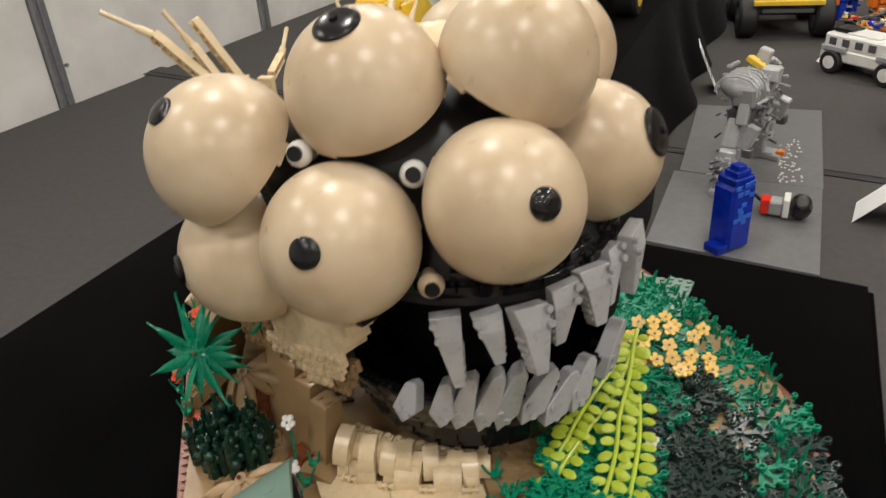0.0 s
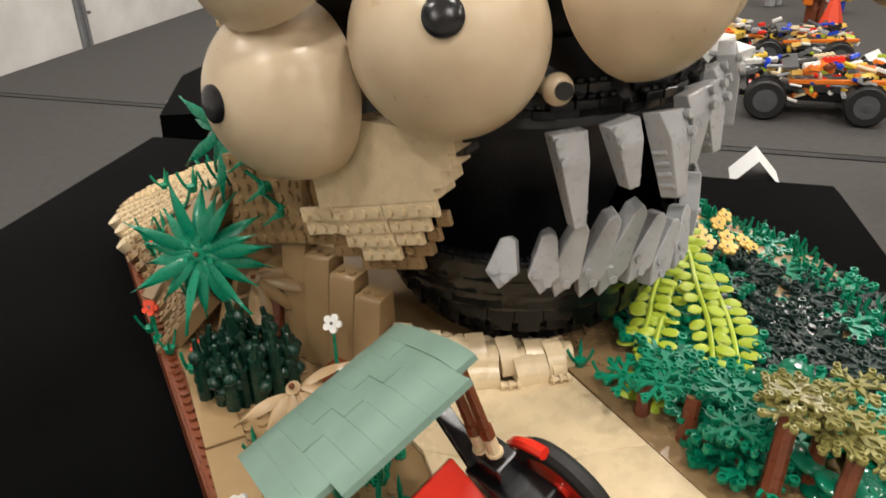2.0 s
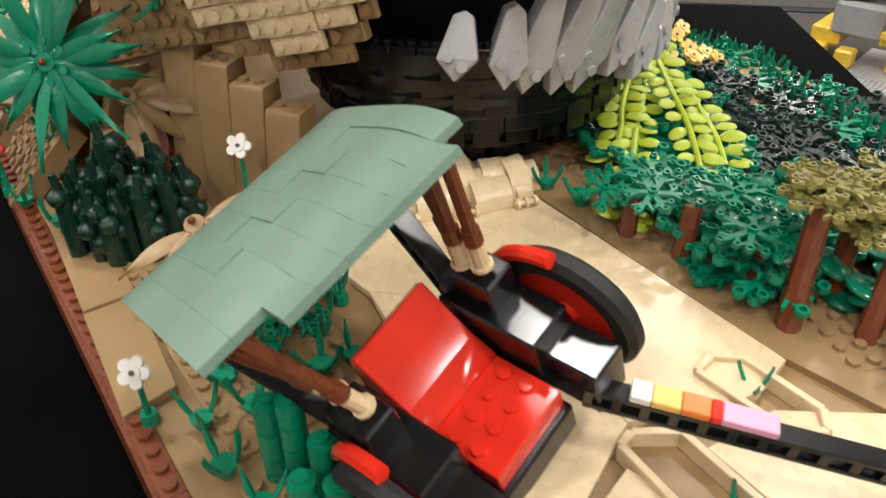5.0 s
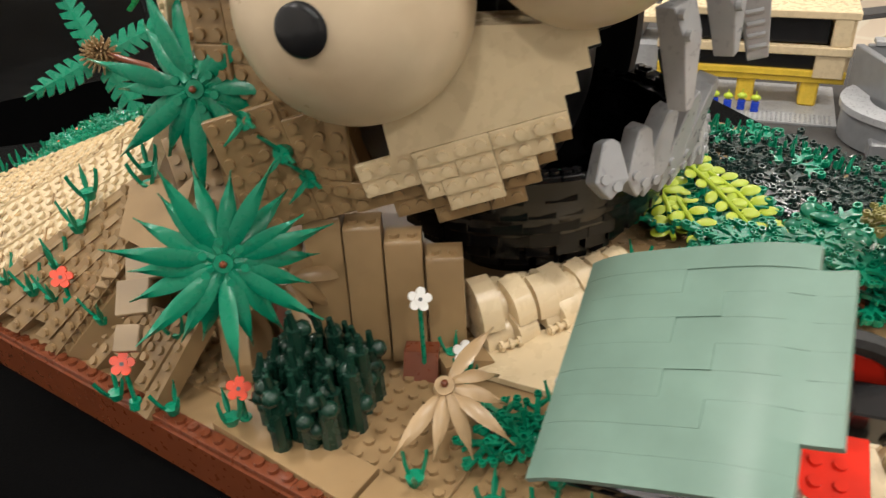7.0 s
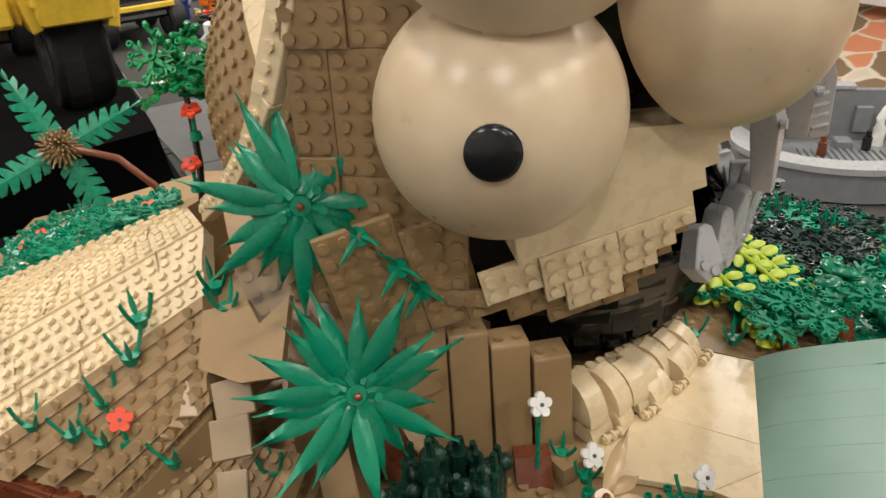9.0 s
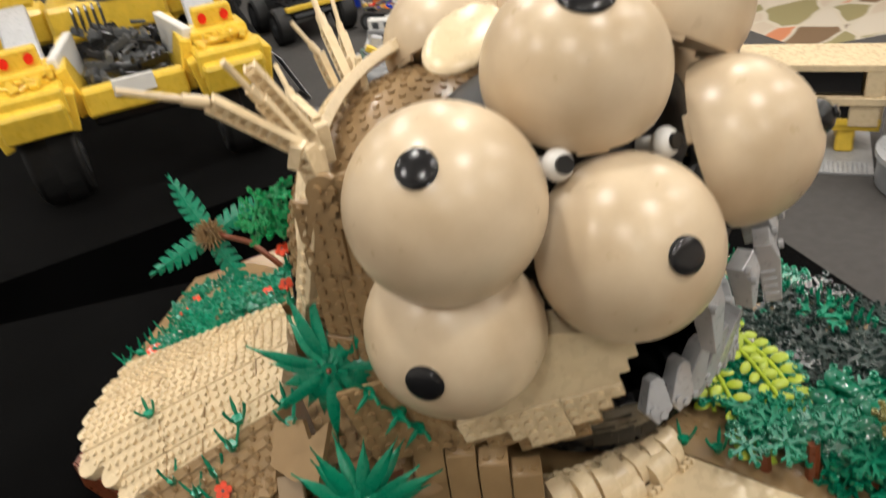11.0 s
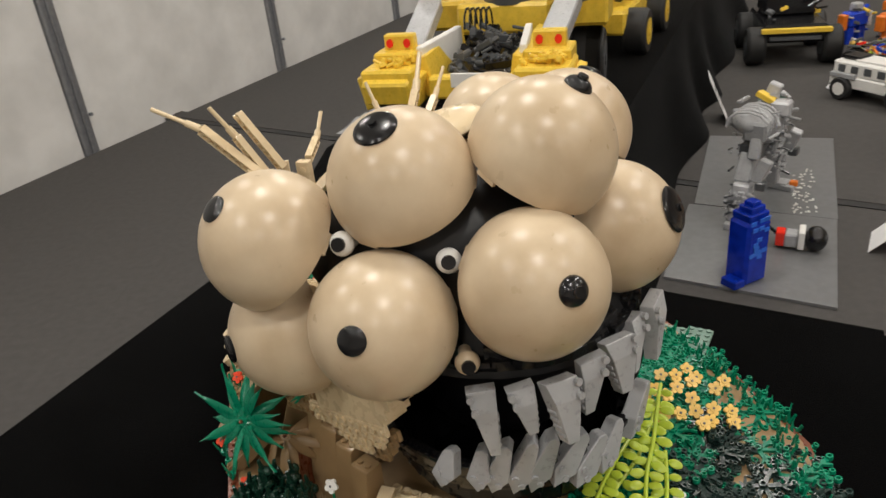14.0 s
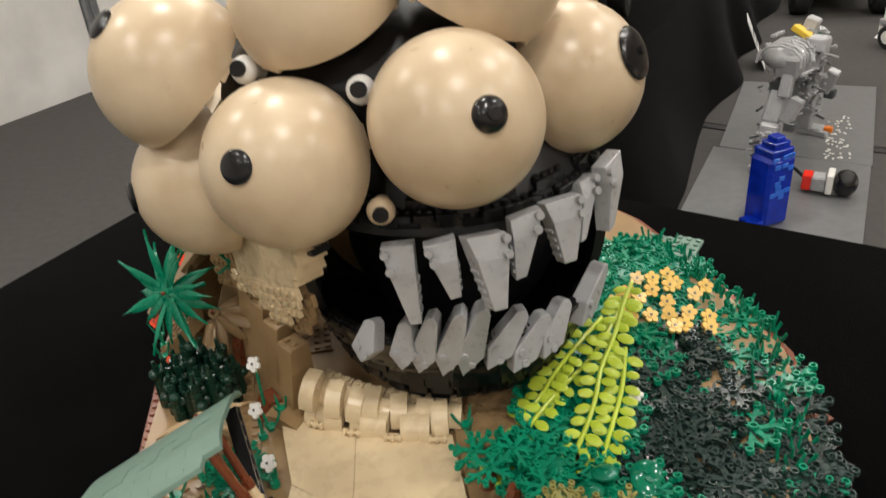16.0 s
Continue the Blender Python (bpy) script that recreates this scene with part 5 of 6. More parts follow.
# brackets at the root of the tail spikes
for x, y, z, sx, sy, sz, rx, rz in ((-0.150, 0.470, 0.535, 0.016, 0.010, 0.034, 0, 20), (-0.158, 0.474, 0.556, 0.014, 0.009, 0.016, 20, 35), (-0.140, 0.487, 0.548, 0.014, 0.010, 0.022, -15, 10), (-0.128, 0.50, 0.540, 0.016, 0.010, 0.026, 0, -15), (-0.062, 0.572, 0.530, 0.016, 0.010, 0.026, 10, -10), (-0.050, 0.585, 0.540, 0.012, 0.010, 0.024, -10, 15)):
    bm = bmesh.new()
    sx, sy, sz = sx * 0.62, sy * 0.7, sz * 0.8
    box(bm, 0, 0, 0, sx, sy, sz, 0.0005)
    for s_ in (0.3, 0.7):
        tube(bm, (0, -sy / 2 - 0.0006, sz * s_), (0, sy / 2 + 0.0006, sz * s_), 0.0024, 0.0024, 12)
    part("bracket", bm, TAN, creature, "tan bracket with pin holes", pose(x, y, z, rx, 0, rz))
# smooth tan shield plates over the back
for x, y, z, rx, ry, r0, r1 in ((-0.03, 0.492, 0.578, 12, -14, 0.036, 0.02),):
    bm = bmesh.new()
    ball(bm, (0, 0, 0), (r0, r1, 0.006), 28, 12)
    part("shield_plate", bm, TAN, creature, "smooth tan shield plate", pose(x, y, z, rx, ry, 20))

# studded dark tan plates closing the flank's foot behind the ferns
for p, nx, ny, spin in (((-0.150, 0.492, 0.390), 7, 7, 12),):
    m = frame_of(p, (0.78, -0.60, 0.05), (-0.5, -0.68, 0.54)) @ Matrix.Rotation(radians(spin), 4, "Z") @ Matrix.Translation((-nx * S / 2, -ny * S / 2, 0))
    part("flank_plate", plate(bmesh.new(), nx, ny, P, m), DARK_TAN, creature, "dark tan studded plate")
# smooth tiles: a notched one leaning on the slope, two square ones below it
TILT = frame_of((-0.193, 0.490, 0.3858), (0.30, -0.93, 0.16), (-0.62, -0.28, 0.74))
bm = bmesh.new()
prism(bm, [(-0.021, -0.013), (-0.017, 0.011), (0.004, 0.016), (0.022, 0.013), (0.020, -0.020), (0.008, -0.008), (0.0, -0.018)], 0.0, 0.0034, TILT @ Matrix.Rotation(radians(90), 4, "X"))
part("smooth_tile", bm, DARK_TAN, base, "smooth dark tan tile with a notched end")
for x_, y_, z_, w, spin in ((-0.2160, 0.4760, 0.3605, 0.0158, 8), (-0.2055, 0.4850, 0.3690, 0.0158, 12), (-0.226, 0.466, 0.3490, 0.0118, 4)):
    m = frame_of((x_, y_, z_), (0.55, -0.75, 0.05), (-0.62, -0.30, 0.72)) @ Matrix.Rotation(radians(spin), 4, "Z")
    bm = bmesh.new()
    box(bm, 0, 0, -0.001, w, w, 0.0036, 0.0004, m)
    part("smooth_tile", bm, TILE_TAN, base, "smooth square tan tile")

# ---------------------------------------------------------------- the hand cart on the road
cart = thing("hand_cart", "red and black two-wheeled hand cart under a sand green canopy", "cart")
CS = Vector((0.83, 0.43, 0.36)).normalized()  # to its side: the cart stands tipped over on one wheel
CF = Vector((0.46, -0.888, 0.0)).normalized()  # the way it faces
CU = CS.cross(-CF).normalized()
CO = Vector((-0.0867, 0.2648, 0.305))
CM = Matrix.Translation(CO) @ Matrix((CS, -CF, CU)).transposed().to_4x4()  # x to its side, -y ahead

# canopy of overlapping curved tiles
K1, K2, KA = Vector((-0.1061, 0.3190, 0.3965)), Vector((-0.0880, 0.2505, 0.4235)), Vector((-0.1760, 0.2850, 0.3670))
klen, kwid = (K2 - K1).length, (KA - K1).length
KM = frame_of((K2 + KA) / 2, K2 - K1, (KA - K1).cross(K2 - K1)) @ Matrix.Translation((-klen / 2, -kwid / 2, 0.001))
canopy = part("canopy", box(bmesh.new(), klen / 2, kwid / 2, -0.004, klen * 0.6, kwid * 0.94, 0.0016, 0.0004), SAND_GREEN, cart, "sand green tiled canopy", KM)
for j in range(9):
    for u0, u1 in (((0.0, 0.34), (0.34, 0.68), (0.68, 1.0)), ((0.0, 0.5), (0.5, 1.0), (1.0, 1.0)))[j % 2]:
        if u1 <= u0:
            continue
        lap = 2 <= j <= 7 and u1 > 0.9
        n, o_ = 6, []
        u1 = u1 + (0.13 if lap else 0)
        for k in range(n + 1):
            u = u0 + (u1 - u0) * k / n
            o_.append((u * klen, -0.0045 * abs(2 * min(u, 1.0) - 1) ** 4 - 0.004 * max(0, u - 1) - (0.0004 if lap else 0)))
        o_ += [(x, z - 0.0024) for x, z in o_[::-1]]
        bm = bmesh.new()
        prism(bm, o_, j * kwid / 9 + 0.00003, (j + 1) * kwid / 9 - 0.00003)
        part("canopy_tile", bm, SAND_GREEN, canopy)


def to_cart(x, f, z):
    return CM @ Vector((x, -f, z))


def rod(a, b, r, mat, name="post", label=""):
    bm = bmesh.new()
    a, b = Vector(a), Vector(b)
    tube(bm, a, b, r, r, 10)
    tube(bm, b.lerp(a, 0.02), b.lerp(a, 0.16), r * 1.35, r * 1.35, 10)
    return part(name, bm, mat, cart, label)


for s, ff, u, w in ((0.0254, 0.0177, 0.97, 0.92), (0.0235, 0.0120, 0.86, 0.90), (0.0270, 0.0080, 0.70, 0.93), (-0.0254, 0.0177, 0.97, 0.12), (-0.0262, 0.0090, 0.72, 0.06)):
    top = KM @ Vector((u * klen, w * kwid, -0.006))
    foot = to_cart(s, ff, 0.0635)
    knee = foot.lerp(top, 0.20)
    rod(top, knee, 0.0021, BROWN, "post", "brown round post")
    rod(knee, foot, 0.0026, TAN, "post_foot", "tan post foot")
for s, w in ((0.0215, 0.93), (-0.0290, 0.07)):
    a, b = KM @ Vector((0.16 * klen, w * kwid, -0.008)), to_cart(s, 0.006, 0.050)
    bm = bmesh.new()
    m = frame_of(a, b - a, CS)
    ln = (b - a).length
    for sd in (-1, 1):
        box(bm, ln / 2, sd * 0.0026, -0.0035, ln, 0.0014, 0.007, 0.0003, m)
    box(bm, ln / 2, 0, -0.0014, ln, 0.0042, 0.0028, 0.0, m)
    for k in range(int(ln / S) + 1):
        box(bm, min(k * S + 0.001, ln - 0.001), 0, -0.0032, 0.0026, 0.0044, 0.0064, 0.0, m)
    part("beam", bm, BLACK, cart, "black perforated beam")
# seat
bm = bmesh.new()
prism(bm, [(0.002, 0.030), (0.003, 0.054), (0.0, 0.0565), (-0.008, 0.0470), (-0.015, 0.0395), (-0.0225, 0.0345), (-0.0225, 0.030)], -0.0157, 0.0157, CM @ Matrix.Rotation(radians(90), 4, "Z"))
bmesh.ops.bevel(bm, geom=bm.edges[:], offset=0.0005, segments=1, affect="EDGES")
part("backrest", bm, RED, cart, "glossy red curved backrest")
bm = bmesh.new()
box(bm, 0, -0.034, 0.0245, 0.0314, 0.0235, 0.0085, 0.0004)
seat = part("seat", bm, RED, cart, "red studded seat", CM)
bm = bmesh.new()
stud(bm, 0, 0, -0.0002, 14)
SEAT_STUD = finish(bm, RED, "stud")
for i in range(4):
    for j in range(2):
        share("stud", SEAT_STUD, seat, Matrix.Translation(((i - 1.5) * S * 0.97, -0.0285 - j * S, 0.033)))
for x, y, z, sx, sy, sz in ((0, -0.026, 0.012, 0.034, 0.044, 0.0125), (0, -0.034, 0.019, 0.074, 0.009, 0.007), (0.0255, -0.020, 0.020, 0.017, 0.036, 0.028), (-0.0255, -0.020, 0.020, 0.017, 0.036, 0.028), (0.0265, -0.014, 0.046, 0.012, 0.016, 0.014), (-0.0265, -0.014, 0.046, 0.012, 0.016, 0.014), (0.0265, -0.044, 0.022, 0.014, 0.024, 0.020), (-0.0265, -0.044, 0.022, 0.014, 0.024, 0.020), (0.0, -0.030, 0.003, 0.014, 0.018, 0.012)):
    bm = bmesh.new()
    box(bm, x, y, z, sx, sy, sz, 0.0008)
    part("chassis_block", bm, BLACK, cart, "black chassis block", CM)
for s in (-0.0395, 0.0395):
    c = to_cart(s, 0.034, 0.0369)
    wm = Matrix.Translation(c) @ CS.to_track_quat("Z", "Y").to_matrix().to_4x4()
    bm = bmesh.new()
    for k in range(40):
        a0, a1 = k * math.tau / 40, (k + 1) * math.tau / 40
        prof = [(0.0178, -0.0038), (0.0222, -0.0038), (0.0243, -0.0018), (0.0243, 0.0018), (0.0222, 0.0038), (0.0178, 0.0038)]
        ra = [bm.verts.new((r * math.cos(a0), r * math.sin(a0), z)) for r, z in prof]
        rb = [bm.verts.new((r * math.cos(a1), r * math.sin(a1), z)) for r, z in prof]
        for i in range(6):
            bm.faces.new((ra[i], rb[i], rb[(i + 1) % 6], ra[(i + 1) % 6]))
    bmesh.ops.remove_doubles(bm, verts=bm.verts, dist=0.00005)
    wheel = part("wheel", bm, RUBBER, cart, "black tyred wheel", wm)
    bm = bmesh.new()
    tube(bm, (0, 0, -0.002), (0, 0, 0.002), 0.0180, 0.0180, 36)
    tube(bm, (0, 0, -0.004), (0, 0, 0.004), 0.004, 0.004, 16)
    for k in range(10):
        tube(bm, (0.004 * math.cos(k * 0.628), 0.004 * math.sin(k * 0.628), 0.0024), (0.017 * math.cos(k * 0.628), 0.017 * math.sin(k * 0.628), 0.0024), 0.0008, 0.0008, 6)
    part("rim", bm, RED, wheel, "red spoked rim")
    gm = Matrix.Translation(c) @ Matrix((CF, CU, CS)).transposed().to_4x4()
    bm = bmesh.new()
    sweep(bm, [gm @ Vector((0.0258 * math.cos(radians(t)), 0.0258 * math.sin(radians(t)), -0.003 * (1 if s > 0 else -1))) for t in range(92, 164, 9)], [0.0026] * 8, 8)
    part("mudguard", bm, RED, cart, "curved red mudguard")
# shafts with coloured tiles
SHAFT0, SHAFT1 = Vector((-0.0560, 0.2240, 0.3405)), Vector((0.0139, 0.1680, 0.3340))
ACROSS = Vector((-0.0455, -0.0300, -0.0115))


def shaft_beam(a, b, name, label):
    """A black beam from a to b with a row of round holes through it; returns it and its frame."""
    m = frame_of(a, b - a, (-0.15, -0.1, 1))
    ln = (b - a).length
    bm = bmesh.new()
    for zz in (0.0, 0.0062):
        box(bm, ln / 2, 0, zz - 0.0041, ln, 0.0064, 0.0018, 0.0003, m)
    box(bm, ln / 2, 0, -0.0028, ln, 0.0018, 0.0056, 0.0, m)
    for k in range(int(ln / S) + 1):
        box(bm, min(k * S + 0.0013, ln - 0.0013), 0, -0.0026, 0.0026, 0.006, 0.0052, 0.0, m)
    return part(name, bm, BLACK, cart, label), m


for k_ in (0, 1):
    a, b = SHAFT0 + ACROSS * k_, SHAFT1 + ACROSS * k_
    shaft, m = shaft_beam(a, b, "shaft", "black perforated shaft")
    x0 = 0.012
    for mat, ln in ((WHITE, 0.006), (LIGHT_YELLOW, 0.008), (ORANGE, 0.008), (RED, 0.003), (PINK, 0.015)):
        bm = bmesh.new()
        box(bm, x0 + ln / 2, 0, 0.0041, ln - 0.0002, 0.0066, 0.0028, 0.0003, m)
        part("tile", bm, mat, shaft, "coloured tile")
        x0 += ln
shaft_beam(SHAFT1 - ACROSS * 0.06, SHAFT1 + ACROSS * 1.06, "crossbar", "black crossbar")
for k_ in (0, 1):
    bm = bmesh.new()
    c = SHAFT1 + ACROSS * k_
    box(bm, 0, 0, -0.0048, 0.012, 0.011, 0.0095, 0.0016, frame_of(c, SHAFT1 - SHAFT0, (-0.15, -0.1, 1)))
    part("corner_joint", bm, BLACK, cart, "black corner connector")

# ---------------------------------------------------------------- pieces of the jaws
def jaw_row(z, out, a0, a1, n, mat, h, w, name, studs=False, depth=0.008, skip=0):
    for k in range(n):
        if skip and (k * 7) % skip == 0:
            continue
        a = radians(a0 + (a1 - a0) * (k + 0.5) / n)
        p = on_jaw(a, z + h / 2, out + rnd.uniform(-0.0012, 0.0012))
        nrm = Vector((math.sin(a), -math.cos(a), 0))
        bm = bmesh.new()
        box(bm, 0, 0, 0, w, depth, h - 0.0002, 0.0003)
        if studs:
            stud(bm, -w / 4, 0, h, 8)
            stud(bm, w / 4, 0, h, 8)
        part(name, bm, mat, creature, "", frame_of((p.x, p.y, z), Vector((math.cos(a), math.sin(a), 0)), (0, 0, 1)))


for i, z in enumerate((0.328, 0.3376, 0.3472, 0.3568, 0.3664, 0.376)):
    jaw_row(z, -0.0025 - 0.0008 * i, -100 + 4 * (i % 2), 100, 14 + 2 * i, JAW_BLACK, BR, 0.0155 if i > 1 else 0.0125, "jaw_brick")
jaw_row(0.466, -0.003, -60, 80, 20, BLACK, P * 1.5, 0.0115, "lip_plate", True)
jaw_row(0.4705, 0.0015, -50, 82, 18, BLACK, P * 1.5, 0.0115, "lip_plate", True, skip=4)
jaw_row(0.4755, -0.001, -40, 84, 16, BLACK, P * 2, 0.0115, "lip_plate", True, skip=3)
jaw_row(0.3885, -0.003, -62, 84, 22, BLACK, P, 0.01, "gum_plate", True, skip=5)

# ---------------------------------------------------------------- other models on the table
def blocks(owner, rows):
    """Bevelled blocks of a model: part name, base centre, size, material, turn."""
    for name, (x, y, z), (sx, sy, sz), mat, *turn in rows:
        bm = bmesh.new()
        box(bm, 0, 0, 0, sx, sy, sz, min(sx, sy, sz) * 0.12)
        part(name, bm, mat, owner, "", pose(x, y, z, *(turn[0] if turn else ())))


def greebles(owner, n, lo, hi, mats, size, seed, name="brick"):
    """Many small bricks, bars and plates scattered over a model."""
    r = random.Random(seed)
    for k in range(n):
        p = [r.uniform(a, b) for a, b in zip(lo, hi)]
        s = size * r.uniform(0.6, 1.5)
        bm = bmesh.new()
        if k % 3 == 0:
            tube(bm, (-s, 0, 0), (s, 0, 0), s * 0.22, s * 0.22, 8)
        else:
            nx, ny = r.choice(((2, 1), (3, 1), (2, 2), (4, 1)))
            box(bm, 0, 0, 0, nx * s * 0.5, ny * s * 0.5, s * 0.45, s * 0.04)
            for i in range(nx):
                stud(bm, (i - (nx - 1) / 2) * s * 0.5, 0, s * 0.45, 8, r=s * 0.15, h=s * 0.1)
        part(name, bm, r.choice(mats), owner, "", pose(*p, r.uniform(-25, 25), r.uniform(-25, 25), r.choice((0, 90, 30, -30))))


def tyre(owner, x, y, z, r, w, rim_mat, axis=(1, 0, 0), name="wheel"):
    m = toward((x, y, z), axis)
    bm = bmesh.new()
    for a, b, r0, r1 in ((-w / 2, -w * 0.36, r * 0.86, r * 0.97), (-w * 0.36, w * 0.36, r * 0.97, r * 0.97), (w * 0.36, w / 2, r * 0.97, r * 0.86)):
        tube(bm, (0, 0, a), (0, 0, b), r0, r1, 28)
    bmesh.ops.remove_doubles(bm, verts=bm.verts, dist=r * 0.001)
    t = part(name, bm, RUBBER, owner, "black treaded tyre", m)
    bm = bmesh.new()
    tube(bm, (0, 0, -w * 0.52), (0, 0, w * 0.52), r * 0.55, r * 0.55, 20)
    tube(bm, (0, 0, -w * 0.55), (0, 0, w * 0.55), r * 0.18, r * 0.18, 12)
    part("rim", bm, rim_mat, t)


# second plinth, its black cloth hanging in folds
def drape(top, flare, z1, seed):
    r = random.Random(seed)
    per = []
    n = len(top)
    for i in range(n):
        a, b = Vector((*top[i], 0)), Vector((*top[(i + 1) % n], 0))
        steps = max(3, int((b - a).length / 0.03))
        nrm = Vector((b.y - a.y, a.x - b.x, 0)).normalized()
        for k in range(steps):
            per.append((a.lerp(b, k / steps), nrm, k / steps))
    bm = bmesh.new()
    rings = []
    for j in range(9):
        t = j / 8
        ring = []
        for i, (p, nrm, u) in enumerate(per):
            fold = math.sin(i * 0.33 + 1.7 * math.sin(i * 0.11)) * 0.5 + 0.5
            off = t * (flare * (0.25 + 0.75 * fold)) + t * t * flare * 0.8
            q = p + nrm * off
            ring.append(bm.verts.new((q.x, q.y, z1 - (z1 - 0.003) * t - (0.004 if j == 0 else 0))))
        rings.append(ring)
    crown = [bm.verts.new((p.x, p.y, z1)) for p, nrm, u in per]
    bm.faces.new(crown)
    for i in range(len(per)):
        j = (i + 1) % len(per)
        bm.faces.new((crown[i], crown[j], rings[0][j], rings[0][i]))
        for r0, r1 in zip(rings, rings[1:]):
            bm.faces.new((r0[i], r0[j], r1[j], r1[i]))
    return bm


second = thing("draped_plinth", "second display plinth under a loose black cloth hanging in folds", "plinth")
tops = [(-0.29, 1.10), (0.12, 1.03), (0.29, 1.38), (1.22, 3.6), (0.72, 3.82), (-0.17, 1.55), (-0.275, 1.33)]
part("cloth", drape(tops, 0.055, 0.285, 3), CLOTH, second, "black cloth in folds", smooth=60)
bm = bmesh.new()
slab(bm, [(x * 0.96 + 0.01, y * 0.99 + 0.02) for x, y in tops], 0.003, 0.275)
part("box", bm, BLACK_MATT, second, "plain box under the cloth")
crease = thing("cloth_seam", "overlapping seam between two grey table cloths", "seam", kind="structure")
bm = bmesh.new()
a, b = Vector((-1.1, 2.70, 0.0)), Vector((2.1, 0.74, 0.0))
box(bm, (b - a).length / 2, 0, 0.0005, (b - a).length, 0.06, 0.004, 0.001, frame_of(a, b - a, (0, 0, 1)))
part("hem", bm, TABLE_GREY, crease)
# flat black strip beside the hem: the seam's shadow put into colour
bm = bmesh.new()
box(bm, (b - a).length / 2, -0.043, 0.0005, (b - a).length, 0.026, 0.002, 0.0, frame_of(a, b - a, (0, 0, 1)))
part("hem_shadow", bm, BLACK_MATT, crease)

# yellow truck on the second plinth
Z2 = 0.285
truck = thing("mining_truck", "large yellow and grey wheeled mining truck on the black cloth", "truck", pose(0.002, 1.199, Z2, 0, 0, -16.7) @ Matrix.Diagonal((0.88, 0.88, 1.12, 1)))
for sx in (-1, 1):
    x = sx * 0.142
    tyre(truck, x, 0.02, 0.062, 0.062, 0.075, DARK_GREY)
    tyre(truck, x * 1.1, 0.44, 0.062, 0.062, 0.075, DARK_GREY)
    blocks(truck, [("mudguard", (x, -0.01, 0.118), (0.098, 0.105, 0.032), YELLOW), ("mudguard", (x, -0.052, 0.105), (0.09, 0.03, 0.035), YELLOW, (18, 0, 0)), ("mudguard", (x, 0.03, 0.142), (0.085, 0.07, 0.022), YELLOW), ("lamp_bar", (x, 0.035, 0.160), (0.06, 0.022, 0.026), YELLOW),
                   ("side_panel", (x + sx * 0.045, 0.0, 0.09), (0.016, 0.09, 0.05), YELLOW, (0, sx * 14, 0)), ("side_panel", (x - sx * 0.045, 0.0, 0.095), (0.014, 0.085, 0.045), YELLOW, (0, -sx * 12, 0)),
                   ("arm", (x * 0.98, 0.15, 0.16), (0.05, 0.20, 0.024), GREY, (14, 0, -sx * 4)), ("rear_mudguard", (x, 0.29, 0.20), (0.07, 0.07, 0.04), YELLOW), ("rear_mudguard", (x * 1.1, 0.44, 0.13), (0.10, 0.11, 0.05), YELLOW), ("strut", (x * 0.6, 0.1, 0.12), (0.014, 0.18, 0.05), WHITE, (0, 0, sx * 8))])
    for k in (-1, 1):
        bm = bmesh.new()
        tube(bm, (x + k * 0.017, 0.022, 0.174), (x + k * 0.017, 0.026, 0.174), 0.0065, 0.0065, 14)
        bmesh.ops.transform(bm, matrix=Matrix.Translation((0, 0.0, 0)), verts=bm.verts)
        bmesh.ops.translate(bm, vec=(0, -0.003, 0), verts=bm.verts)
        part("tail_lamp", bm, RED, truck, "round red lamp")
blocks(truck, [("bumper", (0, -0.01, 0.10), (0.15, 0.03, 0.032), YELLOW), ("bed_side", (-0.078, 0.12, 0.10), (0.018, 0.25, 0.06), YELLOW, (0, -12, 0)), ("bed_side", (0.078, 0.12, 0.10), (0.018, 0.25, 0.06), YELLOW, (0, 12, 0)), ("bed", (0, 0.14, 0.085), (0.14, 0.30, 0.03), BLACK), ("deck", (0, 0.34, 0.14), (0.2, 0.14, 0.05), YELLOW), ("cabin", (0.1, 0.58, 0.13), (0.16, 0.14, 0.14), YELLOW), ("cabin", (-0.04, 0.62, 0.13), (0.1, 0.12, 0.10), YELLOW), ("mast", (-0.05, 0.45, 0.2), (0.02, 0.02, 0.16), GREY, (0, 15, 0)), ("mast", (-0.02, 0.47, 0.2), (0.016, 0.016, 0.18), GREY, (0, -10, 0)), ("badge", (0, -0.026, 0.118), (0.06, 0.006, 0.02), WHITE)])
bm = bmesh.new()
for k in range(36):
    a0, a1 = k * math.tau / 36, (k + 1) * math.tau / 36
    prof = [(0.034, 0), (0.062, 0), (0.062, 0.018), (0.034, 0.018)]
    ra = [bm.verts.new((r * math.cos(a0), r * math.sin(a0), z)) for r, z in prof]
    rb = [bm.verts.new((r * math.cos(a1), r * math.sin(a1), z)) for r, z in prof]
    for i in range(4):
        bm.faces.new((ra[i], rb[i], rb[(i + 1) % 4], ra[(i + 1) % 4]))
bmesh.ops.remove_doubles(bm, verts=bm.verts, dist=0.0001)
part("turntable_ring", bm, DARK_GREY, truck, "dark grey turntable ring", pose(0.01, 0.33, 0.195, 8, 0, 0))
greebles(truck, 70, (-0.06, 0.03, 0.10), (0.06, 0.24, 0.16), [DARK_GREY, BLACK, DARK_GREY], 0.018, 11, "engine_piece")
greebles(truck, 40, (-0.17, -0.04, 0.150), (-0.10, 0.05, 0.158), [YELLOW], 0.012, 12)
greebles(truck, 40, (0.10, -0.04, 0.150), (0.17, 0.05, 0.158), [YELLOW], 0.012, 13)
greebles(truck, 50, (-0.12, 0.30, 0.18), (0.2, 0.64, 0.27), [YELLOW, YELLOW, GREY, DARK_GREY], 0.02, 14)
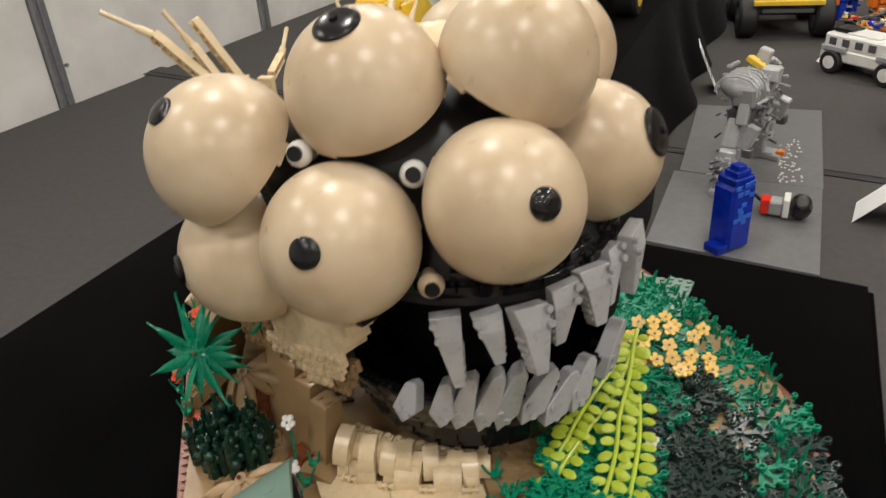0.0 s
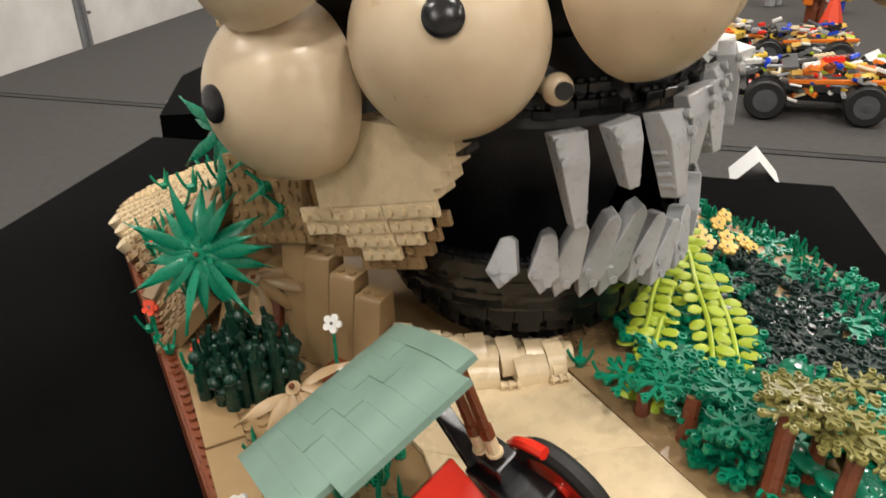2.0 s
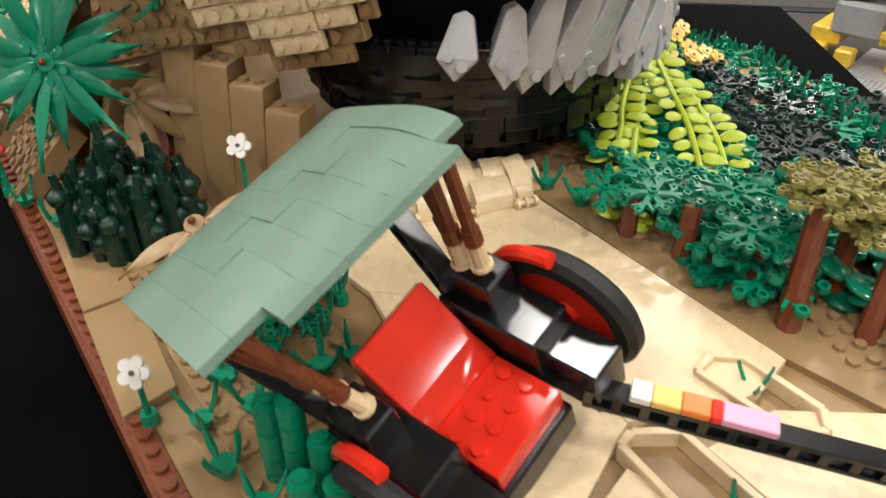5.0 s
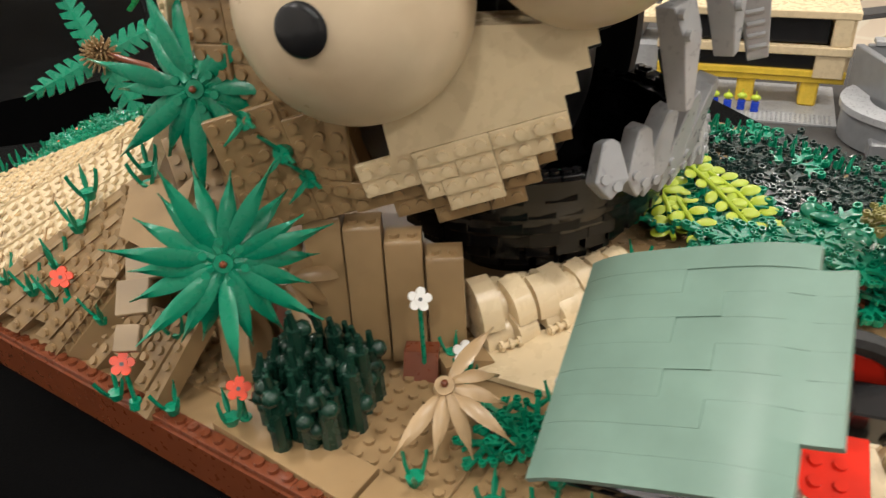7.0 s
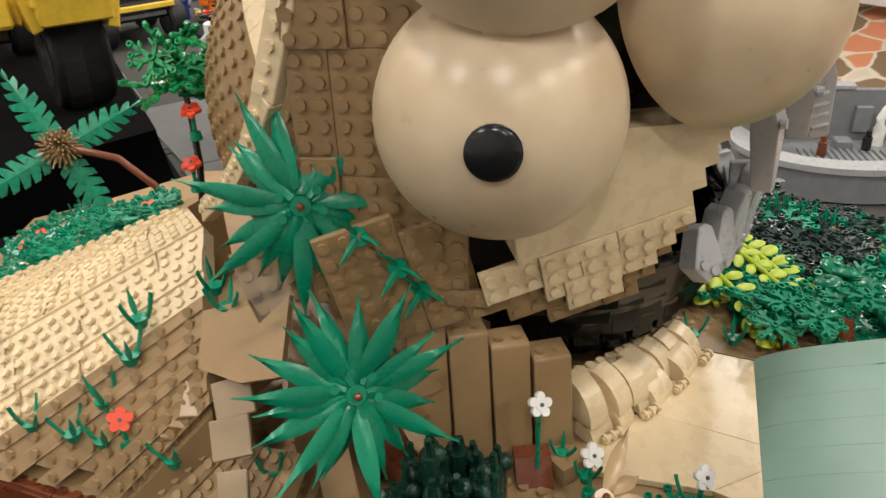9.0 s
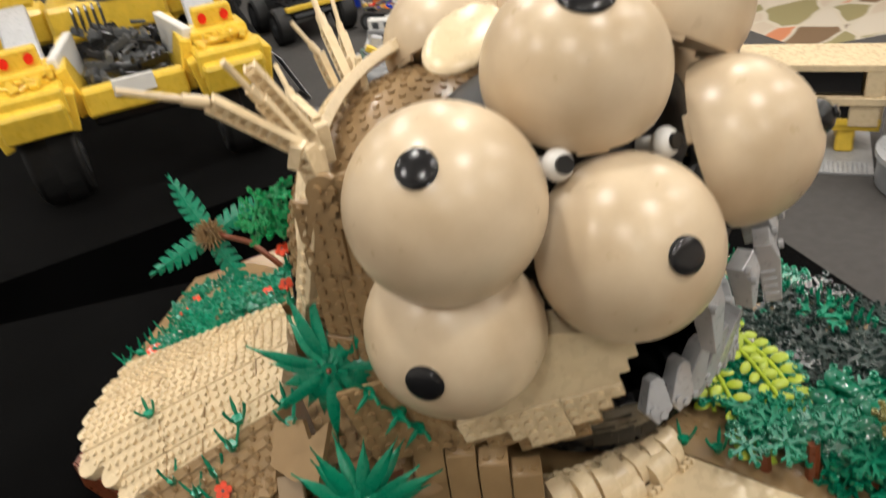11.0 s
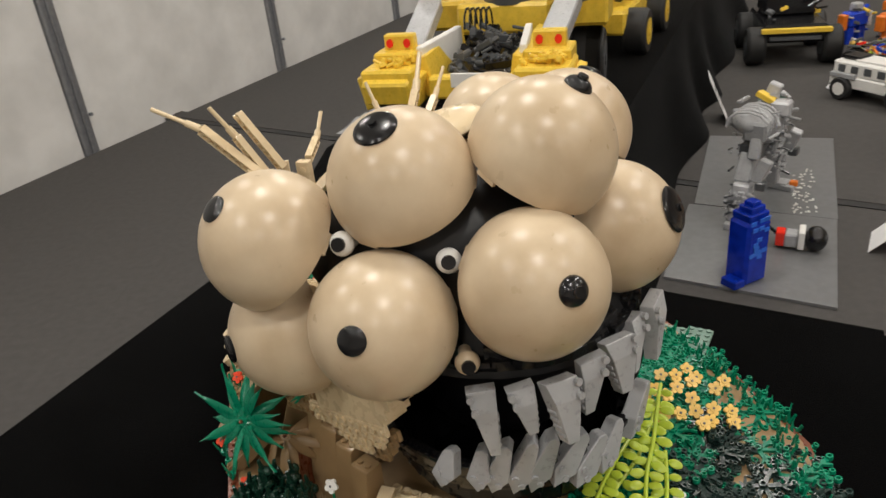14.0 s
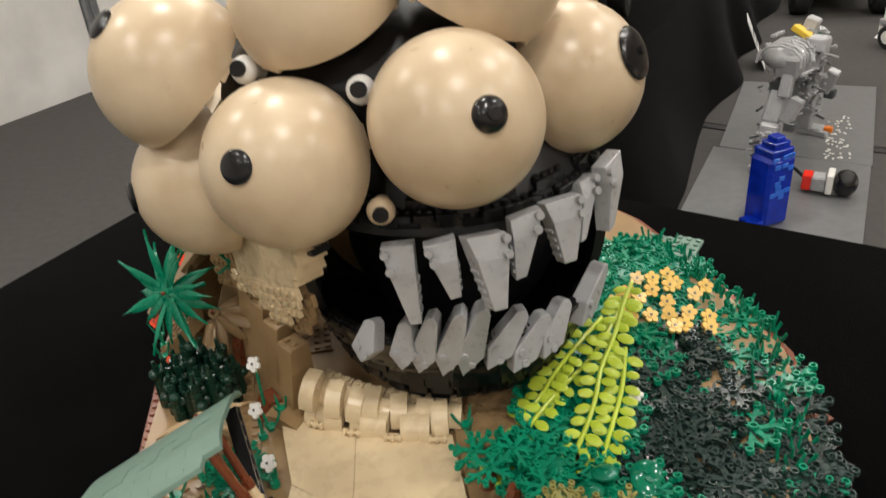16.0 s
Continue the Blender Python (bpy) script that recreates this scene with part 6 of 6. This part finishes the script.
for k in range(5):
    bm = bmesh.new()
    sweep(bm, [(-0.055 + k * 0.011, 0.2 + 0.03 * math.cos(t), 0.165 + 0.03 * math.sin(t)) for t in (0, 0.6, 1.2, 1.8, 2.4, 3.1)], [0.0022] * 6, 6)
    part("hose", bm, BLACK, truck, "black ribbed hose")
far_truck = thing("yellow_digger", "smaller yellow and black digger further along the cloth", "digger", pose(0.36, 1.95, Z2, 0, 0, -24) @ Matrix.Scale(1.1, 4))
for x, y in ((-0.09, -0.1), (0.09, -0.1), (-0.09, 0.12), (0.09, 0.12)):
    tyre(far_truck, x, y, 0.05, 0.05, 0.05, YELLOW)
blocks(far_truck, [("chassis", (0, 0, 0.05), (0.15, 0.3, 0.05), YELLOW), ("cabin", (0, 0.05, 0.10), (0.12, 0.12, 0.11), YELLOW), ("boom", (0, -0.1, 0.12), (0.03, 0.22, 0.03), YELLOW, (25, 0, 0))])
greebles(far_truck, 40, (-0.08, -0.15, 0.09), (0.08, 0.15, 0.16), [YELLOW, DARK_GREY, BLACK], 0.02, 15)

# crumpled clear bag beside the second plinth
bm = bmesh.new()
bmesh.ops.create_grid(bm, x_segments=26, y_segments=16, size=0.5)
for v in bm.verts:
    x, y = v.co.x, v.co.y
    edge = max(abs(x), abs(y)) * 2
    v.co = Vector((x * 0.42, y * 0.26, 0.006 + 0.075 * max(0, 1 - edge ** 2) * (0.5 + abs(noise.noise(Vector((x * 5, y * 5, 1)))) * 1.6) + 0.012 * noise.noise(Vector((x * 16, y * 16, 4))) * (1 - edge ** 4) + 0.004))
bag = part("plastic_bag", bm, FILM, None, "", pose(-0.23, 2.30, 0.0, 0, 0, -22) @ Matrix.Scale(0.8, 4), smooth=30)
tagged(bag, "crumpled clear plastic bag lying on the grey cloth", "bag")


def tent_card(x, y, rz, s=0.085, z=0.0, flat=0):
    """A folded paper name card; what is printed on it is too small to read."""
    c = thing("tent_card", "folded white paper card standing on the grey cloth", "card", pose(x, y, z, 0, flat, rz), "folded cards")
    for sd in (-1, 1):
        bm = bmesh.new()
        m = Matrix.Translation((0, 0, s * 0.62)) @ Matrix.Rotation(radians(sd * 42), 4, "Y")
        box(bm, sd * 0.0004, 0, -s * 0.82, 0.0008, s * 1.1, s * 0.82, 0, m)
        leaf = part("leaf", bm, PAPER, c)
        for k in range(3):
            bm = bmesh.new()
            box(bm, sd * 0.0011, (k - 1) * 0.004, -s * (0.25 + 0.18 * k), 0.0004, s * (0.5 - 0.1 * k), s * 0.05, 0, m)
            part("print_bar", bm, PRINT, leaf, "row of tiny print")


tent_card(0.795, 1.29, -30)
tent_card(1.62, 1.95, -60, 0.1)
tent_card(1.42, 1.62, -55, 0.1)
tent_card(1.15, 2.28, 10, 0.07, 0.0)
card = thing("leaning_card", "white printed card leaning against the black cloth", "card", pose(0.735, 2.10, 0.003, 0, -24, -14))
bm = bmesh.new()
box(bm, 0, 0, 0, 0.002, 0.10, 0.14, 0)
part("sheet", bm, PAPER, card)
for k in range(3):
    bm = bmesh.new()
    box(bm, 0.0014, 0.0, 0.04 + 0.025 * k, 0.0008, 0.06, 0.010, 0)
    part("print_bar", bm, PRINT, card, "row of tiny print")

# grey plates with the walking robot, the blue crystal and the fallen helmet
PALE_GREY = material("pale_grey_plastic", (0.48, 0.485, 0.50), 0.3, island=0.06)
PLATE_GREY = material("flat_grey_plastic", (0.15, 0.152, 0.156), 0.3, vary=0.05)
plate_thing = thing("grey_baseplate", "two smooth grey baseplates lying end to end", "baseplate")
PQ = [(0.335, 1.235), (0.590, 1.085), (0.930, 1.866), (0.645, 1.965)]
mid0, mid1 = (0.47, 1.545), (0.735, 1.41)
for o_ in ([PQ[0], PQ[1], mid1, mid0], [(mid0[0] + 0.012, mid0[1]), (mid1[0] + 0.002, mid1[1]), PQ[2], PQ[3]]):
    bm = bmesh.new()
    slab(bm, o_, 0.0005, 0.006)
    part("plate", bm, PLATE_GREY, plate_thing)
r7 = random.Random(7)
# glints on the grey plate, painted as scattered white studs
bm = bmesh.new()
for k in range(70):
    x, y = 0.735 + r7.uniform(-0.03, 0.02), 1.56 + r7.uniform(-0.12, 0.12)
    x += (y - 1.56) * 0.4
    stud(bm, x, y, 0.006, 8, h=0.0017)
tagged(part("studs", bm, WHITE, plate_thing, "patch of studs coloured white in place of glints"), kind="stuff")
robot = thing("walking_robot", "grey brick-built walking robot with cannons and a hunched back", "robot", pose(0.60, 1.51, 0.006, 0, 0, 52))
for sx in (-1, 1):
    blocks(robot, [("foot", (sx * 0.125, -0.01, 0.0), (0.036, 0.05, 0.014), GREY), ("toe", (sx * 0.14, -0.036, 0.0), (0.014, 0.03, 0.011), ORANGE if sx > 0 else GREY, (0, 0, 12)), ("toe", (sx * 0.11, -0.036, 0.0), (0.014, 0.03, 0.011), GREY, (0, 0, -12)),
                   ("shin", (sx * 0.118, 0, 0.012), (0.026, 0.03, 0.062), GREY, (0, -sx * 12, 0)), ("knee", (sx * 0.10, -0.004, 0.066), (0.03, 0.036, 0.026), PALE_GREY), ("thigh", (sx * 0.088, 0, 0.086), (0.03, 0.034, 0.062), GREY, (0, -sx * 30, 0)), ("hip", (sx * 0.045, 0, 0.13), (0.036, 0.044, 0.03), DARK_GREY),
                   ("shoulder", (sx * 0.062, -0.012, 0.178), (0.04, 0.046, 0.044), PALE_GREY if sx > 0 else GREY, (0, sx * 14, 0)), ("upper_arm", (sx * 0.086, -0.016, 0.14), (0.02, 0.022, 0.05), GREY, (0, -sx * 16, 0)), ("forearm", (sx * 0.104, -0.03, 0.10), (0.022, 0.024, 0.05), GREY, (20, -sx * 8, 0)), ("fist", (sx * 0.108, -0.042, 0.086), (0.02, 0.02, 0.018), DARK_GREY)])
blocks(robot, [("waist", (0, 0, 0.142), (0.06, 0.04, 0.03), DARK_GREY), ("torso", (0, 0, 0.166), (0.086, 0.062, 0.05), GREY, (10, 0, 0)), ("head", (0.006, -0.034, 0.208), (0.03, 0.034, 0.028), PALE_GREY), ("cannon", (0.028, -0.01, 0.222), (0.012, 0.07, 0.012), YELLOW, (28, 0, 0)), ("cannon", (0.010, -0.01, 0.226), (0.012, 0.07, 0.012), YELLOW, (28, 0, 0)), ("tower", (0.05, 0.006, 0.215), (0.022, 0.026, 0.046), PALE_GREY, (18, 0, 0)), ("pod", (0.092, 0.012, 0.19), (0.038, 0.05, 0.032), SAND_GREEN, (0, 22, 0)), ("pod_tip", (0.116, 0.0, 0.188), (0.02, 0.024, 0.018), YELLOW)])
bm = bmesh.new()
ball(bm, (-0.05, 0.004, 0.208), (0.044, 0.04, 0.026), 24, 14)
part("back_shell", bm, GREY, robot, "rounded grey back shell")
for k in range(5):
    bm = bmesh.new()
    sweep(bm, [(-0.082 + 0.016 * k, 0.004 + 0.042 * math.cos(t), 0.205 + 0.03 * math.sin(t)) for t in (3.4, 2.8, 2.2, 1.6, 1.0, 0.4, -0.2)], [0.0026] * 7, 6)
    part("rib", bm, PALE_GREY, robot, "pale curved rib")
greebles(robot, 150, (-0.075, -0.05, 0.09), (0.085, 0.045, 0.235), [GREY, GREY, DARK_GREY, GREY, PALE_GREY], 0.0095, 21)
greebles(robot, 40, (-0.14, -0.03, 0.02), (-0.09, 0.02, 0.09), [GREY, DARK_GREY, PALE_GREY], 0.009, 22)
greebles(robot, 40, (0.09, -0.03, 0.02), (0.14, 0.02, 0.09), [GREY, DARK_GREY, PALE_GREY], 0.009, 23)
crystal = thing("blue_crystal", "tall translucent blue brick-built crystal with stepped top", "crystal", pose(0.475, 1.205, 0.006, 0, 0, 28))
blocks(crystal, [("column", (0, 0, 0), (0.055, 0.05, 0.125), CLEAR_BLUE), ("foot", (-0.036, -0.006, 0), (0.026, 0.034, 0.016), CLEAR_BLUE), ("step", (0, 0, 0.125), (0.046, 0.042, 0.014), CLEAR_BLUE), ("step", (0.002, 0, 0.139), (0.034, 0.030, 0.010), CLEAR_BLUE), ("step", (0.002, 0, 0.149), (0.02, 0.02, 0.008), CLEAR_BLUE)])
PALE_BLUE = material("pale_blue_plastic", (0.03, 0.16, 0.75), 0.2)
for k in range(16):
    bm = bmesh.new()
    box(bm, 0, 0, 0, 0.012, 0.0016, 0.008, 0.0004)
    part("facet", bm, PALE_BLUE, crystal, "paler blue brick", pose(r7.uniform(-0.02, 0.02), -0.0258, 0.05 + 0.075 * r7.random()))
helmet = thing("helmet_model", "black, white and red helmet model lying on its side", "model", pose(0.615, 1.30, 0.006, 0, 0, -25) @ Matrix.Scale(0.82, 4))
bm = bmesh.new()
ball(bm, (0.03, 0, 0.03), (0.026, 0.032, 0.030), 20, 12)
part("dome", bm, BLACK, helmet)
blocks(helmet, [("collar", (0.0, 0, 0.008), (0.014, 0.05, 0.044), WHITE), ("neck", (-0.022, 0, 0.008), (0.03, 0.038, 0.034), GREY), ("tip", (-0.046, 0, 0.008), (0.02, 0.034, 0.036), RED)])
bm = bmesh.new()
tube(bm, (-0.05, 0.02, 0.02), (-0.11, 0.06, 0.05), 0.004, 0.004, 8)
part("handle", bm, BLACK, helmet)

# white armoured car
jeep = thing("white_armoured_car", "white six-windowed armoured car with black tyres", "car", pose(1.185, 2.14, 0.0, 0, 0, -63))
for x in (-0.088, 0.088):
    for y in (-0.058, 0.058):
        tyre(jeep, x, y, 0.034, 0.034, 0.026, WHITE, (0, 1, 0))
blocks(jeep, [("body", (0, 0, 0.035), (0.27, 0.11, 0.035), WHITE), ("cabin", (-0.03, 0, 0.068), (0.20, 0.10, 0.042), WHITE), ("bonnet", (0.10, 0, 0.068), (0.07, 0.096, 0.02), WHITE, (0, 8, 0)), ("bumper", (0.145, 0, 0.03), (0.02, 0.10, 0.018), GREY), ("windscreen", (0.068, 0, 0.085), (0.012, 0.085, 0.024), DARK_GREY, (0, -28, 0)), ("spare_wheel", (-0.09, 0, 0.110), (0.055, 0.055, 0.012), BLACK), ("roof_rack", (-0.02, 0, 0.110), (0.10, 0.07, 0.006), WHITE)])
for k in range(4):
    for y in (-0.0512, 0.0512):
        blocks(jeep, [("window", (-0.10 + 0.042 * k, y, 0.08), (0.022, 0.003, 0.02), DARK_GREY)])
for x in (-0.088, 0.088):
    for y in (-0.056, 0.056):
        blocks(jeep, [("wheel_arch", (x, y, 0.064), (0.08, 0.014, 0.014), GREY)])
greebles(jeep, 14, (0.11, -0.05, 0.03), (0.15, 0.05, 0.07), [WHITE, GREY], 0.012, 31)

# black off-roader behind
rover = thing("black_off_roader", "black off-road truck model with a yellow bumper", "truck", pose(1.14, 2.72, 0.0, 0, 0, -12))
for x in (-0.12, 0.12):
    for y in (-0.1, 0.16):
        tyre(rover, x, y, 0.065, 0.065, 0.06, DARK_GREY)
blocks(rover, [("body", (0, 0.03, 0.08), (0.2, 0.34, 0.06), BLACK), ("cabin", (0, 0.08, 0.14), (0.17, 0.16, 0.07), BLACK), ("bumper", (0, -0.15, 0.115), (0.22, 0.02, 0.016), YELLOW), ("frame_bar", (0, -0.145, 0.09), (0.16, 0.015, 0.012), DARK_GREY)])
greebles(rover, 40, (-0.1, -0.14, 0.09), (0.1, 0.2, 0.2), [BLACK, DARK_GREY, YELLOW, BLACK], 0.02, 33)

# colourful rubbish-built buggies
MIX = [ORANGE, RED, YELLOW, WHITE, WHITE, GREY, LIME, BLUE, BROWN, DARK_GREY, DARK_GREY, LIGHT_YELLOW, TAN, BLACK, BLACK, GREY]


def buggy(x, y, rz, seed, s=1.0, label="wildly coloured scrap buggy with fat black tyres"):
    b = thing("scrap_buggy", label, "car", pose(x, y, 0, 0, 0, rz) @ Matrix.Scale(s, 4), "scrap buggies")
    for wx in (-0.1, 0.1):
        for wy in (-0.085, 0.085):
            tyre(b, wx * 1.05, wy * 1.1, 0.048, 0.048, 0.06, DARK_GREY, (0, 1, 0))
    blocks(b, [("chassis", (0, 0, 0.035), (0.28, 0.10, 0.022), BLACK), ("deck", (0.01, 0, 0.057), (0.24, 0.11, 0.02), DARK_GREY), ("bonnet", (0.11, 0, 0.06), (0.08, 0.09, 0.03), YELLOW, (0, 6, 0)), ("wing", (-0.06, 0, 0.112), (0.035, 0.15, 0.006), DARK_GREY, (0, -8, 0)), ("bar", (0.05, 0.07, 0.09), (0.2, 0.012, 0.010), WHITE, (0, 5, 4)), ("bar", (0.05, -0.075, 0.085), (0.22, 0.012, 0.010), ORANGE, (0, -4, -5))])
    greebles(b, 150, (-0.15, -0.1, 0.045), (0.15, 0.1, 0.12), MIX, 0.019, seed)
    return b


buggy(1.205, 1.665, -35, 41, 1.06)
buggy(1.50, 2.12, -30, 42, 0.95, "scrap buggy piled with blue, red and orange parts")
buggy(1.36, 2.42, -60, 43, 0.8, "dark scrap buggy with green and orange parts")
for x, y, mat, h, seed in ((1.52, 2.75, ORANGE, 0.15, 51), (1.42, 2.82, BLUE, 0.15, 52), (2.0, 2.7, BROWN, 0.2, 53), (2.22, 2.85, BLUE, 0.17, 54), (2.1, 3.1, GREY, 0.14, 55), (1.75, 3.15, BLUE, 0.1, 56)):
    f = thing("toy_robot", "small brick-built toy robot in bright colours on the table", "robot", pose(x, y, 0, 0, 0, 20), "toy robots")
    blocks(f, [("leg", (-0.025, 0, 0), (0.03, 0.035, h * 0.42), mat), ("leg", (0.025, 0, 0), (0.03, 0.035, h * 0.42), mat), ("torso", (0, 0, h * 0.42), (0.085, 0.05, h * 0.34), mat), ("head", (0, 0, h * 0.76), (0.034, 0.034, h * 0.2), GREY), ("arm", (-0.055, 0, h * 0.36), (0.022, 0.03, h * 0.36), ORANGE), ("arm", (0.055, 0, h * 0.36), (0.022, 0.03, h * 0.36), WHITE)])
    greebles(f, 16, (-0.05, -0.03, h * 0.2), (0.05, 0.03, h * 0.85), [mat, GREY, YELLOW, DARK_GREY], 0.018, seed)
cone = thing("red_cone", "bright red pointed brick-built cone standing on the table", "cone", pose(1.86, 2.43, 0))
bm = bmesh.new()
tube(bm, (0, 0, 0), (0, 0, 0.16), 0.055, 0.008, 6)
part("spire", bm, CORAL, cone)
blocks(cone, [("foot", (0, 0, 0), (0.13, 0.1, 0.02), RED)])

# tan food truck on a grey plate, with four small figures before it
TR = thing("tan_truck", "tan and yellow brick-built truck on a grey studded plate", "truck", pose(1.075, 0.86, 0.0, 0, 0, -64.5))  # x along its side, -y towards the small figures
bm = bmesh.new()
box(bm, 0, -0.02, 0, 0.36, 0.21, 0.004, 0.0004)
part("ground_plate", bm, GREY, TR, "grey studded plate")
bm = bmesh.new()
for i in range(44):
    for j in range(6):
        stud(bm, -0.175 + i * S, -0.12 + j * S, 0.004, 6)
tagged(part("studs", bm, GREY, TR), kind="stuff")
for x in (-0.11, 0.02, 0.13):
    blocks(TR, [("pillar", (x, -0.02, 0.004), (0.032, 0.03, 0.048), YELLOW), ("pillar", (x, 0.05, 0.004), (0.032, 0.03, 0.048), YELLOW)])
blocks(TR, [("floor", (0.02, 0.015, 0.05), (0.33, 0.11, 0.014), YELLOW), ("lower_wall", (0.02, -0.04, 0.062), (0.33, 0.01, 0.012), YELLOW), ("rear_wall", (0.02, 0.068, 0.06), (0.33, 0.01, 0.115), TAN), ("end_wall", (0.18, 0.015, 0.06), (0.012, 0.11, 0.115), TAN), ("end_wall", (-0.13, 0.015, 0.06), (0.02, 0.11, 0.115), TAN),
])
blocks(TR, [("counter", (0.02, -0.045, 0.104), (0.335, 0.016, 0.016), TAN), ("post", (-0.125, -0.042, 0.062), (0.022, 0.012, 0.045), TAN), ("post", (0.155, -0.042, 0.062), (0.05, 0.012, 0.045), TAN), ("post", (-0.11, -0.042, 0.12), (0.05, 0.012, 0.05), TAN), ("post", (0.165, -0.042, 0.12), (0.03, 0.012, 0.05), TAN), ("roof", (0.02, 0.013, 0.168), (0.34, 0.125, 0.014), TAN), ("window", (0.02, -0.034, 0.07), (0.26, 0.004, 0.034), BLACK), ("window", (0.03, -0.034, 0.122), (0.23, 0.004, 0.044), BLACK),
])
blocks(TR, [("cab", (-0.185, 0.015, 0.05), (0.09, 0.10, 0.06), GREY), ("cab_window", (-0.20, 0.015, 0.11), (0.05, 0.09, 0.03), DARK_GREY, (0, -20, 0)), ("cab_roof", (-0.165, 0.015, 0.145), (0.08, 0.1, 0.012), TAN), ("bonnet", (-0.235, 0.015, 0.03), (0.05, 0.09, 0.03), YELLOW), ("bracket", (-0.24, -0.03, 0.004), (0.03, 0.03, 0.03), YELLOW), ("bracket", (-0.19, -0.04, 0.004), (0.03, 0.03, 0.03), YELLOW)])
for k in range(4):
    bm = bmesh.new()
    box(bm, 0, 0, 0, 0.014, 0.010, 0.020, 0.002)
    ball(bm, (0, 0, 0.027), (0.009, 0.007, 0.006), 12, 8)
    tube(bm, (0, 0, 0.03), (0, 0, 0.04), 0.0012, 0.001, 6)
    ob = part("toy_figure", bm, BLUE, None, "", TR.matrix_basis @ pose(-0.03 + 0.024 * k, -0.08 - 0.006 * (k % 2), 0.004))
    tagged(ob, "tiny toy figure with a blue body and green head", "figure", "tiny toy figures")
    ob.data.materials.append(LIME)
    for p in ob.data.polygons:
        if p.center.z > 0.0205:
            p.material_index = 1

# grey ship with a pale curved rim
SHIP_GREY = material("ship_grey_plastic", (0.20, 0.205, 0.215), 0.3, vary=0.05)
ship = thing("grey_ship", "grey brick-built ship with a pale curved rim and ribbed deck", "ship model", pose(1.10, 0.47, 0.0, 0, 0, -62))
bm = bmesh.new()
inner, outer = [], []
for k in range(21):
    a = radians(150 + 150 * k / 20)
    inner.append((0.15 * math.cos(a), 0.105 * math.sin(a)))
    outer.append((0.185 * math.cos(a), 0.14 * math.sin(a)))
slab(bm, outer + inner[::-1], 0.004, 0.055)
part("hull", bm, SHIP_GREY, ship, "grey curved hull")
bm = bmesh.new()
slab(bm, [(x * 1.03, y * 1.03) for x, y in outer] + [(x * 0.97, y * 0.97) for x, y in inner[::-1]], 0.055, 0.066)
part("rim", bm, GREY, ship, "pale curved rim")
blocks(ship, [("deck", (0, 0, 0.002), (0.30, 0.22, 0.03), SHIP_GREY), ("rear_wall", (0.0, 0.1, 0.03), (0.30, 0.014, 0.10), SHIP_GREY), ("side_wall", (-0.14, 0.03, 0.03), (0.014, 0.15, 0.10), SHIP_GREY, (0, 0, 18)), ("panel", (-0.06, 0.09, 0.06), (0.06, 0.012, 0.03), DARK_GREY), ("panel", (0.06, 0.09, 0.05), (0.03, 0.016, 0.05), SHIP_GREY), ("seat", (0.02, 0.05, 0.03), (0.03, 0.03, 0.02), SHIP_GREY), ("ledge", (-0.05, 0.105, 0.13), (0.18, 0.03, 0.008), GREY)])
for k in range(16):
    blocks(ship, [("rib", (-0.06 + 0.012 * k, -0.02, 0.032), (0.006, 0.11, 0.004), SHIP_GREY)])
for x, y, mat in ((-0.03, 0.0, BROWN), (0.055, 0.03, BLACK)):
    bm = bmesh.new()
    box(bm, 0, 0, 0, 0.015, 0.010, 0.028, 0.002)
    tube(bm, (0, 0, 0.028), (0, 0, 0.038), 0.005, 0.005, 12)
    tagged(part("toy_figure", bm, mat, None, "", ship.matrix_basis @ pose(x, y, 0.034)), "tiny dark plastic toy figure aboard the grey ship", "figure", "tiny toy figures")
spire = thing("white_statue", "small white plastic ornament on the ship's deck", "ornament", ship.matrix_basis @ pose(0.085, 0.07, 0.032))
bm = bmesh.new()
sweep(bm, [(0, 0, 0), (0.003, 0, 0.03), (0.0, 0, 0.05), (0.006, 0, 0.07), (0.004, 0, 0.085)], [0.014, 0.012, 0.008, 0.006, 0.002], 10)
part("ornament", bm, WHITE, spire)
boards = thing("white_board", "white display board standing on the far carpet", "board", pose(6.3, 1.15, -0.75, 0, 0, -24))
blocks(boards, [("panel", (0, 0, 0.10), (0.05, 2.4, 1.1), PAPER), ("foot", (0, -1.0, 0), (0.4, 0.05, 0.1), METAL), ("foot", (0, 1.0, 0), (0.4, 0.05, 0.1), METAL)])
